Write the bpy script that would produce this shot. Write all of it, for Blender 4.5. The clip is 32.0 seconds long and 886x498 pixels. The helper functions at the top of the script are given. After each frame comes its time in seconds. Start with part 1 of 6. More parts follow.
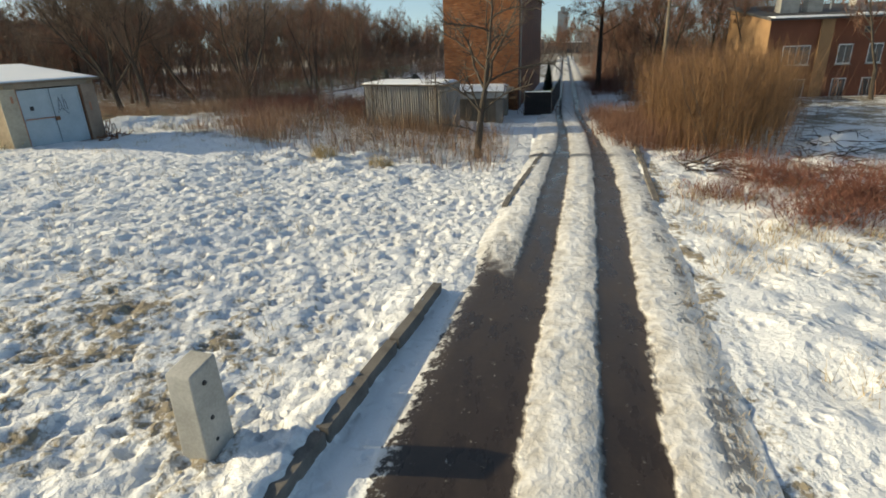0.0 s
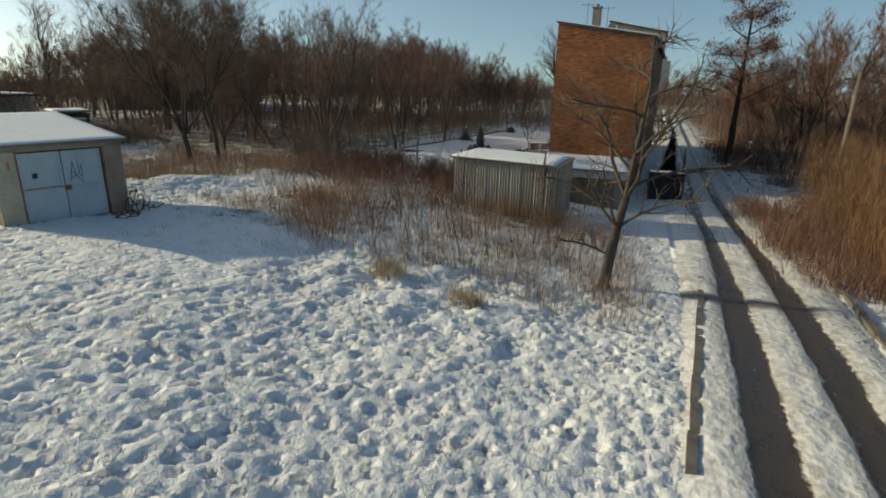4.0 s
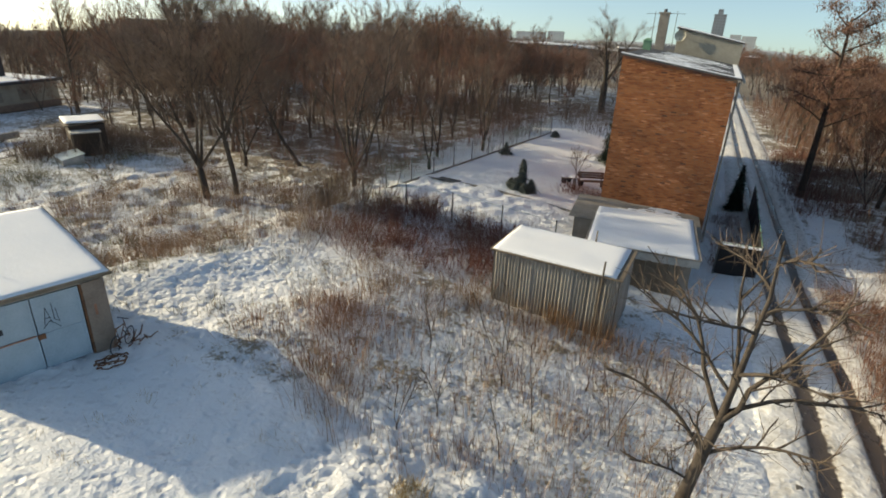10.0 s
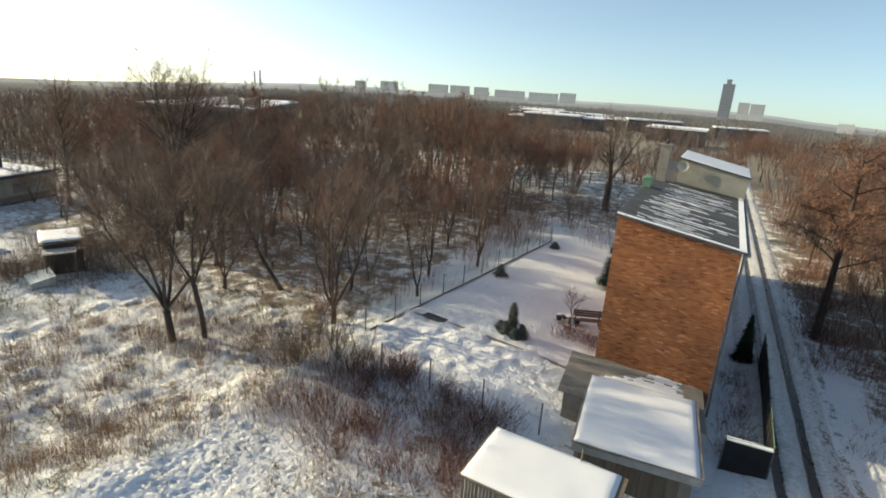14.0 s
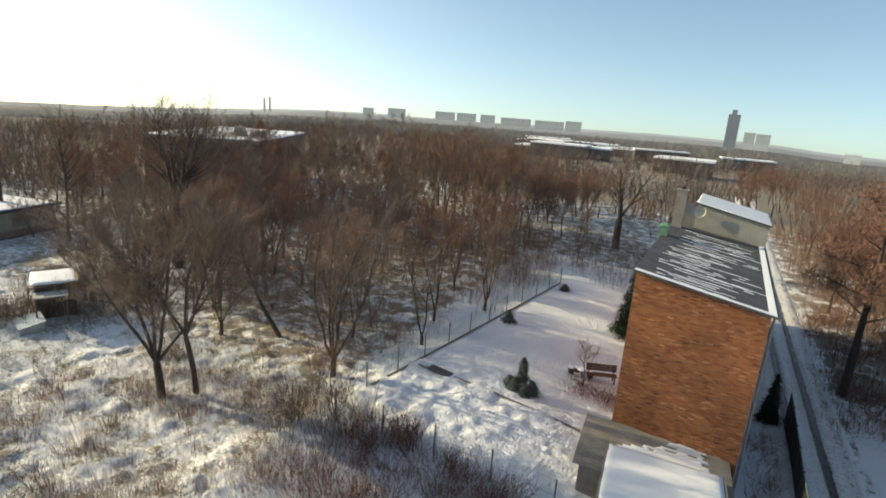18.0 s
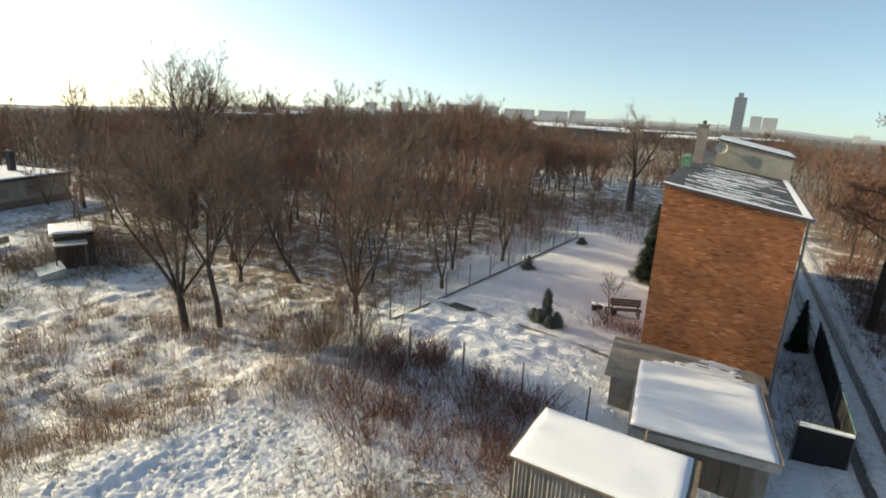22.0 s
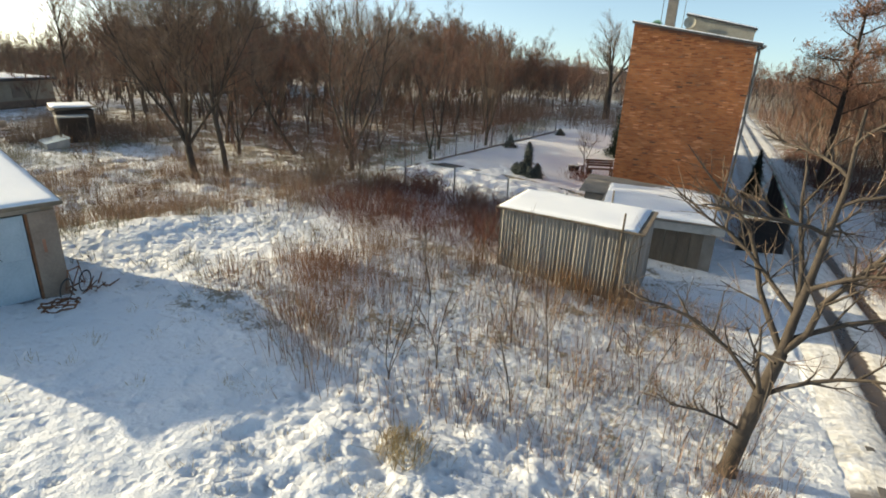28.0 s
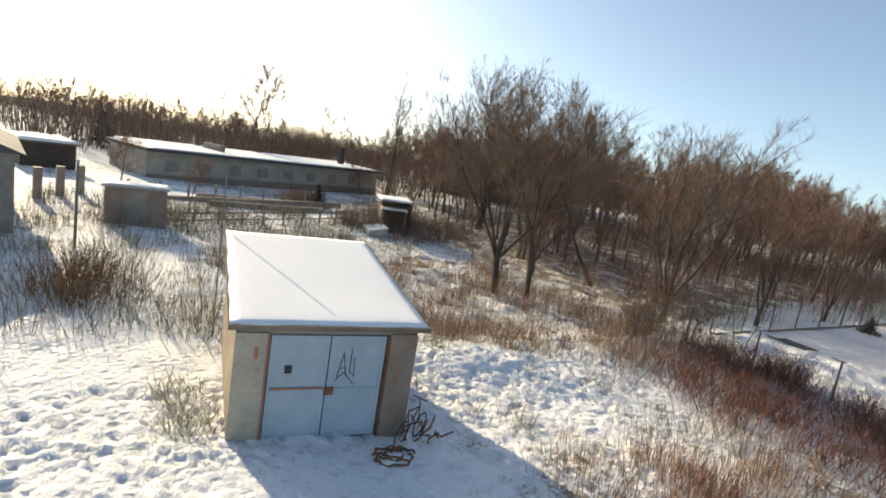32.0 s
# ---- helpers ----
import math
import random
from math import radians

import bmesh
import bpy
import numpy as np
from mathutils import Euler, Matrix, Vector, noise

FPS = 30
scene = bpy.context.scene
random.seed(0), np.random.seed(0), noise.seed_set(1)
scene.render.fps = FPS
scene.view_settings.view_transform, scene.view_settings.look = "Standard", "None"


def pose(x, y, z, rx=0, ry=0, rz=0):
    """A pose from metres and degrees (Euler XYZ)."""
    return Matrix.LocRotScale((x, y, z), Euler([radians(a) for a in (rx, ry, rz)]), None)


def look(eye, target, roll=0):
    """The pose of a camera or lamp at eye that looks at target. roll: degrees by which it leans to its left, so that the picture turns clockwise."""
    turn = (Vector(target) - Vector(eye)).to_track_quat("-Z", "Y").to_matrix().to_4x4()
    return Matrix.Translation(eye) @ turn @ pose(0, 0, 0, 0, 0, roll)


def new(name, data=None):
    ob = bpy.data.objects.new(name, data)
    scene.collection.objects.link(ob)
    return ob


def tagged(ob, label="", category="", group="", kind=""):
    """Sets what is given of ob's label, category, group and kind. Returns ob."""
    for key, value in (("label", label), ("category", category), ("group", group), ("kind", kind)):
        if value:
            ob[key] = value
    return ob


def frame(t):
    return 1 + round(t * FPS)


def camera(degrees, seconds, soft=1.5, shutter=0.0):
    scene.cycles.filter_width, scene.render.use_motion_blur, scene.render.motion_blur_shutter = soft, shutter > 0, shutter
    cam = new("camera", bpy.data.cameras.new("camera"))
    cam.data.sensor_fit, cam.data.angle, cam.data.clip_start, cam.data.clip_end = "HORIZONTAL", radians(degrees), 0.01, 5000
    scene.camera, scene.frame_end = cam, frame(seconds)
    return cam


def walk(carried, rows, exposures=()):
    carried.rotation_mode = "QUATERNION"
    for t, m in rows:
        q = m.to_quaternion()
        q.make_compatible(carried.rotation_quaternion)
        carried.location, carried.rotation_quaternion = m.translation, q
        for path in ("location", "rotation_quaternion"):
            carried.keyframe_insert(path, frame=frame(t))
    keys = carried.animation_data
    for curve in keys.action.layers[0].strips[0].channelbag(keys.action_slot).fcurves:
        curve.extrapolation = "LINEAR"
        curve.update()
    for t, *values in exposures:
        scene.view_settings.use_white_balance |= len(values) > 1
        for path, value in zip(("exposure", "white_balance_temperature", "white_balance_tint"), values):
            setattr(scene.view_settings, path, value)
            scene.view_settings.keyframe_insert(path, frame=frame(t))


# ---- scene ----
cam = camera(79.0, 32.0, soft=1.8)
# seconds, eye (metres), turn (degrees)
PATH = [
    (0.0, 0.59, -1.79, 3.85, 68.99, 1.99, 10.47),
    (0.5, 0.81, -0.68, 4.01, 71.86, 2.74, 10.31),
    (1.0, 0.89, 0.29, 4.08, 68.90, 2.47, 10.39),
    (1.5, 0.69, 1.02, 3.99, 68.84, 2.63, 13.07),
    (2.0, 0.48, 1.85, 4.03, 72.17, -1.32, 17.35),
    (2.5, 0.24, 2.79, 4.58, 71.41, -2.36, 19.76),
    (4.5, -2.17, 4.93, 5.06, 73.56, 0.63, 20.03),
    (5.0, -2.66, 5.52, 5.42, 75.04, 6.54, 21.21),
    (5.5, -2.95, 5.79, 5.49, 75.25, 3.01, 21.99),
    (6.0, -3.18, 6.04, 5.56, 73.38, -3.97, 25.94),
    (6.5, -3.16, 6.31, 5.70, 76.00, 4.00, 27.97),
    (7.0, -3.04, 6.69, 5.90, 75.03, 6.71, 27.62),
    (7.5, -3.01, 6.80, 6.03, 75.41, -2.70, 26.95),
    (8.0, -3.04, 6.90, 6.42, 72.46, -4.78, 26.46),
    (8.5, -3.10, 7.11, 6.95, 70.28, 0.09, 25.67),
    (9.0, -3.17, 7.53, 7.48, 71.86, 1.61, 24.98),
    (9.5, -3.23, 7.97, 8.22, 70.04, -0.32, 23.89),
    (10.0, -3.49, 8.56, 9.13, 67.47, -2.23, 23.70),
    (10.5, -3.52, 9.30, 10.11, 75.30, -2.06, 24.10),
    (11.0, -3.70, 9.75, 10.71, 77.92, 1.70, 25.11),
    (11.5, -4.02, 10.12, 11.45, 72.80, 1.66, 25.85),
    (12.0, -4.05, 10.63, 12.46, 72.05, 0.89, 26.15),
    (12.5, -3.92, 11.29, 12.89, 73.38, 0.22, 25.47),
    (13.0, -3.88, 11.85, 13.08, 72.79, -1.60, 25.22),
    (13.5, -3.86, 12.20, 13.24, 72.74, -3.29, 24.93),
    (15.5, -4.46, 12.90, 13.96, 73.01, -3.76, 25.91),
    (16.0, -4.52, 13.08, 14.25, 74.89, -0.94, 26.21),
    (16.5, -4.51, 13.30, 14.17, 77.00, -2.28, 26.32),
    (17.0, -4.58, 13.45, 14.06, 76.83, -1.97, 26.25),
    (17.5, -4.71, 13.67, 14.12, 74.76, -3.65, 26.01),
    (18.0, -4.78, 13.90, 14.22, 75.44, -4.02, 26.00),
    (18.5, -4.78, 13.82, 14.02, 76.17, -2.63, 25.92),
    (19.0, -4.78, 13.81, 13.84, 78.31, -4.47, 25.79),
    (19.5, -4.88, 13.79, 13.56, 76.54, -4.26, 26.00),
    (20.0, -5.06, 13.71, 13.15, 76.25, -1.77, 26.50),
    (20.5, -4.94, 13.63, 12.71, 78.43, -1.74, 26.51),
    (21.0, -4.87, 13.64, 12.21, 77.93, -2.69, 26.42),
    (21.5, -4.96, 13.48, 11.69, 75.15, -4.10, 25.90),
    (22.0, -5.11, 13.16, 11.02, 74.81, -2.65, 26.27),
    (22.5, -5.16, 13.06, 10.81, 73.27, -2.90, 25.52),
    (23.0, -5.35, 13.02, 10.43, 70.08, -3.39, 24.01),
    (23.5, -5.49, 12.89, 9.93, 70.43, -2.49, 22.99),
    (24.0, -5.68, 12.51, 9.11, 74.94, 0.91, 21.58),
    (24.5, -5.93, 12.13, 8.44, 77.66, 6.05, 21.59),
    (25.0, -6.12, 11.34, 7.88, 78.44, 7.72, 23.83),
    (25.5, -6.03, 10.65, 7.42, 77.59, 4.26, 24.36),
    (26.0, -5.69, 10.23, 6.90, 74.22, 6.62, 24.80),
    (26.5, -5.19, 9.71, 6.81, 71.76, 1.99, 23.88),
    (28.5, -3.58, 9.40, 6.23, 69.96, -3.06, 24.91),
    (29.0, -3.72, 9.74, 6.09, 71.24, -2.94, 29.51),
    (29.5, -4.31, 10.25, 6.28, 71.47, -2.60, 36.50),
    (30.0, -5.06, 10.45, 6.66, 72.23, -4.42, 39.04),
    (30.5, -5.55, 10.70, 6.70, 74.35, -6.04, 42.66),
    (31.0, -6.35, 10.65, 6.68, 75.02, -6.94, 45.17),
    (31.5, -7.71, 10.64, 6.42, 76.05, -7.87, 47.38),
    (32.0, -8.87, 10.36, 6.26, 79.79, -9.34, 50.49),
]
EXPOSE, SKY_STRENGTH, SKY_AIR, SKY_DUST, SUN_STRENGTH = 0.40, 0.15, 0.7, 1.3, 3.25
EXPOSURES = [(0.0, 0.14, 8900, 0.0), (1.0, 0.08, 8700, 0.0), (2.5, -0.17, 8500, -3.0), (5.0, -0.35, 8500, -4.0), (7.0, -0.1, 8800, -1.0), (9.0, 0.16, 8800, 0.0), (11.0, 0.35, 8800, 2.0), (13.0, 0.47, 8900, 1.0), (19.0, 0.47, 8900, 0.0), (23.0, 0.48, 9000, 2.0), (26.0, 0.52, 9000, 1.0), (29.0, 0.6, 8700, 1.0), (30.0, 0.71, 8800, 3.0), (32.0, 0.6, 8900, 5.0)]
walk(cam, [(t, pose(x, y, z, rx, ry, rz)) for t, x, y, z, rx, ry, rz in PATH],
     exposures=[(t, EXPOSE + e, k, tint) for t, e, k, tint in EXPOSURES])

# ---- light ----
SUN_EL, SUN_AZ = radians(20.3), math.atan2(-0.996, -0.08)      # azimuth measured from +y towards +x
world = bpy.data.worlds.new("winter_sky")
scene.world = world
world.use_nodes = True
wt = world.node_tree
sky = wt.nodes.new("ShaderNodeTexSky")
sky.sky_type, sky.sun_disc = "NISHITA", False
sky.sun_elevation, sky.sun_rotation = SUN_EL, SUN_AZ
sky.air_density, sky.dust_density, sky.ozone_density = SKY_AIR, SKY_DUST, 3.0
wt.links.new(sky.outputs[0], wt.nodes["Background"].inputs[0])
# haze lifts the horizon: the air close to the ground is as pale as the sky a little above it
aim, lift = wt.nodes.new("ShaderNodeTexCoord"), wt.nodes.new("ShaderNodeMapping")
lift.inputs["Location"].default_value = (0, 0, 0.065)
wt.links.new(aim.outputs["Generated"], lift.inputs["Vector"])
wt.links.new(lift.outputs["Vector"], sky.inputs["Vector"])
wt.nodes["Background"].inputs[1].default_value = SKY_STRENGTH
sun = new("sun", bpy.data.lights.new("sun", "SUN"))
sun.data.energy, sun.data.angle, sun.data.color = SUN_STRENGTH, radians(0.6), (1.0, 0.92, 0.81)
sun_from = Vector((math.sin(SUN_AZ) * math.cos(SUN_EL), math.cos(SUN_AZ) * math.cos(SUN_EL), math.sin(SUN_EL)))
sun.matrix_world = look(sun_from * 60, (0, 0, 0))


# ---- materials ----
def material(name, rough=0.8, metal=0.0):
    m = bpy.data.materials.new(name)
    m.use_nodes = True
    b = m.node_tree.nodes["Principled BSDF"]
    b.inputs["Roughness"].default_value, b.inputs["Metallic"].default_value = rough, metal
    return m, m.node_tree, b


def node(nt, kind, **values):
    n = nt.nodes.new(kind)
    for k, v in values.items():
        n.inputs[k].default_value = v
    return n


def noise_tex(nt, scale, detail=4.0, rough=0.55, coord="Object", stretch=None):
    tc = nt.nodes.new("ShaderNodeTexCoord")
    n = node(nt, "ShaderNodeTexNoise", Scale=scale, Detail=detail, Roughness=rough)
    if stretch:
        mp = nt.nodes.new("ShaderNodeMapping")
        mp.inputs["Scale"].default_value = stretch
        nt.links.new(tc.outputs[coord], mp.inputs[0])
        nt.links.new(mp.outputs[0], n.inputs["Vector"])
    else:
        nt.links.new(tc.outputs[coord], n.inputs["Vector"])
    return n.outputs["Fac"]


def ramp(nt, fac, stops):
    r = nt.nodes.new("ShaderNodeValToRGB")
    e = r.color_ramp.elements
    e[0].position, e[0].color = stops[0][0], (*stops[0][1], 1)
    e[1].position, e[1].color = stops[-1][0], (*stops[-1][1], 1)
    for p, c in stops[1:-1]:
        k = e.new(p)
        k.color = (*c, 1)
    nt.links.new(fac, r.inputs[0])
    return r.outputs[0]


def grey(nt, fac, a, b, lo=0.0, hi=1.0):
    n = node(nt, "ShaderNodeMapRange", **{"From Min": a, "From Max": b, "To Min": lo, "To Max": hi})
    nt.links.new(fac, n.inputs["Value"])
    return n.outputs[0]


def mix(nt, fac, a, b, mode="MIX"):
    n = nt.nodes.new("ShaderNodeMix")
    n.data_type, n.blend_type = "RGBA", mode
    for sock, v in ((n.inputs[0], fac), (n.inputs[6], a), (n.inputs[7], b)):
        if isinstance(v, (int, float)):
            sock.default_value = v
        elif isinstance(v, tuple):
            sock.default_value = (*v, 1)
        else:
            nt.links.new(v, sock)
    return n.outputs[2]


def calc(nt, op, a, b=0.0):
    n = nt.nodes.new("ShaderNodeMath")
    n.operation = op
    for sock, v in ((n.inputs[0], a), (n.inputs[1], b)):
        if isinstance(v, (int, float)):
            sock.default_value = v
        else:
            nt.links.new(v, sock)
    return n.outputs[0]


def bump(nt, b, height, strength=0.5, distance=0.02):
    n = node(nt, "ShaderNodeBump", Strength=strength, Distance=distance)
    nt.links.new(height, n.inputs["Height"])
    nt.links.new(n.outputs[0], b.inputs["Normal"])


def mottled(name, dark, light, scale=3.0, fine=40.0, rough=0.8, metal=0.0, bump_d=0.006, stretch=None, random_tint=0.0, coord="Object"):
    """A plain surface with stains at one scale and grain at another."""
    m, nt, b = material(name, rough, metal)
    big, small = noise_tex(nt, scale, 5.0, 0.6, coord, stretch), noise_tex(nt, fine, 3.0, 0.6, coord, stretch)
    both = calc(nt, "ADD", calc(nt, "MULTIPLY", big, 0.65), calc(nt, "MULTIPLY", small, 0.35))
    col = ramp(nt, both, [(0.36, dark), (0.64, light)])
    if random_tint:
        info = nt.nodes.new("ShaderNodeObjectInfo")
        col = mix(nt, 1.0, col, ramp(nt, info.outputs["Random"], [(0.0, (1 - random_tint,) * 3), (1.0, (1 + random_tint,) * 3)]), "MULTIPLY")
    nt.links.new(col, b.inputs["Base Color"])
    nt.links.new(grey(nt, small, 0.3, 0.7, rough - 0.1, min(1, rough + 0.1)), b.inputs["Roughness"])
    bump(nt, b, both, 0.6, bump_d)
    return m


def islands(name, dark, light, rough=0.85):
    """Twigs, stalks and leaves: each piece has its own shade."""
    m, nt, b = material(name, rough)
    g = nt.nodes.new("ShaderNodeNewGeometry")
    nt.links.new(ramp(nt, g.outputs["Random Per Island"], [(0.0, dark), (1.0, light)]), b.inputs["Base Color"])
    return m


def snow_material(name, grass=0.0, wear=0.5):
    m, nt, b = material(name, 0.65)
    b.inputs["Specular IOR Level"].default_value = 0.25
    big, mid, fine = noise_tex(nt, 0.35, 4), noise_tex(nt, 2.2, 6, 0.65), noise_tex(nt, 14.0, 4, 0.6)
    white = ramp(nt, big, [(0.3, (0.82, 0.84, 0.87)), (0.7, (0.91, 0.91, 0.91))])
    if grass:
        # dry grass and bare earth that shows where the cover is thin
        cover = calc(nt, "ADD", calc(nt, "MULTIPLY", mid, 0.75), calc(nt, "MULTIPLY", fine, 0.45))
        patch = noise_tex(nt, 0.16, 3)
        cover = calc(nt, "ADD", cover, calc(nt, "MULTIPLY", patch, 0.5))
        bare = grey(nt, cover, 0.93 - 0.1 * grass, 1.02 - 0.1 * grass)
        earth = ramp(nt, fine, [(0.35, (0.10, 0.075, 0.04)), (0.65, (0.30, 0.22, 0.11))])
        col = mix(nt, calc(nt, "MULTIPLY", bare, 0.75), white, earth)
    else:
        col = white
    nt.links.new(col, b.inputs["Base Color"])
    b.inputs["Subsurface Weight"].default_value = 0.0
    both = calc(nt, "ADD", mid, calc(nt, "MULTIPLY", fine, 0.35))
    bump(nt, b, both, 0.55, 0.05 * wear)
    return m


def ground_material():
    """Trodden snow over rough grass; thinner among the weeds and under the trees (attribute thin)."""
    m, nt, b = material("trodden_snow", 0.7)
    b.inputs["Specular IOR Level"].default_value = 0.2
    at = nt.nodes.new("ShaderNodeAttribute")
    at.attribute_name = "thin"
    big, mid, fine = noise_tex(nt, 0.3, 4), noise_tex(nt, 1.7, 6, 0.65), noise_tex(nt, 9.0, 5, 0.65)
    white = ramp(nt, big, [(0.3, (0.80, 0.82, 0.845)), (0.7, (0.90, 0.90, 0.89))])
    cover = calc(nt, "ADD", calc(nt, "MULTIPLY", mid, 0.5), calc(nt, "MULTIPLY", fine, 0.5))
    tuft = noise_tex(nt, 0.75, 3, 0.55)
    cover = calc(nt, "ADD", cover, calc(nt, "MULTIPLY", calc(nt, "SUBTRACT", tuft, 0.5), calc(nt, "MULTIPLY", at.outputs["Fac"], 0.75)))
    bare = grey(nt, calc(nt, "ADD", cover, calc(nt, "MULTIPLY", at.outputs["Fac"], 0.25)), 0.63, 0.72)
    earth = ramp(nt, fine, [(0.35, (0.07, 0.05, 0.03)), (0.5, (0.17, 0.12, 0.06)), (0.68, (0.30, 0.23, 0.11))])
    nt.links.new(mix(nt, calc(nt, "MULTIPLY", bare, 0.85), white, earth), b.inputs["Base Color"])
    pits = nt.nodes.new("ShaderNodeTexVoronoi")
    pits.inputs["Scale"].default_value = 4.2
    pits.inputs["Randomness"].default_value = 1.0
    tc = nt.nodes.new("ShaderNodeTexCoord")
    nt.links.new(tc.outputs["Object"], pits.inputs["Vector"])
    dent = grey(nt, pits.outputs["Distance"], 0.12, 0.42)
    both = calc(nt, "ADD", calc(nt, "ADD", mid, calc(nt, "MULTIPLY", fine, 0.5)), calc(nt, "MULTIPLY", dent, 0.38))
    bump(nt, b, both, 0.85, 0.1)
    return m


def road_material():
    """Wet asphalt in the wheel tracks, packed snow between and beside them. u: metres across, v: metres along."""
    m, nt, b = material("wet_asphalt_and_snow", 0.4)
    uv = nt.nodes.new("ShaderNodeUVMap")
    sep = nt.nodes.new("ShaderNodeSeparateXYZ")
    nt.links.new(uv.outputs[0], sep.inputs[0])
    u, v = sep.outputs[0], sep.outputs[1]
    mid, fine = noise_tex(nt, 2.5, 6, 0.65, stretch=(1, 0.35, 1)), noise_tex(nt, 20.0, 5, 0.65)
    lump = noise_tex(nt, 6.0, 3, 0.5)
    ragged = calc(nt, "ADD", calc(nt, "MULTIPLY", calc(nt, "SUBTRACT", mid, 0.5), 0.28), calc(nt, "MULTIPLY", calc(nt, "SUBTRACT", lump, 0.5), 0.16))
    uu = calc(nt, "ADD", u, ragged)
    track = calc(nt, "ABSOLUTE", calc(nt, "SUBTRACT", calc(nt, "ABSOLUTE", uu), 0.71))
    t1 = grey(nt, track, 0.29, 0.35, 1.0, 0.0)
    # the wide bare stretch by the kerb, where cars turn in
    wide = calc(nt, "MULTIPLY", grey(nt, uu, -0.42, -0.36, 1.0, 0.0), grey(nt, calc(nt, "ADD", calc(nt, "ADD", v, calc(nt, "MULTIPLY", ragged, 9.0)), calc(nt, "MULTIPLY", u, 1.2)), 5.4, 6.9, 1.0, 0.0))
    fringe = calc(nt, "ADD", u, calc(nt, "MULTIPLY", calc(nt, "ADD", calc(nt, "SUBTRACT", lump, 0.5), calc(nt, "SUBTRACT", fine, 0.5)), 0.55))
    edge = grey(nt, fringe, -1.72, -1.64, 0.0, 1.0)
    cross = calc(nt, "MULTIPLY", grey(nt, calc(nt, "ABSOLUTE", calc(nt, "SUBTRACT", calc(nt, "ADD", v, ragged), 18.7)), 0.25, 0.5, 1.0, 0.0), grey(nt, u, 1.0, 1.5, 1.0, 0.0))
    soil = calc(nt, "MULTIPLY", grey(nt, calc(nt, "ABSOLUTE", calc(nt, "SUBTRACT", u, 1.66)), 0.1, 0.26, 1.0, 0.0), grey(nt, calc(nt, "ADD", calc(nt, "MULTIPLY", mid, 0.6), calc(nt, "MULTIPLY", lump, 0.5)), 0.55, 0.62, 0.0, 0.75))
    bare = calc(nt, "MAXIMUM", calc(nt, "MAXIMUM", t1, calc(nt, "MULTIPLY", wide, edge)), calc(nt, "MAXIMUM", calc(nt, "MULTIPLY", cross, 0.8), soil))
    speck = grey(nt, calc(nt, "ADD", calc(nt, "MULTIPLY", fine, 0.55), calc(nt, "MULTIPLY", lump, 0.5)), 0.66, 0.71, 1.0, 0.35)
    bare = calc(nt, "MULTIPLY", bare, speck)
    tar = ramp(nt, calc(nt, "ADD", calc(nt, "MULTIPLY", mid, 0.7), calc(nt, "MULTIPLY", fine, 0.3)), [(0.3, (0.036, 0.027, 0.022)), (0.7, (0.10, 0.076, 0.058))])
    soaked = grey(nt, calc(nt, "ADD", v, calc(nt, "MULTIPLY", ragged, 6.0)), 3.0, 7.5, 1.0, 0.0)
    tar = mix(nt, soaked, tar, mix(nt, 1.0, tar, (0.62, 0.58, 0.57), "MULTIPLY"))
    film = calc(nt, "MULTIPLY", grey(nt, calc(nt, "SUBTRACT", track, calc(nt, "MULTIPLY", ragged, 1.5)), 0.3, 0.62, 0.8, 0.0), grey(nt, lump, 0.35, 0.6, 1.0, 0.45))
    slush = ramp(nt, calc(nt, "ADD", calc(nt, "MULTIPLY", mid, 0.5), calc(nt, "MULTIPLY", lump, 0.5)), [(0.3, (0.46, 0.43, 0.38)), (0.56, (0.84, 0.83, 0.81))])
    slush = mix(nt, film, slush, ramp(nt, fine, [(0.3, (0.30, 0.255, 0.20)), (0.7, (0.50, 0.45, 0.38))]))
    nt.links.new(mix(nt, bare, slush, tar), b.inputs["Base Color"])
    wet = grey(nt, mid, 0.35, 0.65, 0.2, 0.45)
    rough = node(nt, "ShaderNodeMix")
    nt.links.new(bare, rough.inputs[0])
    rough.inputs[2].default_value = 0.75
    nt.links.new(wet, rough.inputs[3])
    nt.links.new(rough.outputs[0], b.inputs["Roughness"])
    relief = calc(nt, "ADD", calc(nt, "MULTIPLY", mid, 0.5), calc(nt, "ADD", calc(nt, "MULTIPLY", lump, 0.8), calc(nt, "MULTIPLY", fine, 0.06)))
    relief = calc(nt, "MULTIPLY", relief, grey(nt, bare, 0.0, 1.0, 1.0, 0.12))
    bump(nt, b, relief, 0.8, 0.07)
    return m


def brick_material(name, a, c):
    m, nt, b = material(name, 0.9)
    info = nt.nodes.new("ShaderNodeObjectInfo")
    g = nt.nodes.new("ShaderNodeNewGeometry")
    pick = calc(nt, "FRACT", calc(nt, "ADD", info.outputs["Random"], g.outputs["Random Per Island"]))
    base = ramp(nt, pick, [(0.0, tuple(0.7 * x for x in a)), (0.08, a), (0.45, tuple(0.5 * (x + y) for x, y in zip(a, c))), (0.88, c), (0.95, tuple(min(1.0, 1.25 * x + 0.05) for x in c)), (1.0, (0.10, 0.05, 0.035))])
    soot = ramp(nt, noise_tex(nt, 0.5, 5), [(0.3, (0.72, 0.70, 0.68)), (0.65, (1.08, 1.05, 1.0))])
    nt.links.new(mix(nt, 1.0, base, soot, "MULTIPLY"), b.inputs["Base Color"])
    bump(nt, b, noise_tex(nt, 60, 4), 0.5, 0.004)
    return m


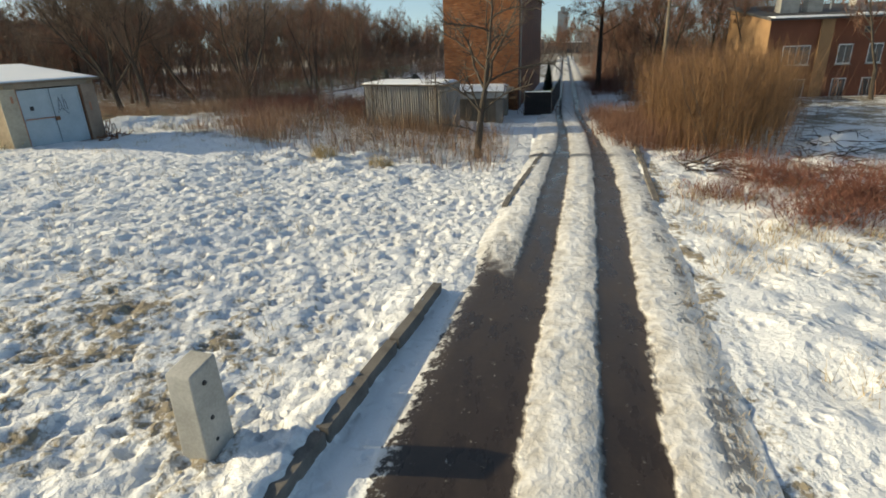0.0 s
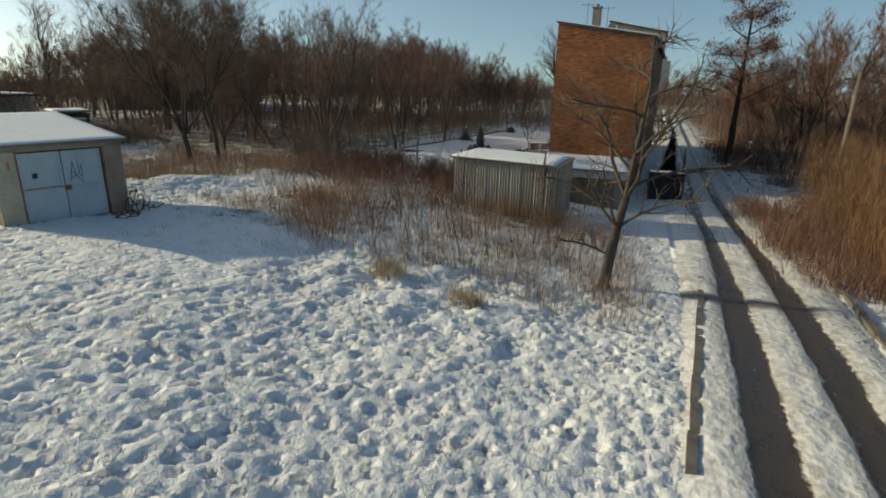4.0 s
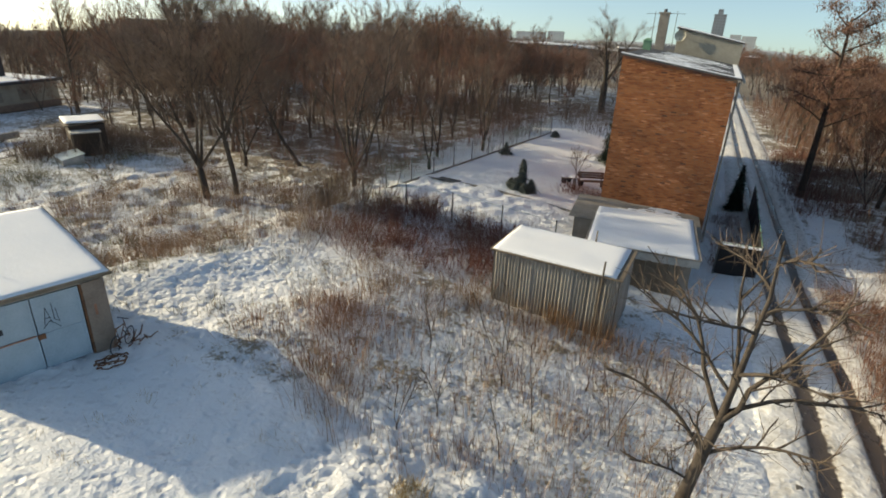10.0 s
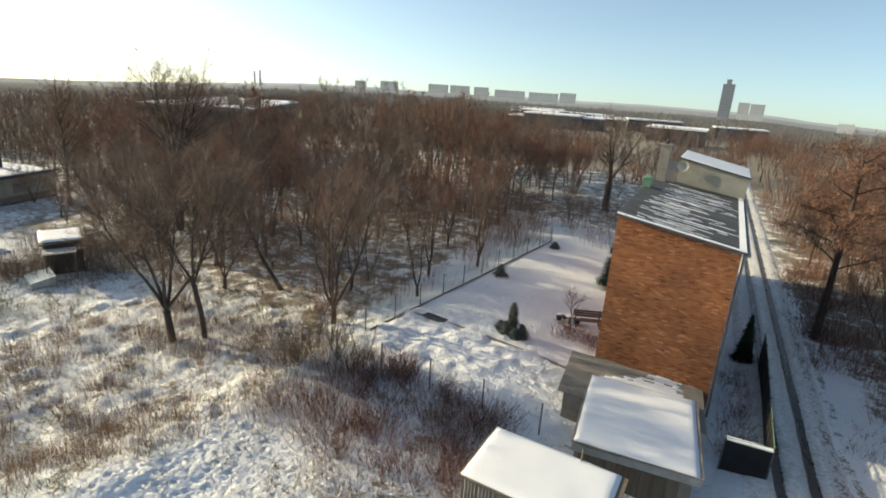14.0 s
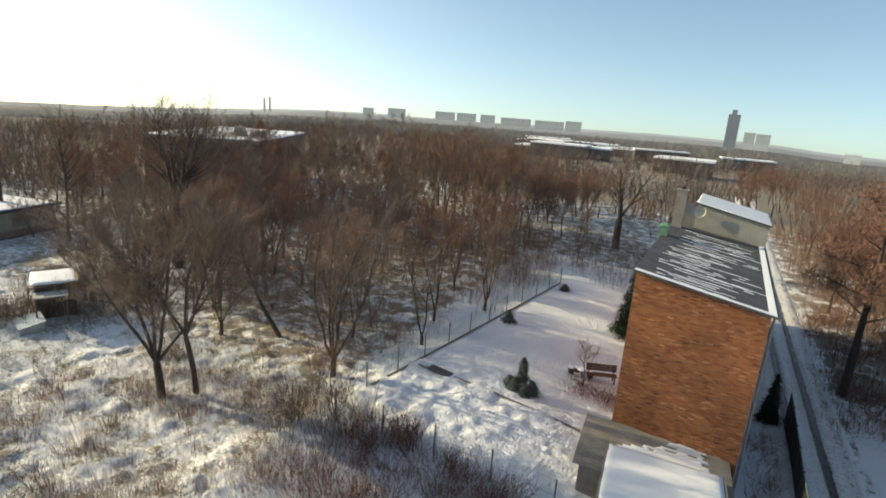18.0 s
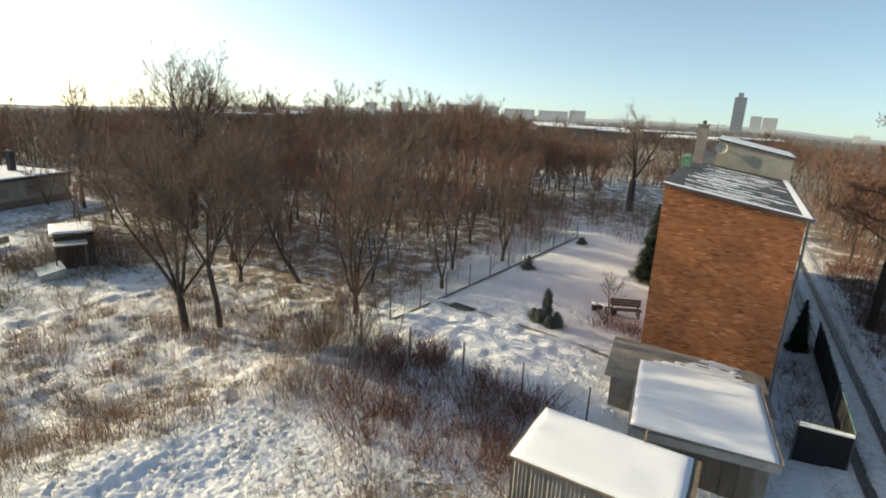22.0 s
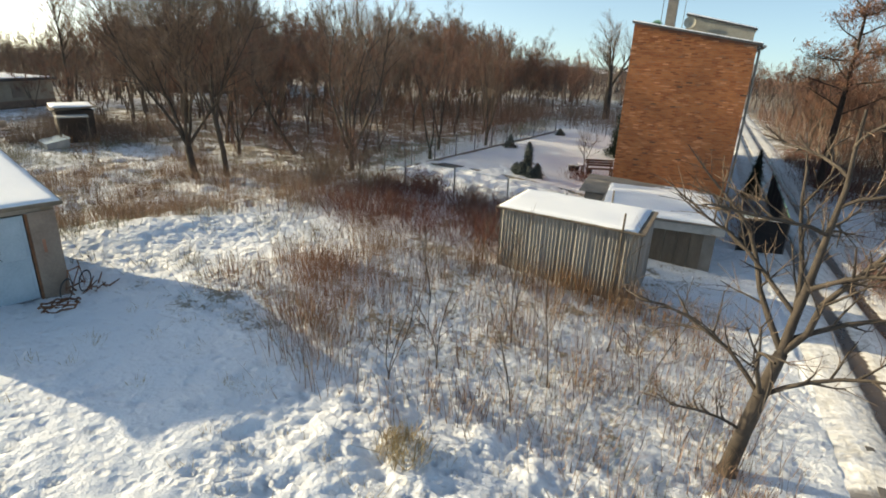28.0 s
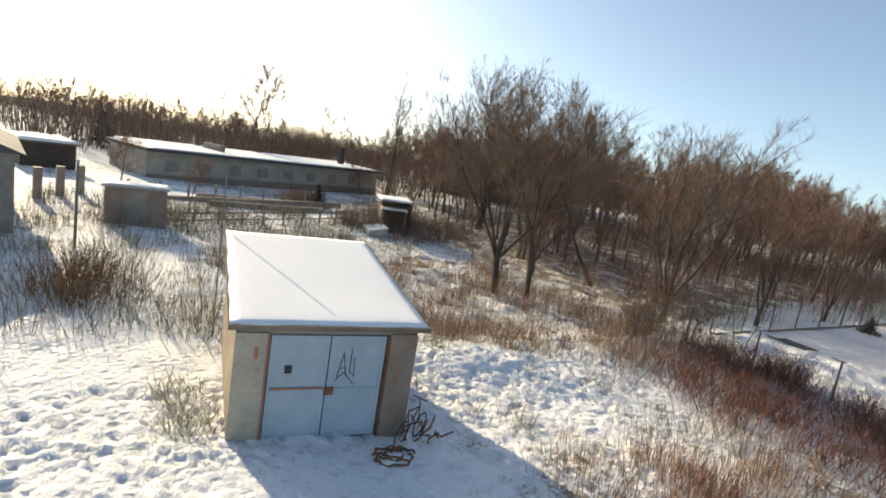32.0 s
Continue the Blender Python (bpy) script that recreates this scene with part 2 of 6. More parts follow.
def glass_material():
    m, nt, b = material("window_glass", 0.06)
    b.inputs["Base Color"].default_value = (0.03, 0.04, 0.05, 1)
    b.inputs["Specular IOR Level"].default_value = 0.7
    return m


M_GROUND, M_ROAD = ground_material(), road_material()
M_SNOW = snow_material("roof_snow", 0.0, 0.5)
M_BRICK = brick_material("orange_brick", (0.31, 0.105, 0.042), (0.44, 0.175, 0.072))
# the block's sunlit gable and shaded front are painted by these two colours
M_BRICK_TAN_LIT = brick_material("tan_and_sunlit_brick", (0.28, 0.16, 0.085), (0.42, 0.26, 0.14))
M_BRICK_RED_SHADED = brick_material("shaded_red_brick", (0.24, 0.085, 0.05), (0.34, 0.13, 0.07))
M_MORTAR = mottled("mortar", (0.17, 0.11, 0.08), (0.27, 0.18, 0.12), 2.0, 30)
# house brick darkened: the side wall's shade is painted into this colour
M_SIDEWALL_SHADED = mottled("shaded_brick_wall", (0.14, 0.06, 0.04), (0.24, 0.10, 0.06), 1.2, 14)
M_RENDER = mottled("stained_beige_render", (0.30, 0.27, 0.21), (0.46, 0.42, 0.34), 0.8, 12)
M_CONCRETE = mottled("weathered_concrete", (0.30, 0.29, 0.26), (0.50, 0.48, 0.44), 2.0, 35)
M_CONC_DARK = mottled("grey_concrete_block", (0.20, 0.17, 0.14), (0.34, 0.30, 0.25), 1.6, 25)
M_DOORBLUE = mottled("pale_blue_paint", (0.30, 0.385, 0.44), (0.43, 0.515, 0.565), 1.2, 20, 0.55, bump_d=0.002)
M_ORANGE = mottled("orange_primer", (0.30, 0.12, 0.07), (0.46, 0.22, 0.14), 3, 30)
M_PIER = mottled("brown_concrete", (0.20, 0.145, 0.11), (0.32, 0.24, 0.185), 1.5, 20)
M_BLOCK = mottled("brown_block_wall", (0.20, 0.15, 0.10), (0.36, 0.28, 0.19), 2.2, 9)
M_RUST = mottled("rusty_steel", (0.10, 0.045, 0.025), (0.26, 0.11, 0.05), 6, 50, 0.8)
M_BLACK = mottled("black_paint", (0.015, 0.015, 0.02), (0.035, 0.035, 0.04), 6, 40, 0.6)
M_TAR = mottled("tar_paper", (0.05, 0.05, 0.055), (0.11, 0.105, 0.10), 1.2, 20, 0.75)
M_ASBESTOS = mottled("grey_corrugated_sheet", (0.20, 0.165, 0.135), (0.36, 0.31, 0.255), 1.0, 20, 0.85)
M_TIN = mottled("weathered_tin", (0.20, 0.18, 0.155), (0.37, 0.34, 0.30), 1.2, 18, 0.6, 0.1, stretch=(1, 1, 0.2))
M_TIMBER = mottled("weathered_timber", (0.11, 0.085, 0.06), (0.23, 0.18, 0.13), 2.5, 40, 0.85, stretch=(1, 1, 0.15))
M_BENCH = mottled("brown_stained_planks", (0.10, 0.06, 0.04), (0.19, 0.11, 0.075), 3, 30)
M_GREEN = mottled("green_paint", (0.10, 0.22, 0.14), (0.18, 0.34, 0.22), 2, 30, 0.6)
M_FENCE = mottled("galvanised_post", (0.10, 0.10, 0.10), (0.20, 0.20, 0.19), 4, 50, 0.6, 0.3)
M_SHEET = mottled("dark_fence_sheet", (0.008, 0.008, 0.009), (0.022, 0.02, 0.02), 2, 30, 0.8)
M_WHITE = mottled("white_frame", (0.60, 0.60, 0.58), (0.75, 0.75, 0.73), 4, 40, 0.5)
M_KERB = mottled("dark_kerb_stone", (0.09, 0.08, 0.07), (0.20, 0.18, 0.16), 3, 30)
M_DARKWALL = mottled("dark_brown_wall", (0.045, 0.03, 0.022), (0.085, 0.06, 0.045), 0.4, 6)
M_GLASS = glass_material()
M_BARK = mottled("grey_brown_bark", (0.045, 0.033, 0.024), (0.13, 0.10, 0.075), 5, 30, 0.95, bump_d=0.02, stretch=(1, 1, 0.25))
M_BARK_PINE = mottled("dark_bark", (0.03, 0.022, 0.018), (0.08, 0.055, 0.042), 5, 30, 0.95, bump_d=0.02)
M_BARK_DARK = mottled("dark_grey_bark", (0.036, 0.027, 0.021), (0.10, 0.078, 0.06), 3, 25, 0.9)
M_BARK_MID = mottled("brown_grey_bark", (0.075, 0.058, 0.046), (0.19, 0.15, 0.12), 3, 25, 0.9)
M_TWIG = islands("bare_twigs", (0.085, 0.06, 0.045), (0.30, 0.205, 0.15))
M_TWIG_DARK = islands("dark_twigs", (0.045, 0.032, 0.024), (0.17, 0.12, 0.085))
M_TWIG_RED = islands("reddish_twigs", (0.115, 0.06, 0.042), (0.37, 0.19, 0.125))
M_TWIG_OCHRE = islands("ochre_stems", (0.11, 0.058, 0.028), (0.29, 0.155, 0.07))
M_GRASS = islands("frosty_olive_grass", (0.10, 0.10, 0.062), (0.43, 0.415, 0.285))
M_TWIG_RUST = islands("rusty_dark_twigs", (0.095, 0.05, 0.036), (0.30, 0.155, 0.105))
M_WEED = islands("straw_weeds", (0.075, 0.064, 0.043), (0.38, 0.325, 0.215))
M_RUST_REED = islands("rusty_reeds", (0.17, 0.085, 0.05), (0.46, 0.25, 0.15))
M_FARTWIG = islands("far_dark_twigs", (0.085, 0.062, 0.054), (0.19, 0.135, 0.115))
M_REED = islands("dry_stalks", (0.12, 0.07, 0.045), (0.42, 0.27, 0.175))
M_STRAW = islands("straw_grass", (0.26, 0.19, 0.10), (0.55, 0.43, 0.25))
M_BRAMBLE = islands("bramble", (0.075, 0.030, 0.022), (0.27, 0.105, 0.07))
M_NEEDLE = islands("dark_needles", (0.008, 0.016, 0.010), (0.028, 0.05, 0.026))
M_THUJA = islands("thuja_green", (0.065, 0.08, 0.07), (0.19, 0.21, 0.18))


# ---- mesh helpers ----
class Build:
    """Collects verts and faces of one mesh."""

    def __init__(self):
        self.v, self.f = [], []

    def box(self, x0, y0, z0, x1, y1, z1, m=None):
        k = len(self.v)
        p = [(x, y, z) for z in (z0, z1) for y in (y0, y1) for x in (x0, x1)]
        self.v += [tuple(m @ Vector(q)) for q in p] if m else p
        self.f += [tuple(k + i for i in q) for q in ((0, 2, 3, 1), (4, 5, 7, 6), (0, 1, 5, 4), (2, 6, 7, 3), (0, 4, 6, 2), (1, 3, 7, 5))]
        return self

    def hexa(self, low, high):
        """A block from four lower and four upper corners, both counter-clockwise."""
        k = len(self.v)
        self.v += [tuple(p) for p in (*low, *high)]
        self.f += [tuple(k + i for i in q) for q in ((3, 2, 1, 0), (4, 5, 6, 7), (0, 1, 5, 4), (1, 2, 6, 5), (2, 3, 7, 6), (3, 0, 4, 7))]
        return self

    def tube(self, a, b, ra, rb, n=5, cap=False):
        a, b = Vector(a), Vector(b)
        d = (b - a).normalized()
        s = d.orthogonal().normalized()
        w = d.cross(s)
        k = len(self.v)
        for p, r in ((a, ra), (b, rb)):
            for i in range(n):
                q = p + (s * math.cos(2 * math.pi * i / n) + w * math.sin(2 * math.pi * i / n)) * r
                self.v.append(tuple(q))
        self.f += [(k + i, k + (i + 1) % n, k + n + (i + 1) % n, k + n + i) for i in range(n)]
        if cap:
            self.f += [tuple(k + n + i for i in range(n)), tuple(k + n - 1 - i for i in range(n))]
        return self

    def blade(self, a, b, w, spin):
        """A thin stalk: two crossing slivers would be too many, one tapered sliver does."""
        k = len(self.v)
        sx, sy = math.cos(spin) * w, math.sin(spin) * w
        self.v += [(a[0] - sx, a[1] - sy, a[2]), (a[0] + sx, a[1] + sy, a[2]), tuple(b)]
        self.f.append((k, k + 1, k + 2))
        return self

    def mesh(self, name, mat, smooth=False):
        me = bpy.data.meshes.new(name)
        me.from_pydata(self.v, [], self.f)
        me.materials.append(mat)
        if smooth:
            me.shade_smooth()
        me.update()
        return me


def empty(name, x, y, z, turn=0.0, label="", category="", group="", kind=""):
    ob = new(name)
    ob.matrix_world = pose(x, y, z, 0, 0, turn)
    return tagged(ob, label, category, group, kind)


def part(name, b, mat, parent=None, label="", smooth=False, m=None):
    ob = new(name, b.mesh(name, mat, smooth) if isinstance(b, Build) else b)
    if parent:
        ob.parent = parent
    if m:
        ob.matrix_basis = m
    return tagged(ob, label)


def soften(ob, width=0.02, segments=2):
    """Bevels the edges of one part, in its mesh."""
    bm = bmesh.new()
    bm.from_mesh(ob.data)
    bmesh.ops.bevel(bm, geom=bm.edges[:], offset=width, segments=segments, affect="EDGES", profile=0.5)
    bm.to_mesh(ob.data)
    bm.free()
    return ob


def ss(a, b, v):
    u = np.clip((np.asarray(v, float) - a) / (b - a), 0, 1)
    return u * u * (3 - 2 * u)


def fall(x, y):
    """How far the country falls away round the hilltop, more to the west and east than to the north."""
    x, y = np.asarray(x, float) + 5, np.asarray(y, float) - 13
    r, az = np.hypot(x, y), np.degrees(np.arctan2(x, y))
    k = 0.016 + 0.014 * ss(38, 55, -az) + 0.01 * ss(2, 12, az)
    return k * np.maximum(r - 130, 0) * ss(100, 260, r)


def land(x, y):
    """The lie of the land: the lot by the garage stands a metre above the lane, and ends in a bank."""
    z = -0.7 * ss(8, 32, y) + 1.05 * ss(1, 14, -np.asarray(x, float))
    bank = np.exp(-(((x + 18.6) * 0.92 + (y - 20.8) * -0.39) / 1.3) ** 2 - (((x + 18.6) * 0.39 + (y - 20.8) * 0.92) / 3.2) ** 2)
    z = z + 0.45 * bank
    behind = ss(0.5, 3.5, -((x + 18.6) * 0.92 + (y - 20.8) * -0.39)) * ss(15.5, 19, y) * (1 - ss(45, 70, y)) * (1 - ss(30, 40, -np.asarray(x, float)))
    behind = behind * (1 - ss(-20.5, -18.0, x - 0.16 * (np.asarray(y, float) - 32)))
    return z - 0.4 * behind - fall(x, y)


def gz(x, y):
    return float(land(x, y))


def lattice(nx, ny, seed):
    return np.random.default_rng(seed).random((nx, ny))


def value_noise(x, y, size, seed):
    """Smooth noise over the plane, 0 to 1."""
    g = lattice(257, 257, seed)
    u, v = x / size, y / size
    i, j = np.floor(u).astype(int), np.floor(v).astype(int)
    a, b = u - i, v - j
    a, b = a * a * (3 - 2 * a), b * b * (3 - 2 * b)
    i, j = i % 256, j % 256
    return (g[i, j] * (1 - a) + g[i + 1, j] * a) * (1 - b) + (g[i, j + 1] * (1 - a) + g[i + 1, j + 1] * a) * b


# ---- ground ----
def lane(y):
    """The middle of the lane."""
    v = np.asarray(y, float)
    return 0.66 + 0.072 * v - 0.0235 * (np.sqrt((v - 17) ** 2 + 16) + v - 17) - 0.4 * ss(24, 36, v)


def spaced(stops):
    """Grid lines: (from, to, step) runs joined."""
    out = []
    for a, b, s in stops:
        out += list(np.arange(a, b, s))
    return np.array(out + [stops[-1][1]])


def build_ground():
    xs = spaced([(-3200, -400, 200), (-400, -120, 35), (-120, -36, 6), (-36, -20, 0.16), (-20, 0, 0.085), (0, 9, 0.15), (9, 14, 0.4), (14, 60, 4), (60, 400, 34), (400, 3200, 200)])
    ys = spaced([(-3200, -400, 200), (-400, -60, 34), (-60, -4, 4), (-4, -2, 0.4), (-2, 26, 0.085), (26, 40, 0.17), (40, 46, 0.3), (46, 66, 1.0), (66, 130, 6), (130, 400, 30), (400, 3200, 200)])
    x, y = np.meshgrid(xs, ys, indexing="ij")
    z = land(x, y)
    near = ss(-30, -22, x) * (1 - ss(8, 14, x)) * (1 - ss(40, 60, y))
    z += near * (0.10 * (value_noise(x, y, 2.3, 1) - 0.5) + 0.05 * (value_noise(x, y, 0.8, 2) - 0.5) + 0.055 * (value_noise(x, y, 0.33, 3) - 0.5))
    rough = ss(0.3, 1.8, -((x + 18.6) * 0.92 + (y - 20.8) * -0.39)) * ss(14, 17, y) * (1 - ss(36, 44, y)) * (1 - ss(32, 36, -x))
    z += rough * (0.26 * np.maximum(value_noise(x + 90, y + 90, 0.75, 41) - 0.35, 0) + 0.16 * (value_noise(x + 90, y + 90, 0.4, 42) - 0.5))
    lumps = ss(-11, -9, x) * (1 - ss(-3.5, -2, x)) * ss(12.5, 14, y) * (1 - ss(17, 18.5, y))
    z += lumps * 0.22 * (value_noise(x, y, 0.55, 12) - 0.5)
    verge = ss(2.2, 3.0, x - lane(y)) * (1 - ss(10, 12, x)) * (1 - ss(24, 28, y))
    z += verge * (0.16 * (value_noise(x + 70, y + 30, 0.9, 31) - 0.5) + 0.15 * (value_noise(x + 70, y + 30, 0.38, 32) - 0.5))
    trodden = ss(-18, -17, x) * (1 - ss(-7.5, -6.5, x)) * ss(32, 32.5, y) * (1 - ss(37.5, 38.5, y))
    z += trodden * 0.16 * (value_noise(x + 9, y + 4, 0.5, 21) - 0.5)
    # footprints over the lot, denser along trodden ways
    rng = np.random.default_rng(7)
    smooth_yard = lambda px, py: (px > -16.2) and (px < -9.5) and (py > 12.6) and (py < 17.4) and (py < 17.6 - 0.1 * (px + 16))
    ix0, dx = np.searchsorted(xs, -20.0), 0.085
    iy0 = np.searchsorted(ys, -2.0)
    nx, ny = int(20 / dx), int(28 / dx)
    for k in range(19000):
        px, py = rng.uniform(-19.5, -0.3), rng.uniform(-1.5, 25.5)
        if py < 1 and rng.random() > 0.5 + py / 3:
            continue
        if smooth_yard(px, py) and rng.random() < 0.9:
            continue
        if py > 18 and px > -16 and rng.random() < 0.6:
            continue
        if px > float(lane(py)) - 1.7:
            continue
        turn, ln, wd, dp = rng.uniform(0, math.pi), rng.uniform(0.07, 0.13), rng.uniform(0.045, 0.075), rng.uniform(0.025, 0.075)
        i, j = ix0 + int((px + 20) / dx), iy0 + int((py + 2) / dx)
        i0, i1, j0, j1 = max(i - 5, ix0), min(i + 6, ix0 + nx), max(j - 5, iy0), min(j + 6, iy0 + ny)
        sx, sy = x[i0:i1, j0:j1] - px, y[i0:i1, j0:j1] - py
        a = (sx * math.cos(turn) + sy * math.sin(turn)) / ln
        b = (-sx * math.sin(turn) + sy * math.cos(turn)) / wd
        r = a * a + b * b
        z[i0:i1, j0:j1] += -dp * np.exp(-r) + 0.3 * dp * np.exp(-((np.sqrt(r) - 1.5) / 0.45) ** 2)
    # snow banked up behind the kerb, and a smooth strip before it
    d = x + 2.0 - 0.138 * (y + 0.4)
    ends = ss(-1.2, -0.4, y) * (1 - ss(5.9, 6.5, y))
    z += ends * 0.13 * np.exp(-((d + 0.12) / 0.45) ** 2) * (d < -0.02)
    strip = ends * ss(0.0, 0.1, d) * (1 - ss(0.6, 0.8, d))
    z = z * (1 - strip) + (land(x, y) - 0.04) * strip
    # the lane lies bare and level
    off = np.abs(x - lane(y))
    bed = (1 - ss(1.5, 2.1, off)) * ss(-60, -40, y) * (1 - ss(150, 200, y))
    z = z * (1 - bed) + (land(x, y) - 0.05) * bed
    thin = np.clip(0.12 + 0.34 * ss(15.5, 18.5, y + 0.12 * x * (x > -10)) * ss(-17, -14, x) * (1 - ss(-2.5, -0.5, x)) * (1 - ss(30, 33, y)), 0, 1)
    thin = np.maximum(thin, 0.46 * ss(17.5, 20, -x) * ss(16, 20, y))
    thin = np.maximum(thin, 0.8 * ss(60, 70, y))
    thin = np.maximum(thin, 0.42 * ss(20, 23, -x))
    thin = np.maximum(thin, 0.85 * ss(19, 21, -x) * ss(32, 36, y))
    side = x - lane(y) + 0.5 * (value_noise(x + 40, y + 40, 0.9, 8) - 0.5)
    thin = np.maximum(thin, 0.62 * ss(1.8, 2.0, side) * (1 - ss(2.25, 2.5, side)))
    thin = np.maximum(thin, 0.5 * ss(3.3, 5.0, side))
    thin = np.maximum(thin, 0.56 * (1 - ss(3.5, 8.5, y)) * (1 - ss(-3, -1.8, x)))
    far = ss(104, 118, y) * ss(-400, -380, x) * (1 - ss(380, 400, x)) * (1 - ss(330, 400, y))
    thin = np.maximum(thin, 2.2 * far)
    thin = np.maximum(thin, 1.1 * ss(62, 80, -x) * ss(28, 60, y))
    thin = np.maximum(thin, 0.8 * ss(5.0, 7.0, x) * ss(24, 30, y) * (1 - ss(60, 100, x)))
    thin = np.maximum(thin, 1.1 * ss(1.9, 2.8, x - lane(y)) * ss(44, 52, y) * (1 - ss(60, 100, x)))
    garden = ss(-18.4, -18, x - 0.16 * (y - 32)) * (1 - ss(-6.5, -6, x)) * ss(31.5, 32, y) * (1 - ss(58, 60, y))
    thin = thin * (1 - 0.9 * garden)
    idx = np.arange(x.size).reshape(x.shape)
    faces = np.stack([idx[:-1, :-1], idx[1:, :-1], idx[1:, 1:], idx[:-1, 1:]], -1).reshape(-1, 4)
    me = bpy.data.meshes.new("ground")
    me.from_pydata(np.stack([x, y, z], -1).reshape(-1, 3).tolist(), [], faces.tolist())
    at = me.attributes.new("thin", "FLOAT", "POINT")
    at.data.foreach_set("value", thin.reshape(-1).astype(np.float32))
    me.materials.append(M_GROUND)
    me.shade_smooth()
    return tagged(new("ground", me), "trodden snow over rough grass with bare patches", "ground", kind="structure")


def build_road():
    us = np.array([-1.95, -1.75, -1.6, -1.45, -1.3, -1.15, -1.0, -0.85, -0.66, -0.5, -0.38, -0.25, -0.12, 0, 0.12, 0.25, 0.38, 0.5, 0.66, 0.85, 1.0, 1.15, 1.3, 1.45, 1.6, 1.75, 1.95])
    vs = np.concatenate([np.arange(-40, 0, 4.0), np.arange(0, 30, 0.12), np.arange(30, 160, 2.0)])
    u, v = np.meshgrid(us, vs, indexing="ij")
    x = lane(v) + u
    # the wheel tracks are narrower where fewer cars go
    few = ss(15, 30, v)
    w = np.abs(u) * (1 - few) + np.interp(np.abs(u), [0, 0.44, 0.8, 1.95], [0, 0.36, 1.05, 1.95]) * few
    ridge = 0.045 * (1 - ss(0.3, 0.42, w)) + 0.045 * ss(1.0, 1.15, w)
    wide = (u < -0.4) * (1 - ss(4.6, 6.6, v + 1.2 * u))
    ridge = ridge * (1 - wide) * (0.3 + 1.1 * value_noise(x + 50, v + 50, 0.5, 5) + 0.9 * value_noise(x + 50, v + 50, 0.2, 6))
    z = land(x, v) + 0.012 + ridge - 0.09 * ss(1.6, 1.95, np.abs(u))
    idx = np.arange(x.size).reshape(x.shape)
    faces = np.stack([idx[:-1, :-1], idx[1:, :-1], idx[1:, 1:], idx[:-1, 1:]], -1).reshape(-1, 4)
    me = bpy.data.meshes.new("road")
    me.from_pydata(np.stack([x, v, z], -1).reshape(-1, 3).tolist(), [], faces.tolist())
    uvs = me.uv_layers.new(name="across_along")
    uu, vv = (np.sign(u) * w).reshape(-1), v.reshape(-1)
    flat = np.stack([uu[faces.reshape(-1)], vv[faces.reshape(-1)]], -1)
    uvs.data.foreach_set("uv", flat.reshape(-1).astype(np.float32))
    me.materials.append(M_ROAD)
    me.shade_smooth()
    return tagged(new("road", me), "narrow wet asphalt lane with packed snow between the wheel tracks", "road", kind="structure")


build_ground()
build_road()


# ---- brick house ----
def brick_wall(parent, name, width, height_left, height_right, mat, single, seed, m):
    """Brick facing in running bond, proud of its mortar; the first courses from the top are bricks of their own."""
    rng = random.Random(seed)
    bl, bh, j = 0.25, 0.068, 0.011
    rest, singles = Build(), 0
    one = Build().box(0, -0.012, 0, bl - j, 0.02, bh - j).mesh("brick", mat)
    rows = int(max(height_left, height_right) / bh)
    for r in range(rows - 1, -1, -1):
        z = r * bh
        x = -0.125 if r % 2 else 0.0
        while x < width:
            a, c = max(x, 0), min(x + bl - j, width)
            top = height_left + (height_right - height_left) * (c / width)
            if c - a > 0.06 and z + bh < top:
                d = rng.uniform(0, 0.009)
                if singles < single and c - a > bl - 1.5 * j:
                    ob = new("brick", one)
                    ob.parent = parent
                    ob.matrix_basis = m @ pose(a, -d, z)
                    singles += 1
                else:
                    rest.box(a, -0.012 - d, z, c, 0.02, z + bh - j, m)
            x += bl
    ob = part(name, rest, mat, parent, "weathered orange brick facing")
    ob["kind"] = "stuff"


HX0, HX1, HY0, HY1 = -6.56, -1.43, 37.05, 62.0
HZ = -0.75
house = empty("house", -3.7, 50, HZ, label="flat-roofed orange brick house with a blind gable wall", category="house")
HTURN = -2.5
hm = pose(3.7, -50, -HZ) @ pose(HX1, HY0, 0, 0, 0, HTURN) @ pose(-HX1, -HY0, 0)


def on_house(x, y):
    """A place on the house, turned with it."""
    p = pose(HX1, HY0, 0, 0, 0, HTURN) @ pose(-HX1, -HY0, 0) @ Vector((x, y, 0))
    return p.x, p.y


def hpart(name, b, mat, label="", parent=None):
    return part(name, b, mat, parent or house, label, m=hm if not parent else None)


TL, TR = 8.2, 7.4
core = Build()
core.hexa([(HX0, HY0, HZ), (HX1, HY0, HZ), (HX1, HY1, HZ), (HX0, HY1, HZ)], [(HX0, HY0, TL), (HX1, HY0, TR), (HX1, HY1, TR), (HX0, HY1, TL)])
hpart("wall", core, M_SIDEWALL_SHADED, "brick side wall with its shade in the dark colour")
back = Build().box(HX0 + 0.0, HY0 - 0.012, HZ, HX1, HY0 - 0.004, TR)
hpart("mortar_bed", back, M_MORTAR)
brick_wall(house, "brick_facing", HX1 - HX0, TL - HZ - 0.06, TR - HZ - 0.06, M_BRICK, 300, 3, hm @ pose(HX0, HY0 - 0.012, HZ))
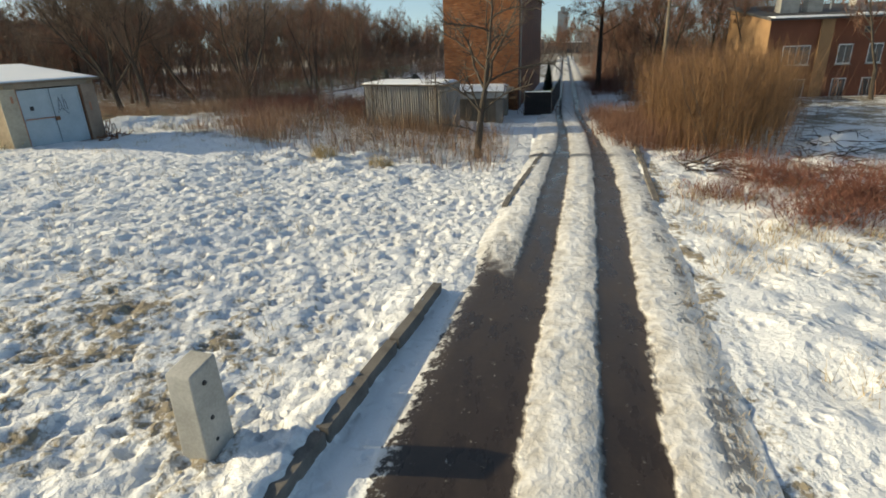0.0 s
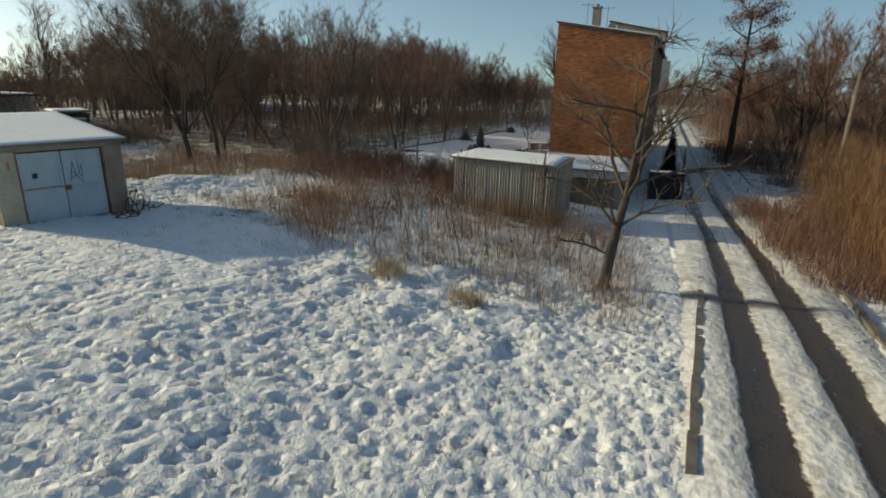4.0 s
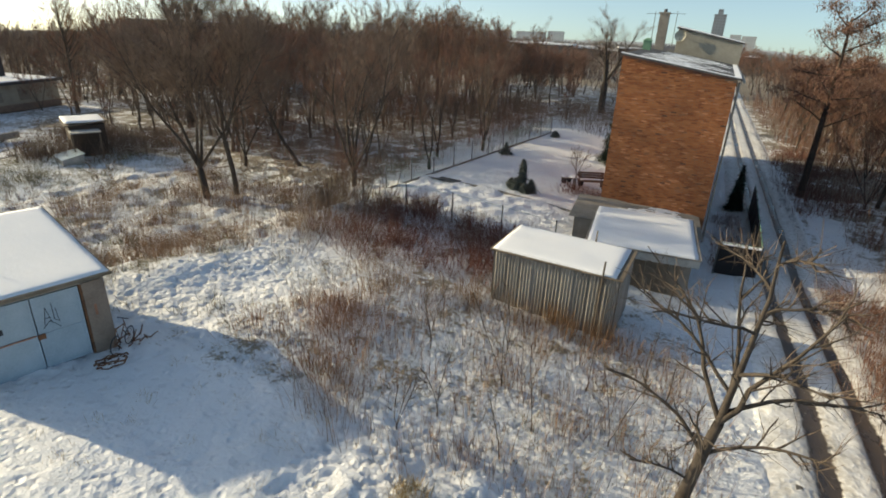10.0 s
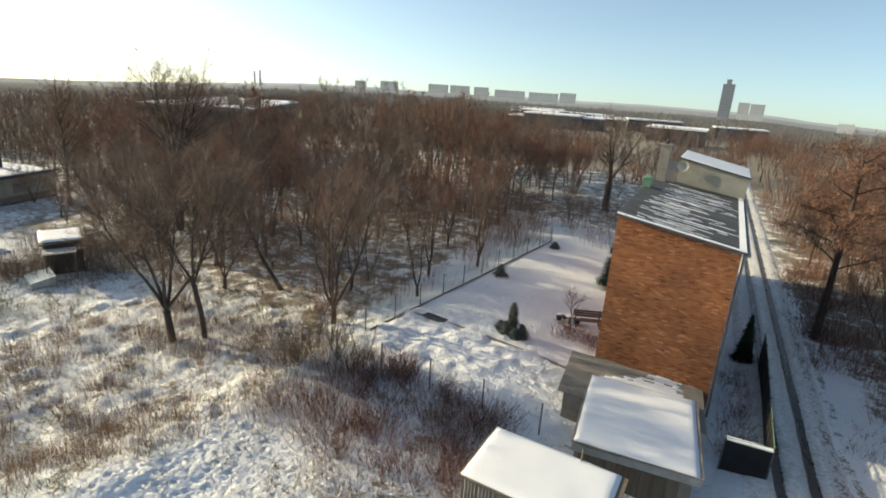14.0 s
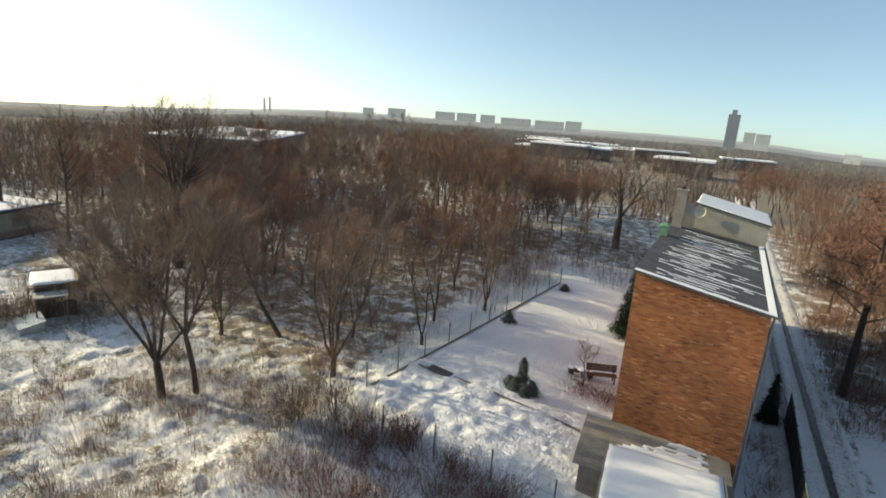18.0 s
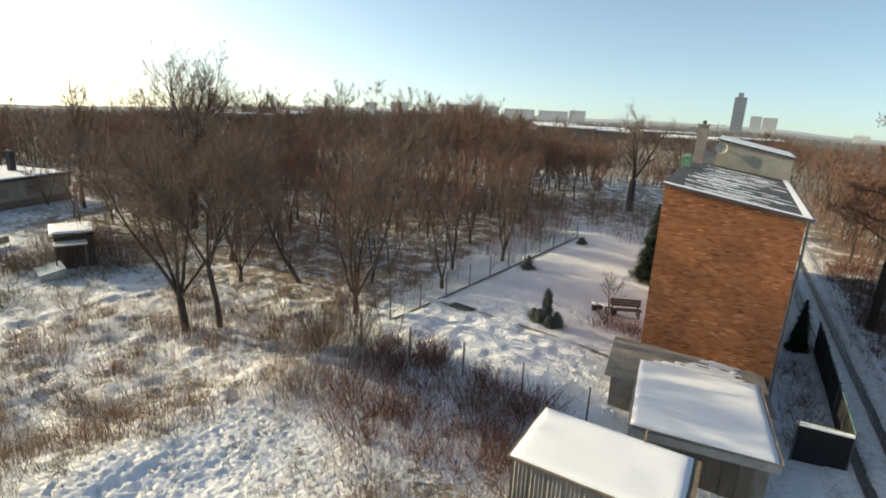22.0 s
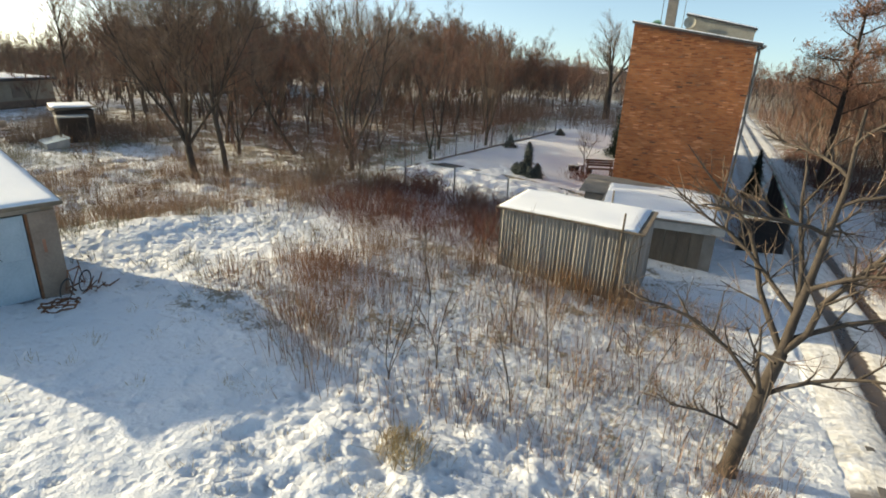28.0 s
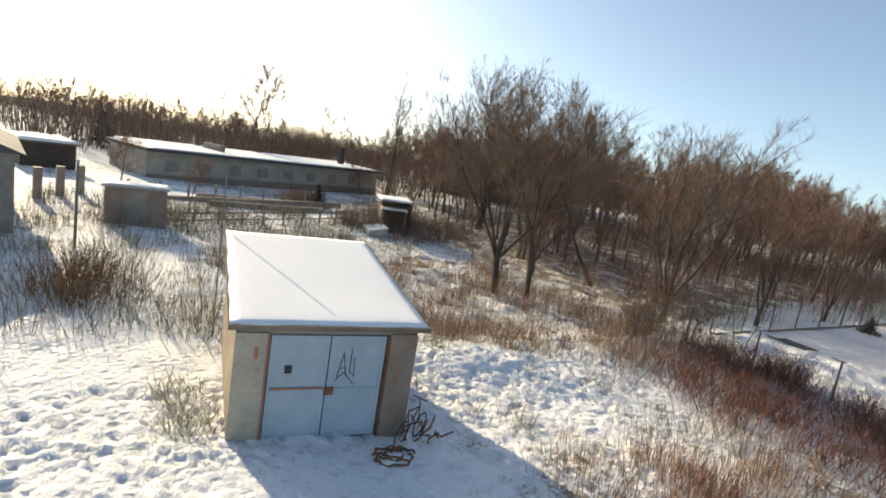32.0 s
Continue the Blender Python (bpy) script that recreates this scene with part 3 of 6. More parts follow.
roof = Build().hexa([(HX0 - 0.1, HY0 - 0.16, TL + 0.004), (HX1 + 0.2, HY0 - 0.16, TR - 0.02), (HX1 + 0.2, HY1, TR - 0.02), (HX0 - 0.1, HY1, TL + 0.004)],
                    [(HX0 - 0.1, HY0 - 0.16, TL + 0.09), (HX1 + 0.2, HY0 - 0.16, TR + 0.07), (HX1 + 0.2, HY1, TR + 0.07), (HX0 - 0.1, HY1, TL + 0.09)])
hpart("roof", roof, M_TAR, "tar-paper roof with streaks of snow")


def roof_z(x):
    return TL + 0.09 + (TR - TL - 0.02) * (x - HX0 + 0.1) / (HX1 - HX0 + 0.3)


rng = random.Random(5)
streak = Build()
for k in range(34):
    y = HY0 + 0.15 + 0.36 * k * rng.uniform(0.9, 1.05)
    x0 = HX0 + rng.uniform(0.2, 1.3) + 0.02 * k
    x1 = HX1 - rng.uniform(0.1, 2.0) if rng.random() < 0.6 else x0 + rng.uniform(0.8, 2.6)
    if y > 49.5:
        break
    x = x0
    while x < x1:
        w = rng.uniform(0.25, 0.7)
        e = rng.uniform(0.04, 0.085)
        yy = y + rng.uniform(-0.04, 0.04)
        if rng.random() < 0.8:
            streak.hexa([(x, yy, roof_z(x) + 0.002), (x + w, yy, roof_z(x + w) + 0.002), (x + w, yy + e, roof_z(x + w) + 0.002), (x, yy + e, roof_z(x) + 0.002)],
                        [(x + 0.03, yy + 0.02, roof_z(x) + 0.02), (x + w - 0.03, yy + 0.02, roof_z(x + w) + 0.02), (x + w - 0.03, yy + e - 0.02, roof_z(x + w) + 0.02), (x + 0.03, yy + e - 0.02, roof_z(x) + 0.02)])
        x += w
hpart("snow_dusting", streak, M_SNOW, "thin wind-blown streaks of snow")["kind"] = "stuff"
edge = Build().hexa([(HX0 - 0.08, HY0 - 0.14, TL + 0.092), (HX1 + 0.18, HY0 - 0.14, TR + 0.072), (HX1 + 0.18, HY0 + 0.12, TR + 0.072), (HX0 - 0.08, HY0 + 0.12, TL + 0.092)],
                    [(HX0 - 0.05, HY0 - 0.11, TL + 0.125), (HX1 + 0.15, HY0 - 0.11, TR + 0.105), (HX1 + 0.15, HY0 + 0.08, TR + 0.105), (HX0 - 0.05, HY0 + 0.08, TL + 0.125)])
hpart("roof_edge_snow", edge, M_SNOW)
eave = Build().hexa([(HX1 - 0.15, HY0 - 0.1, TR + 0.074), (HX1 + 0.18, HY0 - 0.1, TR + 0.074), (HX1 + 0.18, 61, TR + 0.074), (HX1 - 0.15, 61, TR + 0.074)],
                    [(HX1 - 0.12, HY0 - 0.05, TR + 0.12), (HX1 + 0.15, HY0 - 0.05, TR + 0.12), (HX1 + 0.15, 61, TR + 0.12), (HX1 - 0.12, 61, TR + 0.12)])
hpart("eave_snow", eave, M_SNOW)
gutter = Build().tube((HX1 + 0.27, HY0 - 0.1, TR - 0.06), (HX1 + 0.27, 61.5, TR - 0.06), 0.07, 0.07, 8, True)
hpart("gutter", gutter, M_TIN)
pipe = Build().tube((HX1 + 0.12, HY0 + 0.25, TR - 0.1), (HX1 + 0.12, HY0 + 0.25, HZ + 0.2), 0.05, 0.05, 8, True)
hpart("downpipe", pipe, M_TIN)
# raised stair head
BX0, BX1, BY0, BY1 = -5.3, -1.2, 51.0, 56.0
head = Build().hexa([(BX0, BY0, roof_z(BX0) - 0.2), (BX1, BY0, roof_z(BX1) - 0.2), (BX1, BY1, roof_z(BX1) - 0.2), (BX0, BY1, roof_z(BX0) - 0.2)],
                    [(BX0, BY0, 9.6), (BX1, BY0, 8.78), (BX1, BY1, 8.78), (BX0, BY1, 9.6)])
box_part = hpart("stair_head", head, M_RENDER, "raised stair head with stained beige render")
cap = Build().hexa([(BX0 - 0.1, BY0 - 0.12, 9.61), (BX1 + 0.12, BY0 - 0.12, 8.77), (BX1 + 0.12, BY1, 8.77), (BX0 - 0.1, BY1, 9.61)],
                   [(BX0 - 0.1, BY0 - 0.12, 9.71), (BX1 + 0.12, BY0 - 0.12, 8.87), (BX1 + 0.12, BY1, 8.87), (BX0 - 0.1, BY1, 9.71)])
hpart("cap", cap, M_TAR)
capsnow = Build().hexa([(BX0 - 0.06, BY0 - 0.09, 9.712), (BX1 + 0.1, BY0 - 0.09, 8.872), (BX1 + 0.1, BY1, 8.872), (BX0 - 0.06, BY1, 9.712)],
                       [(BX0, BY0 - 0.03, 9.78), (BX1 + 0.04, BY0 - 0.03, 8.94), (BX1 + 0.04, BY1, 8.94), (BX0, BY1, 9.78)])
hpart("cap_snow", capsnow, M_SNOW)
chim = Build().box(-6.5, 49.4, roof_z(-6.4) - 0.2, -5.92, 50.0, 10.45)
chim.box(-6.57, 49.33, 10.45, -5.85, 50.07, 10.54)
hpart("chimney", chim, M_CONC_DARK, "tall soot-stained chimney")
pot = Build().tube((-6.2, 49.7, 10.54), (-6.2, 49.7, 10.74), 0.12, 0.1, 8, True)
hpart("chimney_pot", pot, M_BLACK)
vent = Build().box(-6.8, 45.7, 7.5, -6.35, 46.3, 8.8)
vent.hexa([(-6.85, 45.65, 8.8), (-6.3, 45.65, 8.8), (-6.3, 46.35, 8.8), (-6.85, 46.35, 8.8)], [(-6.65, 45.9, 8.95), (-6.5, 45.9, 8.95), (-6.5, 46.1, 8.95), (-6.65, 46.1, 8.95)])
hpart("vent_stack", vent, M_GREEN, "small green-painted vent stack")

dish = empty("satellite_dish", *on_house(-5.1, 50.75), 9.15, label="round cream satellite dish on the stair head wall", category="satellite dish")
b = Build()
n = 18
b.v.append((0, 0.1, 0))
for r in (0.14, 0.28, 0.36):
    for i in range(n):
        a = 2 * math.pi * i / n
        b.v.append((r * math.cos(a), 0.1 - 0.9 * r * r - 0.0, r * math.sin(a)))
b.f += [(0, 1 + (i + 1) % n, 1 + i) for i in range(n)]
for k in range(2):
    b.f += [(1 + k * n + i, 1 + k * n + (i + 1) % n, 1 + (k + 1) * n + (i + 1) % n, 1 + (k + 1) * n + i) for i in range(n)]
part("reflector", b, mottled("cream_dish", (0.5, 0.46, 0.36), (0.62, 0.58, 0.48), 3, 30, 0.5), dish, smooth=True)
part("arm", Build().tube((0, 0.1, 0), (0, 0.26, -0.05), 0.02, 0.02, 6, True).tube((0, 0.05, -0.3), (0, -0.35, -0.1), 0.012, 0.012, 5, True), M_FENCE, dish)

for ax, ay, az, ah in ((-6.5, 46.9, 8.2, 2.3), (-5.5, 50.3, 8.05, 2.6)):
    aerial = empty("aerial", *on_house(ax, ay), az, label="thin television aerial on a mast on the roof", category="aerial", group="roof aerials")
    part("mast", Build().tube((0, 0, -0.1), (0, 0, ah), 0.025, 0.018, 6, True), M_FENCE, aerial)
    rods = Build().tube((-0.5, 0, ah - 0.15), (0.5, 0, ah - 0.15), 0.012, 0.012, 5, True)
    for i in range(7):
        rods.tube((-0.48 + 0.16 * i, -0.28 + 0.02 * i, ah - 0.15), (-0.48 + 0.16 * i, 0.28 - 0.02 * i, ah - 0.15), 0.007, 0.007, 4, True)
    part("rods", rods, M_FENCE, aerial)


# ---- sheds by the house ----
def corrugated(x0, x1, height, pitch, depth, thick=0.012, slant=None, vary=0.0, seed=1):
    """An upright ribbed sheet along x: returns a Build. height(x) gives its top."""
    rng = random.Random(seed)
    b = Build()
    n = int((x1 - x0) / pitch * 4)
    for i in range(n + 1):
        x = x0 + (x1 - x0) * i / n
        y = depth * (0, 1, 0, -1)[i % 4]
        t = height(x)
        for dy in (0, thick):
            b.v += [(x, y + dy, 0.0), (x, y + dy, t)]
    for i in range(n):
        k = 4 * i
        b.f += [(k, k + 4, k + 5, k + 1), (k + 2, k + 3, k + 7, k + 6), (k + 1, k + 5, k + 7, k + 3)]
    return b


S1 = (-8.55, 25.37, -3.9)
s1z = gz(-6.3, 26.5) - 0.12
shed = empty("shed", S1[0], S1[1], s1z, S1[2], "low shed of weathered ribbed tin with thick snow on its roof", "shed")
L1, D1 = 4.3, 2.62
h1 = lambda x: 2.32 - 0.1 * x / L1
frame1 = Build()
for a, c in (((0.03, 0.06), (L1 - 0.03, 0.09)), ((0.03, D1 - 0.06), (L1 - 0.03, D1 - 0.03)), ((0.03, 0.06), (0.06, D1 - 0.03)), ((L1 - 0.06, 0.06), (L1 - 0.03, D1 - 0.03))):
    frame1.hexa([(a[0], a[1], 0), (c[0], a[1], 0), (c[0], c[1], 0), (a[0], c[1], 0)], [(a[0], a[1], h1(a[0]) - 0.03), (c[0], a[1], h1(c[0]) - 0.03), (c[0], c[1], h1(c[0]) - 0.03), (a[0], c[1], h1(a[0]) - 0.03)])
part("board_wall", frame1, M_TIMBER, shed)
n_panel = 9
for i in range(n_panel):
    x0, x1 = L1 * i / n_panel, L1 * (i + 1) / n_panel
    bb = corrugated(x0, x1 - 0.006, lambda x: h1(x) - 0.02 - 0.03 * (i % 2), 0.11, 0.02)
    part("tin_panel", bb, M_TIN, shed, m=pose(0, -0.02 - 0.008 * (i % 3), 0))
bb = corrugated(0, D1, lambda x: h1(L1) - 0.03, 0.125, 0.022)
part("end_panel", bb, M_TIN, shed, m=pose(L1 + 0.02, 0, 0, 0, 0, 90))
bb = corrugated(0, D1, lambda x: h1(0) - 0.03, 0.125, 0.022)
part("end_panel", bb, M_TIN, shed, m=pose(-0.02, D1, 0, 0, 0, -90))


def slab(b, x0, y0, x1, y1, h, z0, z1, inset=0.0):
    b.hexa([(x0, y0, h(x0) + z0), (x1, y0, h(x1) + z0), (x1, y1, h(x1) + z0), (x0, y1, h(x0) + z0)],
           [(x0 + inset, y0 + inset, h(x0) + z1), (x1 - inset, y0 + inset, h(x1) + z1), (x1 - inset, y1 - inset, h(x1) + z1), (x0 + inset, y1 - inset, h(x0) + z1)])
    return b


def snow_cap(name, parent, x0, y0, x1, y1, h, thick, seed, m=None, gap=0.0):
    """A soft, uneven slab of snow on a roof."""
    nx, ny = max(8, int((x1 - x0) / 0.16)), max(8, int((y1 - y0) / 0.16))
    u, v = np.meshgrid(np.linspace(0, 1, nx), np.linspace(0, 1, ny), indexing="ij")
    wob = 0.04 * (value_noise(u * (x1 - x0) + seed, v * (y1 - y0) + seed, 0.5, seed) - 0.5)
    x, y = x0 + u * (x1 - x0), y0 + v * (y1 - y0)
    x = x + wob * (np.abs(2 * u - 1) > 0.98)
    y = y + wob * (np.abs(2 * v - 1) > 0.98)
    rim = np.minimum(np.minimum(u * (x1 - x0), (1 - u) * (x1 - x0)), np.minimum(v * (y1 - y0), (1 - v) * (y1 - y0)))
    z = h(x) + gap + thick * (ss(-0.05, 0.22, rim) * 0.75 + 0.25) * (0.8 + 0.4 * value_noise(x + 9, y + 9, 0.9, seed + 1))
    top = np.stack([x, y, z], -1).reshape(-1, 3)
    low = np.stack([x, y, h(x) + gap], -1).reshape(-1, 3)
    idx = np.arange(nx * ny).reshape(nx, ny)
    f = np.stack([idx[:-1, :-1], idx[1:, :-1], idx[1:, 1:], idx[:-1, 1:]], -1).reshape(-1, 4).tolist()
    ring = list(idx[:, 0]) + list(idx[-1, 1:]) + list(idx[-2::-1, -1]) + list(idx[0, -2:0:-1])
    k = nx * ny
    b = Build()
    b.v = top.tolist() + [low[i].tolist() for i in ring]
    f += [(k + i, k + (i + 1) % len(ring), int(ring[(i + 1) % len(ring)]), int(ring[i])) for i in range(len(ring))]
    b.f = f
    ob = part(name, b, M_SNOW, parent, "smooth thick snow", m=m)
    ob.data.shade_smooth()
    return ob


part("roof_sheet", slab(Build(), -0.14, -0.16, L1 + 0.1, D1 + 0.1, h1, 0.0, 0.05), M_TIMBER, shed, "grey roof boards")
snow_cap("snow", shed, -0.06, -0.1, L1 - 0.1, D1 + 0.08, h1, 0.085, 11, gap=0.052)
for px, py in ((2.9, D1 - 0.05), (3.75, -0.12)):
    part("pole", Build().tube((px, py, 0), (px + 0.03, py, h1(px) + 0.55), 0.035, 0.03, 7, True), M_TIMBER, shed)

s2z = gz(-3.0, 31.5) - 0.12
shed2 = empty("shed", -6.0, 30.1, s2z - 0.22, 3.0, "lean-to shed with pale fascia and a snow-covered roof against the house", "shed")
L2, D2 = 4.05, 5.0
h2 = lambda x: 2.12 - 0.06 * x / L2
part("wall", Build().hexa([(0, 0, 0), (L2, 0, 0), (L2, D2, 0), (0, D2, 0)], [(0, 0, h2(0) - 0.01), (L2, 0, h2(L2) - 0.01), (L2, D2, h2(L2) - 0.01), (0, D2, h2(0) - 0.01)]), M_CONC_DARK, shed2, "grey block wall")
part("fascia", Build().box(-0.1, -0.2, h2(L2) - 0.32, L2 + 0.24, -0.14, h2(L2) - 0.02), M_CONCRETE, shed2, "pale fascia board")
part("fascia", Build().box(L2 + 0.18, -0.13, h2(L2) - 0.3, L2 + 0.24, D2, h2(L2) - 0.02), M_CONCRETE, shed2)
for i in range(8):
    part("wall_board", Build().box(0.15 + i * 0.44, -0.045, 0.02, 0.15 + i * 0.44 + 0.42, -0.006, h2(L2) - 0.36), M_TIMBER, shed2)
part("roof_sheet", slab(Build(), -0.15, -0.24, L2 + 0.28, D2, h2, 0.0, 0.05), M_ASBESTOS, shed2)
snow_cap("snow", shed2, -0.06, -0.2, L2 + 0.16, D2 - 0.02, h2, 0.07, 21, gap=0.052)

annex = empty("annex", -7.3, 33.25, gz(-4, 35.5) - 0.15, 3.0, "low annex with a bare grey corrugated roof against the gable", "shed")
LA, DA = 5.5, 3.85
ha = lambda x: 1.72 - 0.22 * x / LA
part("wall", Build().hexa([(0.1, 0.1, 0), (LA - 0.1, 0.1, 0), (LA - 0.1, DA, 0), (0.1, DA, 0)], [(0.1, 0.1, ha(0)), (LA - 0.1, 0.1, ha(LA)), (LA - 0.1, DA, ha(LA)), (0.1, DA, ha(0))]), M_CONC_DARK, annex)
for i in range(4):
    y0, wd = -0.1 + i * (DA + 0.1) / 4, (DA + 0.1) / 4
    for j in range(3):
        x0, x1 = -0.15 + j * (LA + 0.35) / 3, -0.15 + (j + 1) * (LA + 0.35) / 3 + 0.08
        b = Build()
        n = 28
        for k in range(n + 1):
            y = y0 + (wd + 0.02) * k / n
            z = 0.06 + 0.026 * math.sin(2 * math.pi * (y - y0) / 0.16) + 0.006 * (i % 2) + 0.012 * (2 - j)
            b.v += [(x0, y, ha(x0) + z), (x1, y, ha(x1) + z), (x0, y, ha(x0) + z - 0.01), (x1, y, ha(x1) + z - 0.01)]
        for k in range(n):
            q = 4 * k
            b.f += [(q, q + 1, q + 5, q + 4), (q + 2, q + 6, q + 7, q + 3), (q + 1, q + 3, q + 7, q + 5), (q, q + 4, q + 6, q + 2)]
        part("roof_sheet", b, M_ASBESTOS, annex, "weathered corrugated sheet")
# snow drifted up from the lower roof, lying in the troughs of the sheets
rng = random.Random(8)
for k in range(24):
    y = -0.02 + 0.16 * k
    x0 = 1.25 + 1.5 * max(0.0, y - 2.0) + rng.uniform(-0.35, 0.35)
    x1 = LA - 0.4 - rng.uniform(0, 0.12)
    half = 0.083 if y < 2.6 else (0.07 if y < 3.1 else 0.05)
    lift = 0.1 if y < 2.6 else 0.09
    z = lambda xx: ha(xx) + 0.07
    cuts = [x0] + sorted(rng.uniform(x0, x1) for _ in range(0 if y < 2.5 else 1)) + [x1]
    for xa, xb in zip(cuts, cuts[1:]):
        xb = xb - (0.0 if y < 2.5 else rng.uniform(0.02, 0.3))
        if xb - xa < 0.3:
            continue
        b = Build().hexa([(xa, y - half, z(xa) - 0.04), (xb, y - half, z(xb) - 0.04), (xb, y + half, z(xb) - 0.04), (xa, y + half, z(xa) - 0.04)],
                         [(xa + 0.15, y - half * 0.9, z(xa) + lift - 0.06), (xb - 0.1, y - half * 0.9, z(xb) + lift - 0.06), (xb - 0.1, y + half * 0.9, z(xb) + lift - 0.06), (xa + 0.15, y + half * 0.9, z(xa) + lift - 0.06)])
        part("snow_streak", b, M_SNOW, annex, "snow left in a trough")
for k in range(9):
    y, x = 0.3 + 0.16 * rng.randrange(0, 15), rng.uniform(0.4, 1.4)
    ln = rng.uniform(0.3, 0.9)
    b = Build().hexa([(x, y - 0.03, z(x) - 0.04), (x + ln, y - 0.03, z(x + ln) - 0.04), (x + ln, y + 0.03, z(x + ln) - 0.04), (x, y + 0.03, z(x) - 0.04)],
                     [(x + 0.08, y - 0.015, z(x) + 0.01), (x + ln - 0.08, y - 0.015, z(x + ln) + 0.01), (x + ln - 0.08, y + 0.015, z(x + ln) + 0.01), (x + 0.08, y + 0.015, z(x) + 0.01)])
    part("snow_streak", b, M_SNOW, annex, "snow left in a trough")

# ---- garage ----
garage = empty("garage", -16.63, 14.97, gz(-15.5, 14.4) - 0.12, -16.6, "block garage with pale blue double doors and snowy sloping roof", "garage")
GW, GD = 1.58, 4.49          # half width along y, depth towards -x
hgz = lambda x: 2.23 + 0.48 * (-x / GD)
w = Build()
w.hexa([(-GD, -GW, 0), (-GD, -GW + 0.22, 0), (0, -GW + 0.22, 0), (0, -GW, 0)][::-1], [(-GD, -GW, hgz(-GD)), (-GD, -GW + 0.22, hgz(-GD)), (0, -GW + 0.22, hgz(0)), (0, -GW, hgz(0))][::-1])
part("side_wall", w, M_BLOCK, garage, "brown block side wall")
w = Build()
w.hexa([(-GD, GW - 0.22, 0), (-GD, GW, 0), (0, GW, 0), (0, GW - 0.22, 0)][::-1], [(-GD, GW - 0.22, hgz(-GD)), (-GD, GW, hgz(-GD)), (0, GW, hgz(0)), (0, GW - 0.22, hgz(0))][::-1])
part("side_wall", w, M_BLOCK, garage, "brown block side wall")
part("back_wall", Build().box(-GD, -GW + 0.222, 0, -GD + 0.22, GW - 0.222, hgz(-GD) - 0.01), M_RENDER, garage)
DW = 1.03
for s in (-1, 1):
    lo, hi = (-GW + 0.224, -DW) if s < 0 else (DW, GW - 0.224)
    part("pier", Build().box(-0.22, lo, 0, -0.004, hi, hgz(0) - 0.16), M_CONC_DARK, garage, "grey-brown concrete pier")
    part("pier_face", Build().box(-0.002, (-GW - 0.01) if s < 0 else DW + 0.05, 0, 0.035, (-DW - 0.05) if s < 0 else GW + 0.01, hgz(0) - 0.14), M_RENDER if s < 0 else M_PIER, garage)
part("lintel", Build().box(-0.2, -GW + 0.226, hgz(0) - 0.158, 0.0, GW - 0.226, hgz(0) - 0.01), M_CONC_DARK, garage)
DH = hgz(0) - 0.2
for s in (-1, 1):
    leaf = part("door_leaf", Build().box(-0.10, 0.012, 0.1, -0.05, DW - 0.02, DH), M_DOORBLUE, garage, "pale blue painted steel door leaf", m=pose(0, 0, 0) if s > 0 else pose(0, -DW + 0.008, 0))
    y0, y1 = 0.012, DW - 0.02
    for k, (za, zb, ya, yb) in enumerate(((0.1, 0.17, y0, y1), (DH - 0.07, DH, y0, y1), (DH * 0.5 - 0.03, DH * 0.5 + 0.03, y0, y1), (0.17, DH - 0.07, y0, y0 + 0.06), (0.17, DH - 0.07, y1 - 0.06, y1))):
        part("rail", Build().box(-0.048, ya, za, -0.034, yb, zb), M_DOORBLUE, leaf)
    if s < 0:
        part("crossbar", Build().box(-0.032, y0 + 0.05, DH * 0.5 + 0.02, -0.015, y1 - 0.03, DH * 0.5 + 0.055), M_ORANGE, leaf, "orange rusty cross bar")
        part("patch", Build().box(-0.033, 0.28, DH * 0.66, -0.026, 0.40, DH * 0.73), M_BLACK, leaf)
    else:
        part("lock_plate", Build().box(-0.032, -0.02, DH * 0.5 - 0.09, -0.008, 0.14, DH * 0.5 + 0.05), M_RUST, leaf, "rusty lock plate")
        g = Build()
        for (a, c) in (((0.18, 0.62), (0.26, 0.84)), ((0.26, 0.84), (0.34, 0.62)), ((0.20, 0.70), (0.33, 0.70)), ((0.40, 0.66), (0.40, 0.88)), ((0.40, 0.66), (0.50, 0.62)), ((0.46, 0.80), (0.49, 0.62)), ((0.14, 0.58), (0.30, 0.66)), ((0.30, 0.66), (0.50, 0.54))):
            g.tube((-0.047, a[0], DH * a[1]), (-0.047, c[0], DH * c[1]), 0.010, 0.008, 4, True)
        part("sprayed_marks", g, M_BLACK, leaf, "black sprayed strokes")
    part("jamb", Build().box(-0.13, s * DW - (0.0 if s > 0 else 0.055), 0.05, -0.0025, s * DW + (0.05 if s > 0 else 0.0), hgz(0) - 0.17), M_ORANGE if s < 0 else M_RUST, garage, "orange primer on the door frame")
for (yy, zz, hh, ww) in ((1.28, 1.3, 0.3, 0.06), (-1.24, 1.75, 0.22, 0.07)):
    part("paint_mark", Build().box(0.0352, yy - ww / 2, zz - hh / 2, 0.039, yy + ww / 2, zz + hh / 2), M_ORANGE, garage, "smear of orange paint")
part("roof_slab", slab(Build(), -GD - 0.2, -GW - 0.14, 0.26, GW + 0.14, hgz, 0.03, 0.1), M_TAR, garage, "dark roof slab edge")
ob = snow_cap("snow", garage, -GD - 0.17, -GW - 0.11, 0.23, GW + 0.11, hgz, 0.032, 31, gap=0.102)
part("fascia", Build().box(0.262, -GW - 0.14, hgz(0) - 0.0, 0.285, GW + 0.14, hgz(0) + 0.08), M_TIMBER, garage, "dark timber fascia")
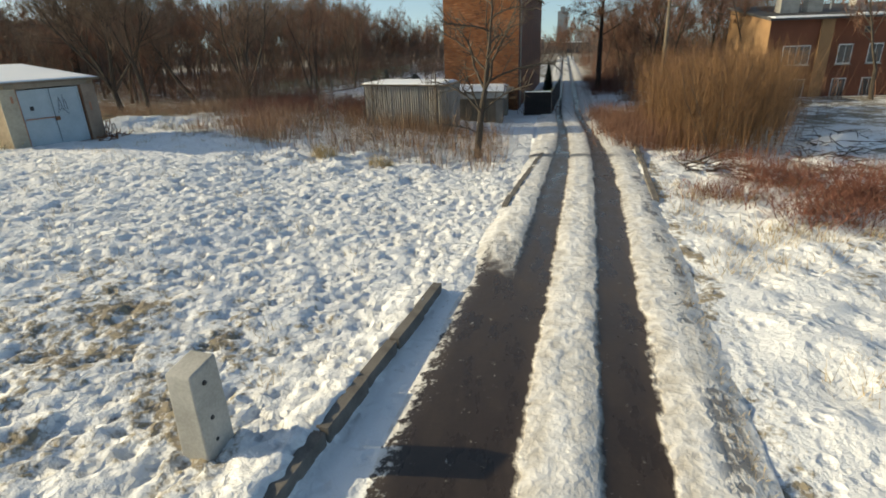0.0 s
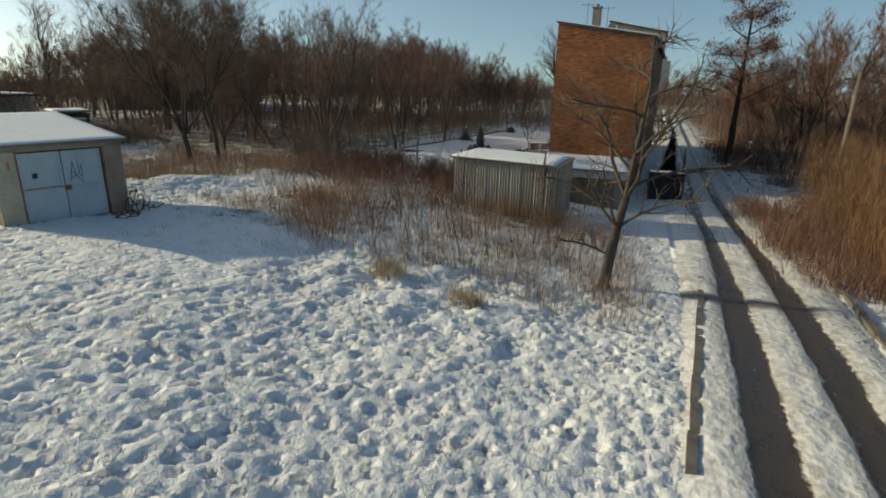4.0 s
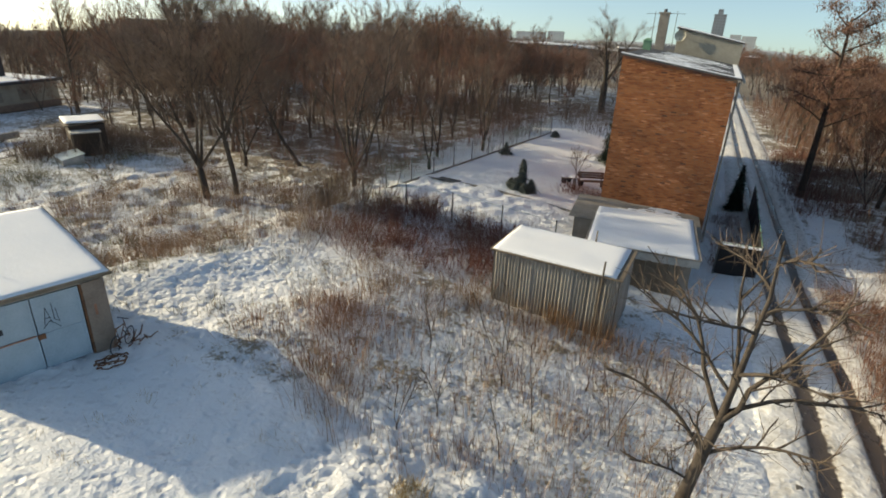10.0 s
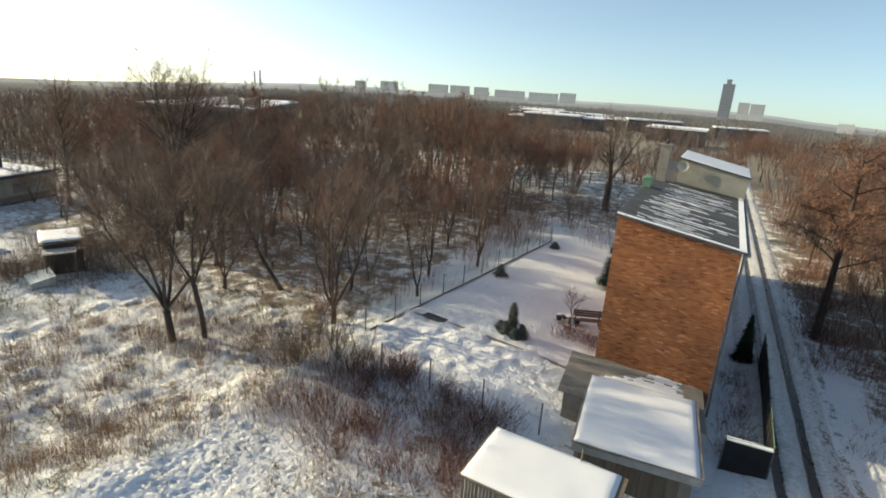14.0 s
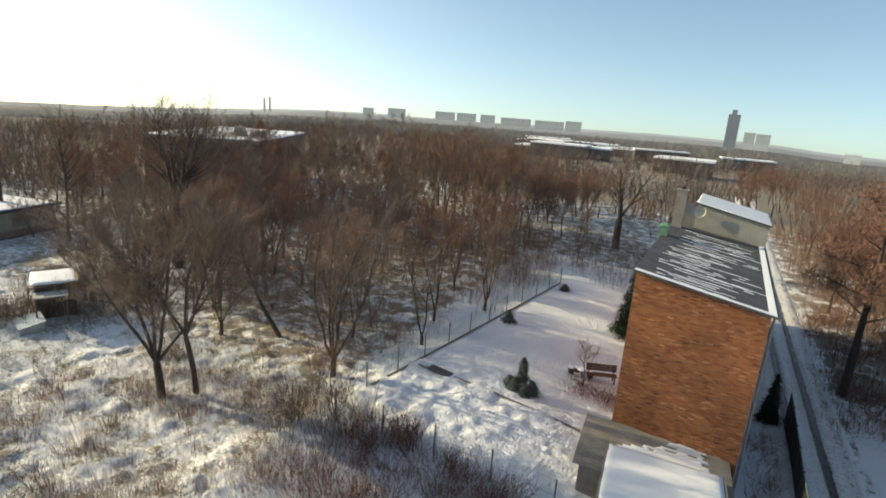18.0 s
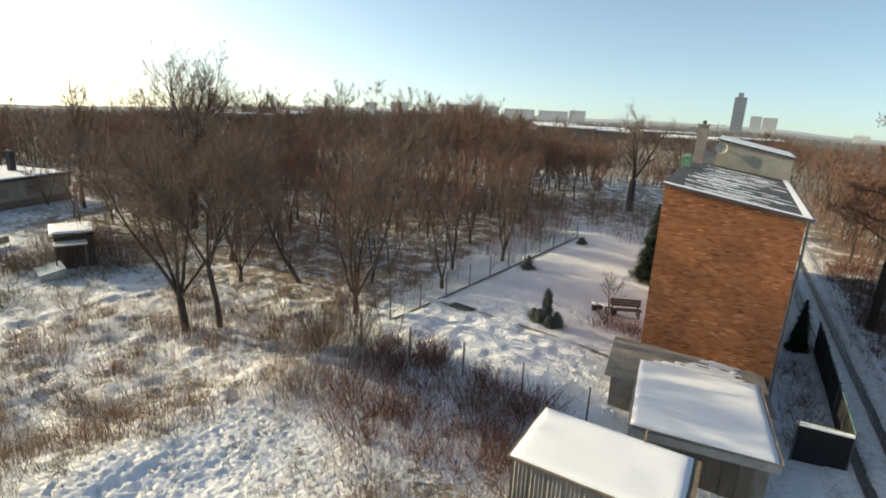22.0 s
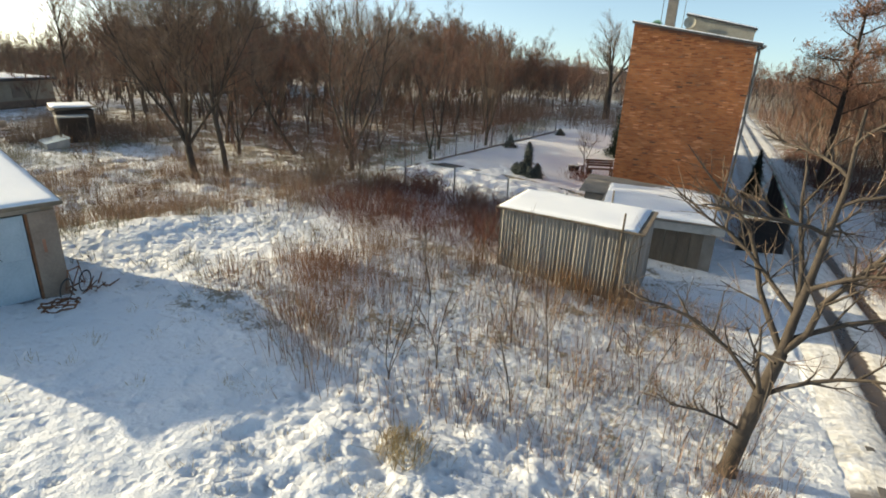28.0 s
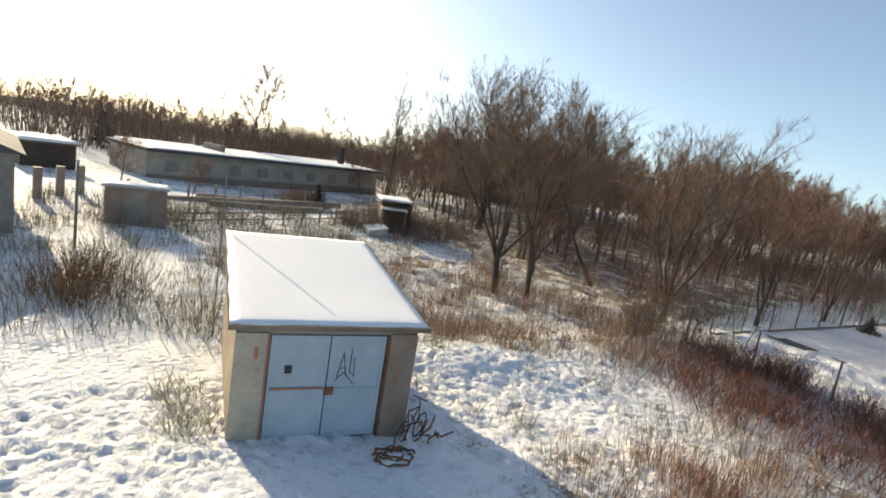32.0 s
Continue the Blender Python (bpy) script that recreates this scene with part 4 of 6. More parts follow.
mast = Build().tube((-GD - 0.3, -GW - 0.2, 0), (-GD - 0.3, -GW - 0.2, hgz(-GD) + 1.5), 0.022, 0.014, 7, True)
part("mast", mast, M_FENCE, garage, "thin metal mast behind the roof")


# ---- by the lane ----
cpost = empty("concrete_post", -2.70, 2.1, gz(-2.7, 2.1) - 0.18, -8, "grey square concrete post with a chamfered top beside the kerb", "post")
b = Build().hexa([(-0.17, -0.2, 0), (0.17, -0.2, 0), (0.17, 0.2, 0), (-0.17, 0.2, 0)], [(-0.15, -0.18, 1.16), (0.15, -0.18, 1.16), (0.15, 0.18, 1.22), (-0.15, 0.18, 1.22)])
soften(part("shaft", b, M_CONCRETE, cpost), 0.02)
for z in (1.02, 0.62, 0.36):
    part("bolt_hole", Build().tube((0.151, -0.03, z), (0.168, -0.03, z), 0.028, 0.022, 8, True), M_BLACK, cpost, "dark bolt hole")

kerb = empty("kerb", -1.75, 3.0, 0.0, label="row of grey concrete kerb stones, partly under snow", category="kerb", kind="structure")
rng = random.Random(2)
stone = Build().box(-0.07, 0, -0.2, 0.07, 0.92, 0.12).mesh("kerb_stone", M_KERB)


def kerb_run(x0, y0, x1, y1, lift):
    ln = math.hypot(x1 - x0, y1 - y0)
    turn = math.degrees(math.atan2(-(x1 - x0), y1 - y0))
    for i in range(int(ln / 0.95)):
        f = (i * 0.95) / ln
        x, y = x0 + (x1 - x0) * f, y0 + (y1 - y0) * f
        ob = new("kerb_stone", stone)
        ob.parent = kerb
        ob.matrix_basis = pose(x + 1.75 + rng.uniform(-0.015, 0.015), y - 3.0, gz(x, y) + lift + rng.uniform(-0.02, 0.02), rng.uniform(-1, 1), rng.uniform(-2, 2), turn + rng.uniform(-1, 1))


kerb_run(-2.0, -0.4, -1.09, 6.2, 0.03)
kerb_run(-0.36, 11.1, 0.66, 21.1, -0.06)
kerb_run(3.35, 11.9, 4.55, 25.2, -0.07)
kerb_run(2.36, 1.0, 2.95, 8.2, -0.1)
thicket_lines = ((2.45, 1.0, 3.0, 8.4), (3.45, 11.9, 4.5, 25.2))


# ---- vegetation ----
def way(b, rng, p, d, length, r0, r1, steps, sides, wander, bend):
    """One winding limb of several tubes; gives its joints back."""
    q, d = Vector(p), Vector(d).normalized()
    line = [q.copy()]
    for s in range(steps):
        d = (d + Vector((rng.gauss(0, wander), rng.gauss(0, wander), rng.gauss(0, wander * 0.6) + bend))).normalized()
        e = q + d * (length / steps)
        f0, f1 = s / steps, (s + 1) / steps
        b.tube(q, e, r0 + (r1 - r0) * f0, r0 + (r1 - r0) * f1, sides)
        q = e
        line.append(q.copy())
    return line


def along(line, f):
    k = min(int(f * (len(line) - 1)), len(line) - 2)
    g = f * (len(line) - 1) - k
    return line[k].lerp(line[k + 1], g), (line[k + 1] - line[k]).normalized()


def aside(rng, d, out, rise):
    side = d.orthogonal().normalized()
    side.rotate(Matrix.Rotation(rng.uniform(0, 2 * math.pi), 3, d))
    return (d + side * out + Vector((0, 0, rise))).normalized()


def spray(b, rng, p, d, count, length, width):
    """Fine twigs as slivers, some of them forked."""
    for i in range(count):
        t = (d * 0.8 + Vector((rng.gauss(0, 0.75), rng.gauss(0, 0.75), rng.gauss(0.05, 0.55)))).normalized()
        s = Vector(p) - d * rng.uniform(0, 0.5) * length
        b.blade(s, s + t * length * rng.uniform(0.5, 1.15), width * rng.uniform(0.7, 1.2), rng.uniform(0, 3.14))


def tree_meshes(seed, height, radius, stems=3, fan=0.3, bare=0.3, branches=9, subs=4, twigs=12, lean=0.08, fork=0.1, width=0.0075, steps=6, sides=5):
    """A bare tree: a foot that forks into leaders, ascending branches, and fine twigs."""
    rng = random.Random(seed)
    limbs, fine = Build(), Build()
    turn = rng.uniform(0, 6.28)
    foot = way(limbs, rng, (0, 0, -0.15), (lean * math.cos(turn), lean * math.sin(turn), 1), height * fork + 0.15, radius * 1.15, radius, 2, sides + 2, 0.04, 0)[-1]
    for s in range(stems):
        a = turn + 6.28 * s / stems + rng.uniform(-0.5, 0.5)
        f = fan * rng.uniform(0.5, 1.2) if stems > 1 else lean
        tall = height * (1 - fork) * rng.uniform(0.82, 1.02)
        thick = radius * (0.62 if stems > 1 else 0.9) * rng.uniform(0.75, 1.05)
        lead = way(limbs, rng, foot, (f * math.cos(a), f * math.sin(a), 1), tall * 0.88, thick, 0.012, steps, sides, 0.085, 0.015)
        for k in range(branches):
            g = bare + (0.97 - bare) * (k + rng.random()) / branches
            p, d = along(lead, g)
            ln = height * rng.uniform(0.19, 0.33) * (1.12 - 0.5 * g)
            br = way(limbs, rng, p, aside(rng, d, rng.uniform(0.6, 1.35), 0.05), ln, thick * 0.42 * (1.1 - 0.75 * g), 0.008, 2, 3, 0.12, 0.09)
            for j in range(subs):
                h = 0.25 + 0.75 * (j + rng.random()) / subs
                q, e = along(br, min(h, 0.999))
                tip = aside(rng, e, rng.uniform(0.35, 0.9), 0.2)
                sl = ln * rng.uniform(0.3, 0.55)
                fine.blade(q, q + tip * sl, width * 1.7, rng.uniform(0, 3.14))
                spray(fine, rng, q + tip * sl * 0.75, tip, twigs, 0.38 + ln * 0.2, width)
    return limbs, fine


def tree(name, x, y, meshes, label, category="tree", group="", bark=None, twig=None, turn=0.0, scale=1.0):
    ob = empty(name, x, y, gz(x, y), turn, label, category, group)
    ob.scale = (scale,) * 3
    part("trunk", meshes[0], bark or M_BARK, ob, smooth=True)
    part("crown", meshes[1], twig or M_TWIG, ob)
    return ob


# the leaning tree beside the lane
def open_tree(seed):
    """A short leaning trunk that forks low into irregular arching limbs."""
    rng = random.Random(seed)
    limbs, twigs = Build(), Build()
    line = [Vector((0, 0, -0.2)), Vector((0.01, 0.02, 0.12)), Vector((0.08, 0.02, 0.75)), Vector((0.15, 0.0, 1.4)), Vector((0.27, 0.05, 2.1))]
    for i, (r0, r1) in enumerate(((0.19, 0.125), (0.125, 0.11), (0.11, 0.1), (0.1, 0.085))):
        limbs.tube(line[i], line[i + 1], r0, r1, 9)
    # one upright leader with arching side limbs in tiers
    top = way(limbs, rng, line[-1], (0.12, 0.05, 1), 3.3, 0.07, 0.018, 7, 7, 0.06, 0.02)
    arms = [(along(top, 0.06 + 0.115 * k)[0], 137 * k + 20, 0.75, 2.3 - 0.19 * k, 0.042 - 0.003 * k, -0.11) for k in range(8)]
    # start, heading, rise, length, thickness, bend
    for p, az, rise, ln, r, bend in arms + [(line[-1], 185, 1.7, 2.7, 0.05, -0.06), (line[-1], -20, 1.9, 2.8, 0.05, -0.05), (line[-1], 95, 2.4, 2.7, 0.048, -0.02), (line[-2], 175, 1.2, 2.2, 0.042, -0.2), (line[-2], 15, 1.0, 2.0, 0.036, -0.12), (line[-2], 240, 1.1, 2.0, 0.036, -0.14), (line[2], 205, 0.8, 1.2, 0.024, -0.1)]:
        a = radians(az)
        lead = way(limbs, rng, p, (math.cos(a), math.sin(a), rise), ln, r, 0.016, 6, 6, 0.15, bend)
        for k in range(8):
            g = 0.22 + 0.76 * (k + rng.random()) / 8
            q, e = along(lead, min(g, 0.99))
            sub = way(limbs, rng, q, aside(rng, e, rng.uniform(0.6, 1.2), 0.15), ln * rng.uniform(0.16, 0.36), 0.02, 0.008, 3, 4, 0.2, 0.05)
            for j in range(4):
                w, v = along(sub, 0.2 + 0.79 * rng.random())
                tw = way(twigs, rng, w, aside(rng, v, rng.uniform(0.5, 1.1), 0.2), rng.uniform(0.25, 0.55), 0.007, 0.003, 2, 3, 0.15, 0.05)
                spray(twigs, rng, tw[1], v, 2, 0.28, 0.004)
    return limbs, twigs


tree("tree", -1.98, 18.5, open_tree(16), "bare small tree with a low-forked leaning trunk beside the lane", bark=M_BARK_DARK, twig=M_TWIG_DARK, turn=0, scale=1.16)
PINE_X, PINE_Y = 5.0, 51.0
# twin tree behind the bank and its neighbours
tree("tree", -26.1, 29.2, tree_meshes(31, 11.0, 0.17, 5, 0.5, 0.28, 20, 7, 24, 0.25, 0.15, 0.008, 8, 6), "tall bare tree with five spreading stems in the snow", bark=M_BARK_DARK, turn=150)
tree("tree", -24.95, 30.2, tree_meshes(37, 10.6, 0.12, 3, 0.36, 0.34, 22, 7, 24, 0.12, 0.3, 0.008, 8, 6), "tall bare slender tree beside a forked one", bark=M_BARK_DARK)
tree("tree", -20.6, 35.2, tree_meshes(41, 10.0, 0.15, 5, 0.45, 0.3, 15, 6, 18, 0.05, 0.1, 0.007, 8, 6), "bare tree with several dark stems", bark=M_BARK_DARK)
tree("tree", -12.2, 76.0, tree_meshes(45, 11.5, 0.36, 4, 0.42, 0.25, 14, 6, 14, 0.08, 0.3, 0.007, 7, 6), "large bare tree with a rounded crown behind the garden", bark=M_BARK_DARK)


def crowned_tree(seed, height, bare, reach):
    """A tall straight trunk, bare below, with a wide crown of separate clumps."""
    rng = random.Random(seed)
    limbs, twigs = Build(), Build()
    trunk = way(limbs, rng, (0, 0, -0.2), (0.02, 0, 1), height * 0.93, 0.26, 0.05, 8, 9, 0.035, 0.02)
    for k in range(19):
        f = bare + (0.98 - bare) * k / 18
        a = 2.4 * k + rng.uniform(-0.4, 0.4)
        p, d = along(trunk, f)
        ln = reach * (1.3 - 0.85 * f) * rng.uniform(0.7, 1.1)
        lead = way(limbs, rng, p, (math.cos(a), math.sin(a), rng.uniform(0.1, 0.7)), ln, 0.06, 0.015, 5, 5, 0.16, 0.04)
        for j in range(7):
            q, e = along(lead, 0.35 + 0.64 * (j + rng.random()) / 7)
            sub = way(limbs, rng, q, aside(rng, e, 0.9, 0.25), ln * rng.uniform(0.15, 0.32), 0.018, 0.007, 2, 3, 0.2, 0.1)
            if rng.random() < 0.8:
                for n in range(105):
                    c = sub[-1] + Vector((rng.gauss(0, 0.34), rng.gauss(0, 0.34), rng.gauss(0, 0.2)))
                    twigs.blade(c, c + Vector((rng.gauss(0, 0.18), rng.gauss(0, 0.18), rng.gauss(0.02, 0.12))), 0.034, rng.uniform(0, 3.14))
            spray(twigs, rng, sub[-1], e, 8, 0.45, 0.006)
    return limbs, twigs


tree("tree", PINE_X, PINE_Y, crowned_tree(52, 12.4, 0.42, 3.6), "tall dark tree with clumps of rusty leaves beside the lane", bark=M_BARK_PINE, twig=M_TWIG_RUST)
tree("tree", -41.5, 42.5, tree_meshes(57, 13.4, 0.28, 6, 0.5, 0.18, 17, 6, 16, 0.05, 0.4, 0.008, 7, 6), "large bare tree standing above the wood", bark=M_BARK_DARK)
tree("birch", -55, 42, tree_meshes(61, 13.5, 0.16, 1, 0.1, 0.3, 40, 5, 16, 0.03, 0.1), "slim bare birch above the wood", twig=M_TWIG_OCHRE)
tree("tree", -26.1, 37.4, tree_meshes(81, 8.0, 0.14, 1, 0.3, 0.35, 20, 5, 12, 0.75, 0.15), "bare tree leaning far over in the snow", bark=M_BARK_DARK)
for i, (x, y, h) in enumerate(((-18.6, 41.5, 7.5), (-19.8, 45.5, 8.4), (-17.6, 49.5, 7.8), (-22.8, 40.0, 9.0), (-29.5, 35.8, 8.0), (-33.0, 38.5, 9.5))):
    tree("tree", x, y, tree_meshes(84 + i, h, 0.11, 2 + i % 3, 0.3, 0.32, 11, 5, 12, 0.08, 0.08, 0.007), "bare slender tree at the edge of the wood", bark=M_BARK_DARK, twig=(M_TWIG, M_TWIG_RED)[i % 2])
for i, (x, y, h) in enumerate(((-5.4, 19.2, 3.0), (-3.6, 19.8, 2.6), (-6.6, 20.6, 3.3), (-4.5, 21.8, 3.4), (-7.6, 18.4, 2.2), (-9.0, 21.0, 2.4), (-2.9, 22.6, 2.8), (-15.4, 30.2, 3.4), (-8.2, 17.4, 1.8), (-5.8, 17.9, 2.0), (-7.0, 22.4, 2.9))):
    tree("sapling", x, y, tree_meshes(120 + i, h, 0.02, 1 + i % 3, 0.16, 0.25, 8, 2, 2, 0.06, 0.06, 0.004, 5, 4), "thin bare sapling rising out of dry weeds", "sapling", "saplings in the weeds")

# the wood: a few kinds of tree, each planted many times
KINDS = []
for k in range(9):
    lm, tw = tree_meshes(100 + k, (9.4, 10.4, 8.4, 10.0, 7.4, 10.8, 8.8, 7.8, 9.6)[k], (0.11, 0.13, 0.09, 0.12, 0.08, 0.14, 0.10, 0.08, 0.12)[k], (1, 2, 3, 2, 4, 3, 3, 5, 1)[k], (0.3, 0.4, 0.45, 0.32, 0.5, 0.46, 0.42, 0.46, 0.2)[k], (0.26, 0.24, 0.22, 0.28, 0.2, 0.26, 0.24, 0.18, 0.28)[k], (24, 12, 8, 12, 6, 8, 8, 5, 24)[k], 5, 19, 0.16, (0.2, 0.15, 0.05, 0.25, 0.05, 0.12, 0.06, 0.04, 0.3)[k], 0.0115, 5, 4)
    KINDS.append((lm.mesh("trunk", M_BARK_MID, True), tw.mesh("crown", M_TWIG if k in (1, 3, 6) else M_TWIG_RED)))


def planted(x, y, kind, scale, turn, group, label):
    ob = empty("tree", x, y, gz(x, y) - 0.05, turn, label, "tree", group)
    ob.scale = (scale, scale, scale * 1.0)
    for nm, me in zip(("trunk", "crown"), kind):
        p = new(nm, me)
        p.parent = ob


def in_garden(x, y):
    return -18.6 + 0.16 * (y - 32) < x < -6.2 and 31 < y < 61


rng = random.Random(77)
count = 0
while count < 250:
    x, y = rng.uniform(-74, 16), rng.uniform(33, 100)
    edge = 37 + 2.0 * math.sin(0.4 * x)
    if in_garden(x - 1.0, y) or in_garden(x + 1.5, y) or (-8 < x < 1.5 and y < 66) or abs(x - float(lane(y))) < 2.6:
        continue
    if x > 1.0 and y < 60:
        continue
    if x < -19 and y < edge:
        continue
    if x > -19 and y < 62:
        continue
    if x < -36 and y < 39 + 0.22 * (-x - 36):
        continue
    if -84 < x < -50 and y > 64 + 0.5 * (x + 79):
        continue
    if -17.5 < x < 8 and y < 98 and rng.random() < 0.93:
        continue
    if -27 < x < -17 and y < 62 and rng.random() < 0.4:
        continue
    k = rng.randrange(9)
    planted(x, y, KINDS[k], rng.uniform(0.74, 1.02) * (0.84 + 0.3 * min(max((y - 42) / 30, 0), 1) * min(max((-x - 20) / 16, 0), 1) + 0.12 * min(max((-x - 22) / 8, 0), 1)), rng.uniform(0, 360), "trees of the wood", "bare brown tree of the wood in the snow")
    count += 1
# trees east of the lane and far along the street: joined, as the camera never comes near
FAR_TREES = []
for i in range(46):
    x, y = rng.uniform(6.5, 26), rng.uniform(40, 100)
    FAR_TREES.append((x, y, rng.randrange(9), rng.uniform(0.85, 1.2)))
for i in range(16):
    FAR_TREES.append((rng.uniform(1.0, 13), rng.uniform(118, 150), rng.randrange(9), rng.uniform(0.8, 1.1)))


def thicket(name, label, category, mat, region, count, height, width, seed, lean=0.25, branch=2, clump=0.0, per=14):
    """A stand of dry stems that nobody could count: one object."""
    rng = random.Random(seed)
    b = Build()
    placed = 0
    cx, cy = 0.0, 0.0
    while placed < count:
        if clump and placed % per:
            x, y = cx + rng.gauss(0, clump), cy + rng.gauss(0, clump)
        else:
            x, y = region(rng)
            cx, cy = x, y
        z = gz(x, y) - 0.03
        h = height * rng.uniform(0.45, 1.1)
        lx, ly = rng.gauss(0, lean) * h + 0.3 * (x - cx), rng.gauss(0, lean) * h + 0.3 * (y - cy)
        tip = (x + lx, y + ly, z + h)
        b.blade((x, y, z), tip, width * rng.uniform(0.6, 1.2), rng.uniform(0, 3.14))
        for k in range(branch):
            f = rng.uniform(0.35, 0.9)
            s = (x + lx * f, y + ly * f, z + h * f)
            e = (s[0] + rng.gauss(0, 0.14) * h, s[1] + rng.gauss(0, 0.14) * h, s[2] + h * rng.uniform(0.05, 0.32))
            b.blade(s, e, width * 0.55, rng.uniform(0, 3.14))
        placed += 1
    ob = new(name, b.mesh(name, mat))
    return tagged(ob, label, category, kind="stuff")


def patch_of(x0, x1, y0, y1, keep=lambda x, y: True):
    def pick(rng):
        while True:
            x, y = rng.uniform(x0, x1), rng.uniform(y0, y1)
            if keep(x, y):
                return x, y
    return pick


def off_sheds(x, y):
    in_s1 = -8.9 < x < -3.6 and 24.6 < y < 29.2
    in_s2 = -7.6 < x < -0.4 and 28.6 < y < 38.2
    return not (in_s1 or in_s2)


def weed_front(x, y):
    line = 16.2 + 1.0 * math.sin(0.9 * x) + (0.0 if x > -9 else 0.35 * (-9 - x))
    return y > line and x < 0.052 * y - 1.9 and off_sheds(x, y) and not (x < -14.2 and y < 24)


thicket("dry_weeds", "tall dry brown weeds standing in thin snow", "weeds", M_REED, patch_of(-13.5, -1.2, 16.0, 25.2, weed_front), 4800, 0.95, 0.0085, 1, 0.13, 2, 0.3, 24)
thicket("reeds", "dense rusty-brown reeds at the edge of the lot", "reeds", M_RUST_REED, patch_of(-14.6, -10.6, 16.7, 21.8, lambda x, y: y > 16.9 + 0.9 * max(0.0, -12.4 - x) and math.sin(1.3 * x + 0.8 * y) > -0.55), 1300, 0.8, 0.009, 2, 0.13, 1, 0.36, 40)
thicket("reeds", "brown reeds against the tin wall of the shed", "reeds", M_TWIG_OCHRE, patch_of(-9.4, -3.4, 24.1, 25.3, lambda x, y: y < 24.85 + 0.12 * (x + 8.4)), 900, 1.0, 0.009, 52, 0.10, 1, 0.25)
thicket("brambles", "reddish-brown bramble thicket beside the shed", "brambles", M_BRAMBLE, patch_of(-17.0, -8.8, 25.8, 32.6, lambda x, y: off_sheds(x, y) and math.sin(1.9 * x + 0.4) * math.sin(1.7 * y) > -0.45), 4000, 1.05, 0.011, 3, 0.42, 4, 0.4, 60)
thicket("dead_stems", "grey-brown dead stems tangled in the bramble thicket", "weeds", M_TWIG, patch_of(-16.5, -8.9, 23.5, 32.0, lambda x, y: off_sheds(x, y)), 1300, 0.95, 0.009, 53, 0.35, 4, 0.4, 45)
thicket("dry_weeds", "scattered dry weeds on the snowy mound", "weeds", M_WEED, patch_of(-21, -13.5, 17.4, 24.5), 900, 0.45, 0.009, 54, 0.3, 1, 0.22, 26)
thicket("dry_weeds", "dry brown weeds below the snowy bank", "weeds", M_REED, patch_of(-31, -15.5, 17.0, 33.0, lambda x, y: (x + 18.6) * 0.92 + (y - 20.8) * -0.39 < -0.9 and not (-20.6 < x and y < 17.5)), 13000, 0.95, 0.009, 4, 0.16, 2, 0.38, 52)
thicket("dry_weeds", "dry weeds behind the garage", "weeds", M_WEED, patch_of(-36, -20.8, 3, 20), 8000, 0.85, 0.010, 5, 0.18, 2, 0.4, 46)
thicket("understorey", "brown undergrowth below the bare trees", "undergrowth", M_TWIG, patch_of(-50, -19.5, 33, 80, lambda x, y: not (x < -36 and y < 44)), 9500, 1.1, 0.012, 6, 0.25, 3, 0.5, 30)
thicket("understorey", "reddish young growth between the bare trees", "undergrowth", M_TWIG_RED, patch_of(-40, -15.5, 36, 72, lambda x, y: not in_garden(x - 0.6, y) and not in_garden(x + 0.6, y)), 3000, 2.4, 0.012, 7, 0.16, 8, 0.45)
thicket("tall_shrubs", "dense tall ochre-brown shrubs east of the lane", "shrubs", M_TWIG_OCHRE, patch_of(5.0, 15.5, 17.5, 36, lambda x, y: x > 5.2 + 0.09 * (y - 20) and y > 17.5 + 0.25 * (x - 5) and x < 1.0 + 0.375 * (y + 1.4)), 4200, 3.6, 0.008, 8, 0.14, 12, 0.5)
thicket("brambles", "low reddish brambles beside the lane in snow", "brambles", M_BRAMBLE, patch_of(4.9, 13, 12.0, 18.5, lambda x, y: y > 14.5 - 0.5 * (x - 4.6)), 1500, 0.6, 0.009, 9, 0.5, 3, 0.35, 90)
for k, (x, y, n, h) in enumerate(((6.6, 10.6, 500, 0.75), (8.0, 12.2, 700, 0.9), (5.3, 12.6, 350, 0.5), (9.5, 10.5, 500, 0.8), (6.9, 14.5, 500, 0.8))):
    thicket("bramble_heap", "dark red-brown heap of brambles in the snow", "brambles", M_BRAMBLE, (lambda x, y: lambda rng: (rng.gauss(x, 0.6), rng.gauss(y, 0.5)))(x, y), n, h, 0.010, 90 + k, 0.9, 4)
thicket("dry_weeds", "dry grass stems beside the lane", "weeds", M_STRAW, patch_of(3.4, 9, 2, 14), 2600, 0.3, 0.008, 10, 0.35, 1, 0.25, 60)
thicket("dry_weeds", "rusty dead weeds on the bank east of the lane", "weeds", M_TWIG_RUST, patch_of(3.0, 7.5, 20.5, 33.5, lambda x, y: x > float(lane(y)) + 1.35), 7000, 1.0, 0.011, 70, 0.25, 2, 0.4, 30)
thicket("dry_weeds", "brown patches of dead weeds in the shaded snow", "weeds", M_TWIG_RUST, patch_of(4.6, 10, 34, 44, lambda x, y: math.sin(1.1 * x) * math.sin(0.9 * y + 1) > 0.2), 1500, 0.6, 0.011, 80, 0.3, 2, 0.4, 30)
thicket("dead_plants", "dark dead plants in the snow behind the screened fence", "plants", M_BRAMBLE, patch_of(-0.8, 0.75, 34.4, 43), 900, 0.5, 0.012, 81, 0.5, 3, 0.25, 24)
thicket("dead_stems", "tangle of bare brown stems at the corner of the garden", "weeds", M_TWIG, patch_of(-20.0, -16.6, 29.6, 32.4), 420, 2.0, 0.010, 82, 0.2, 7, 0.35, 30)
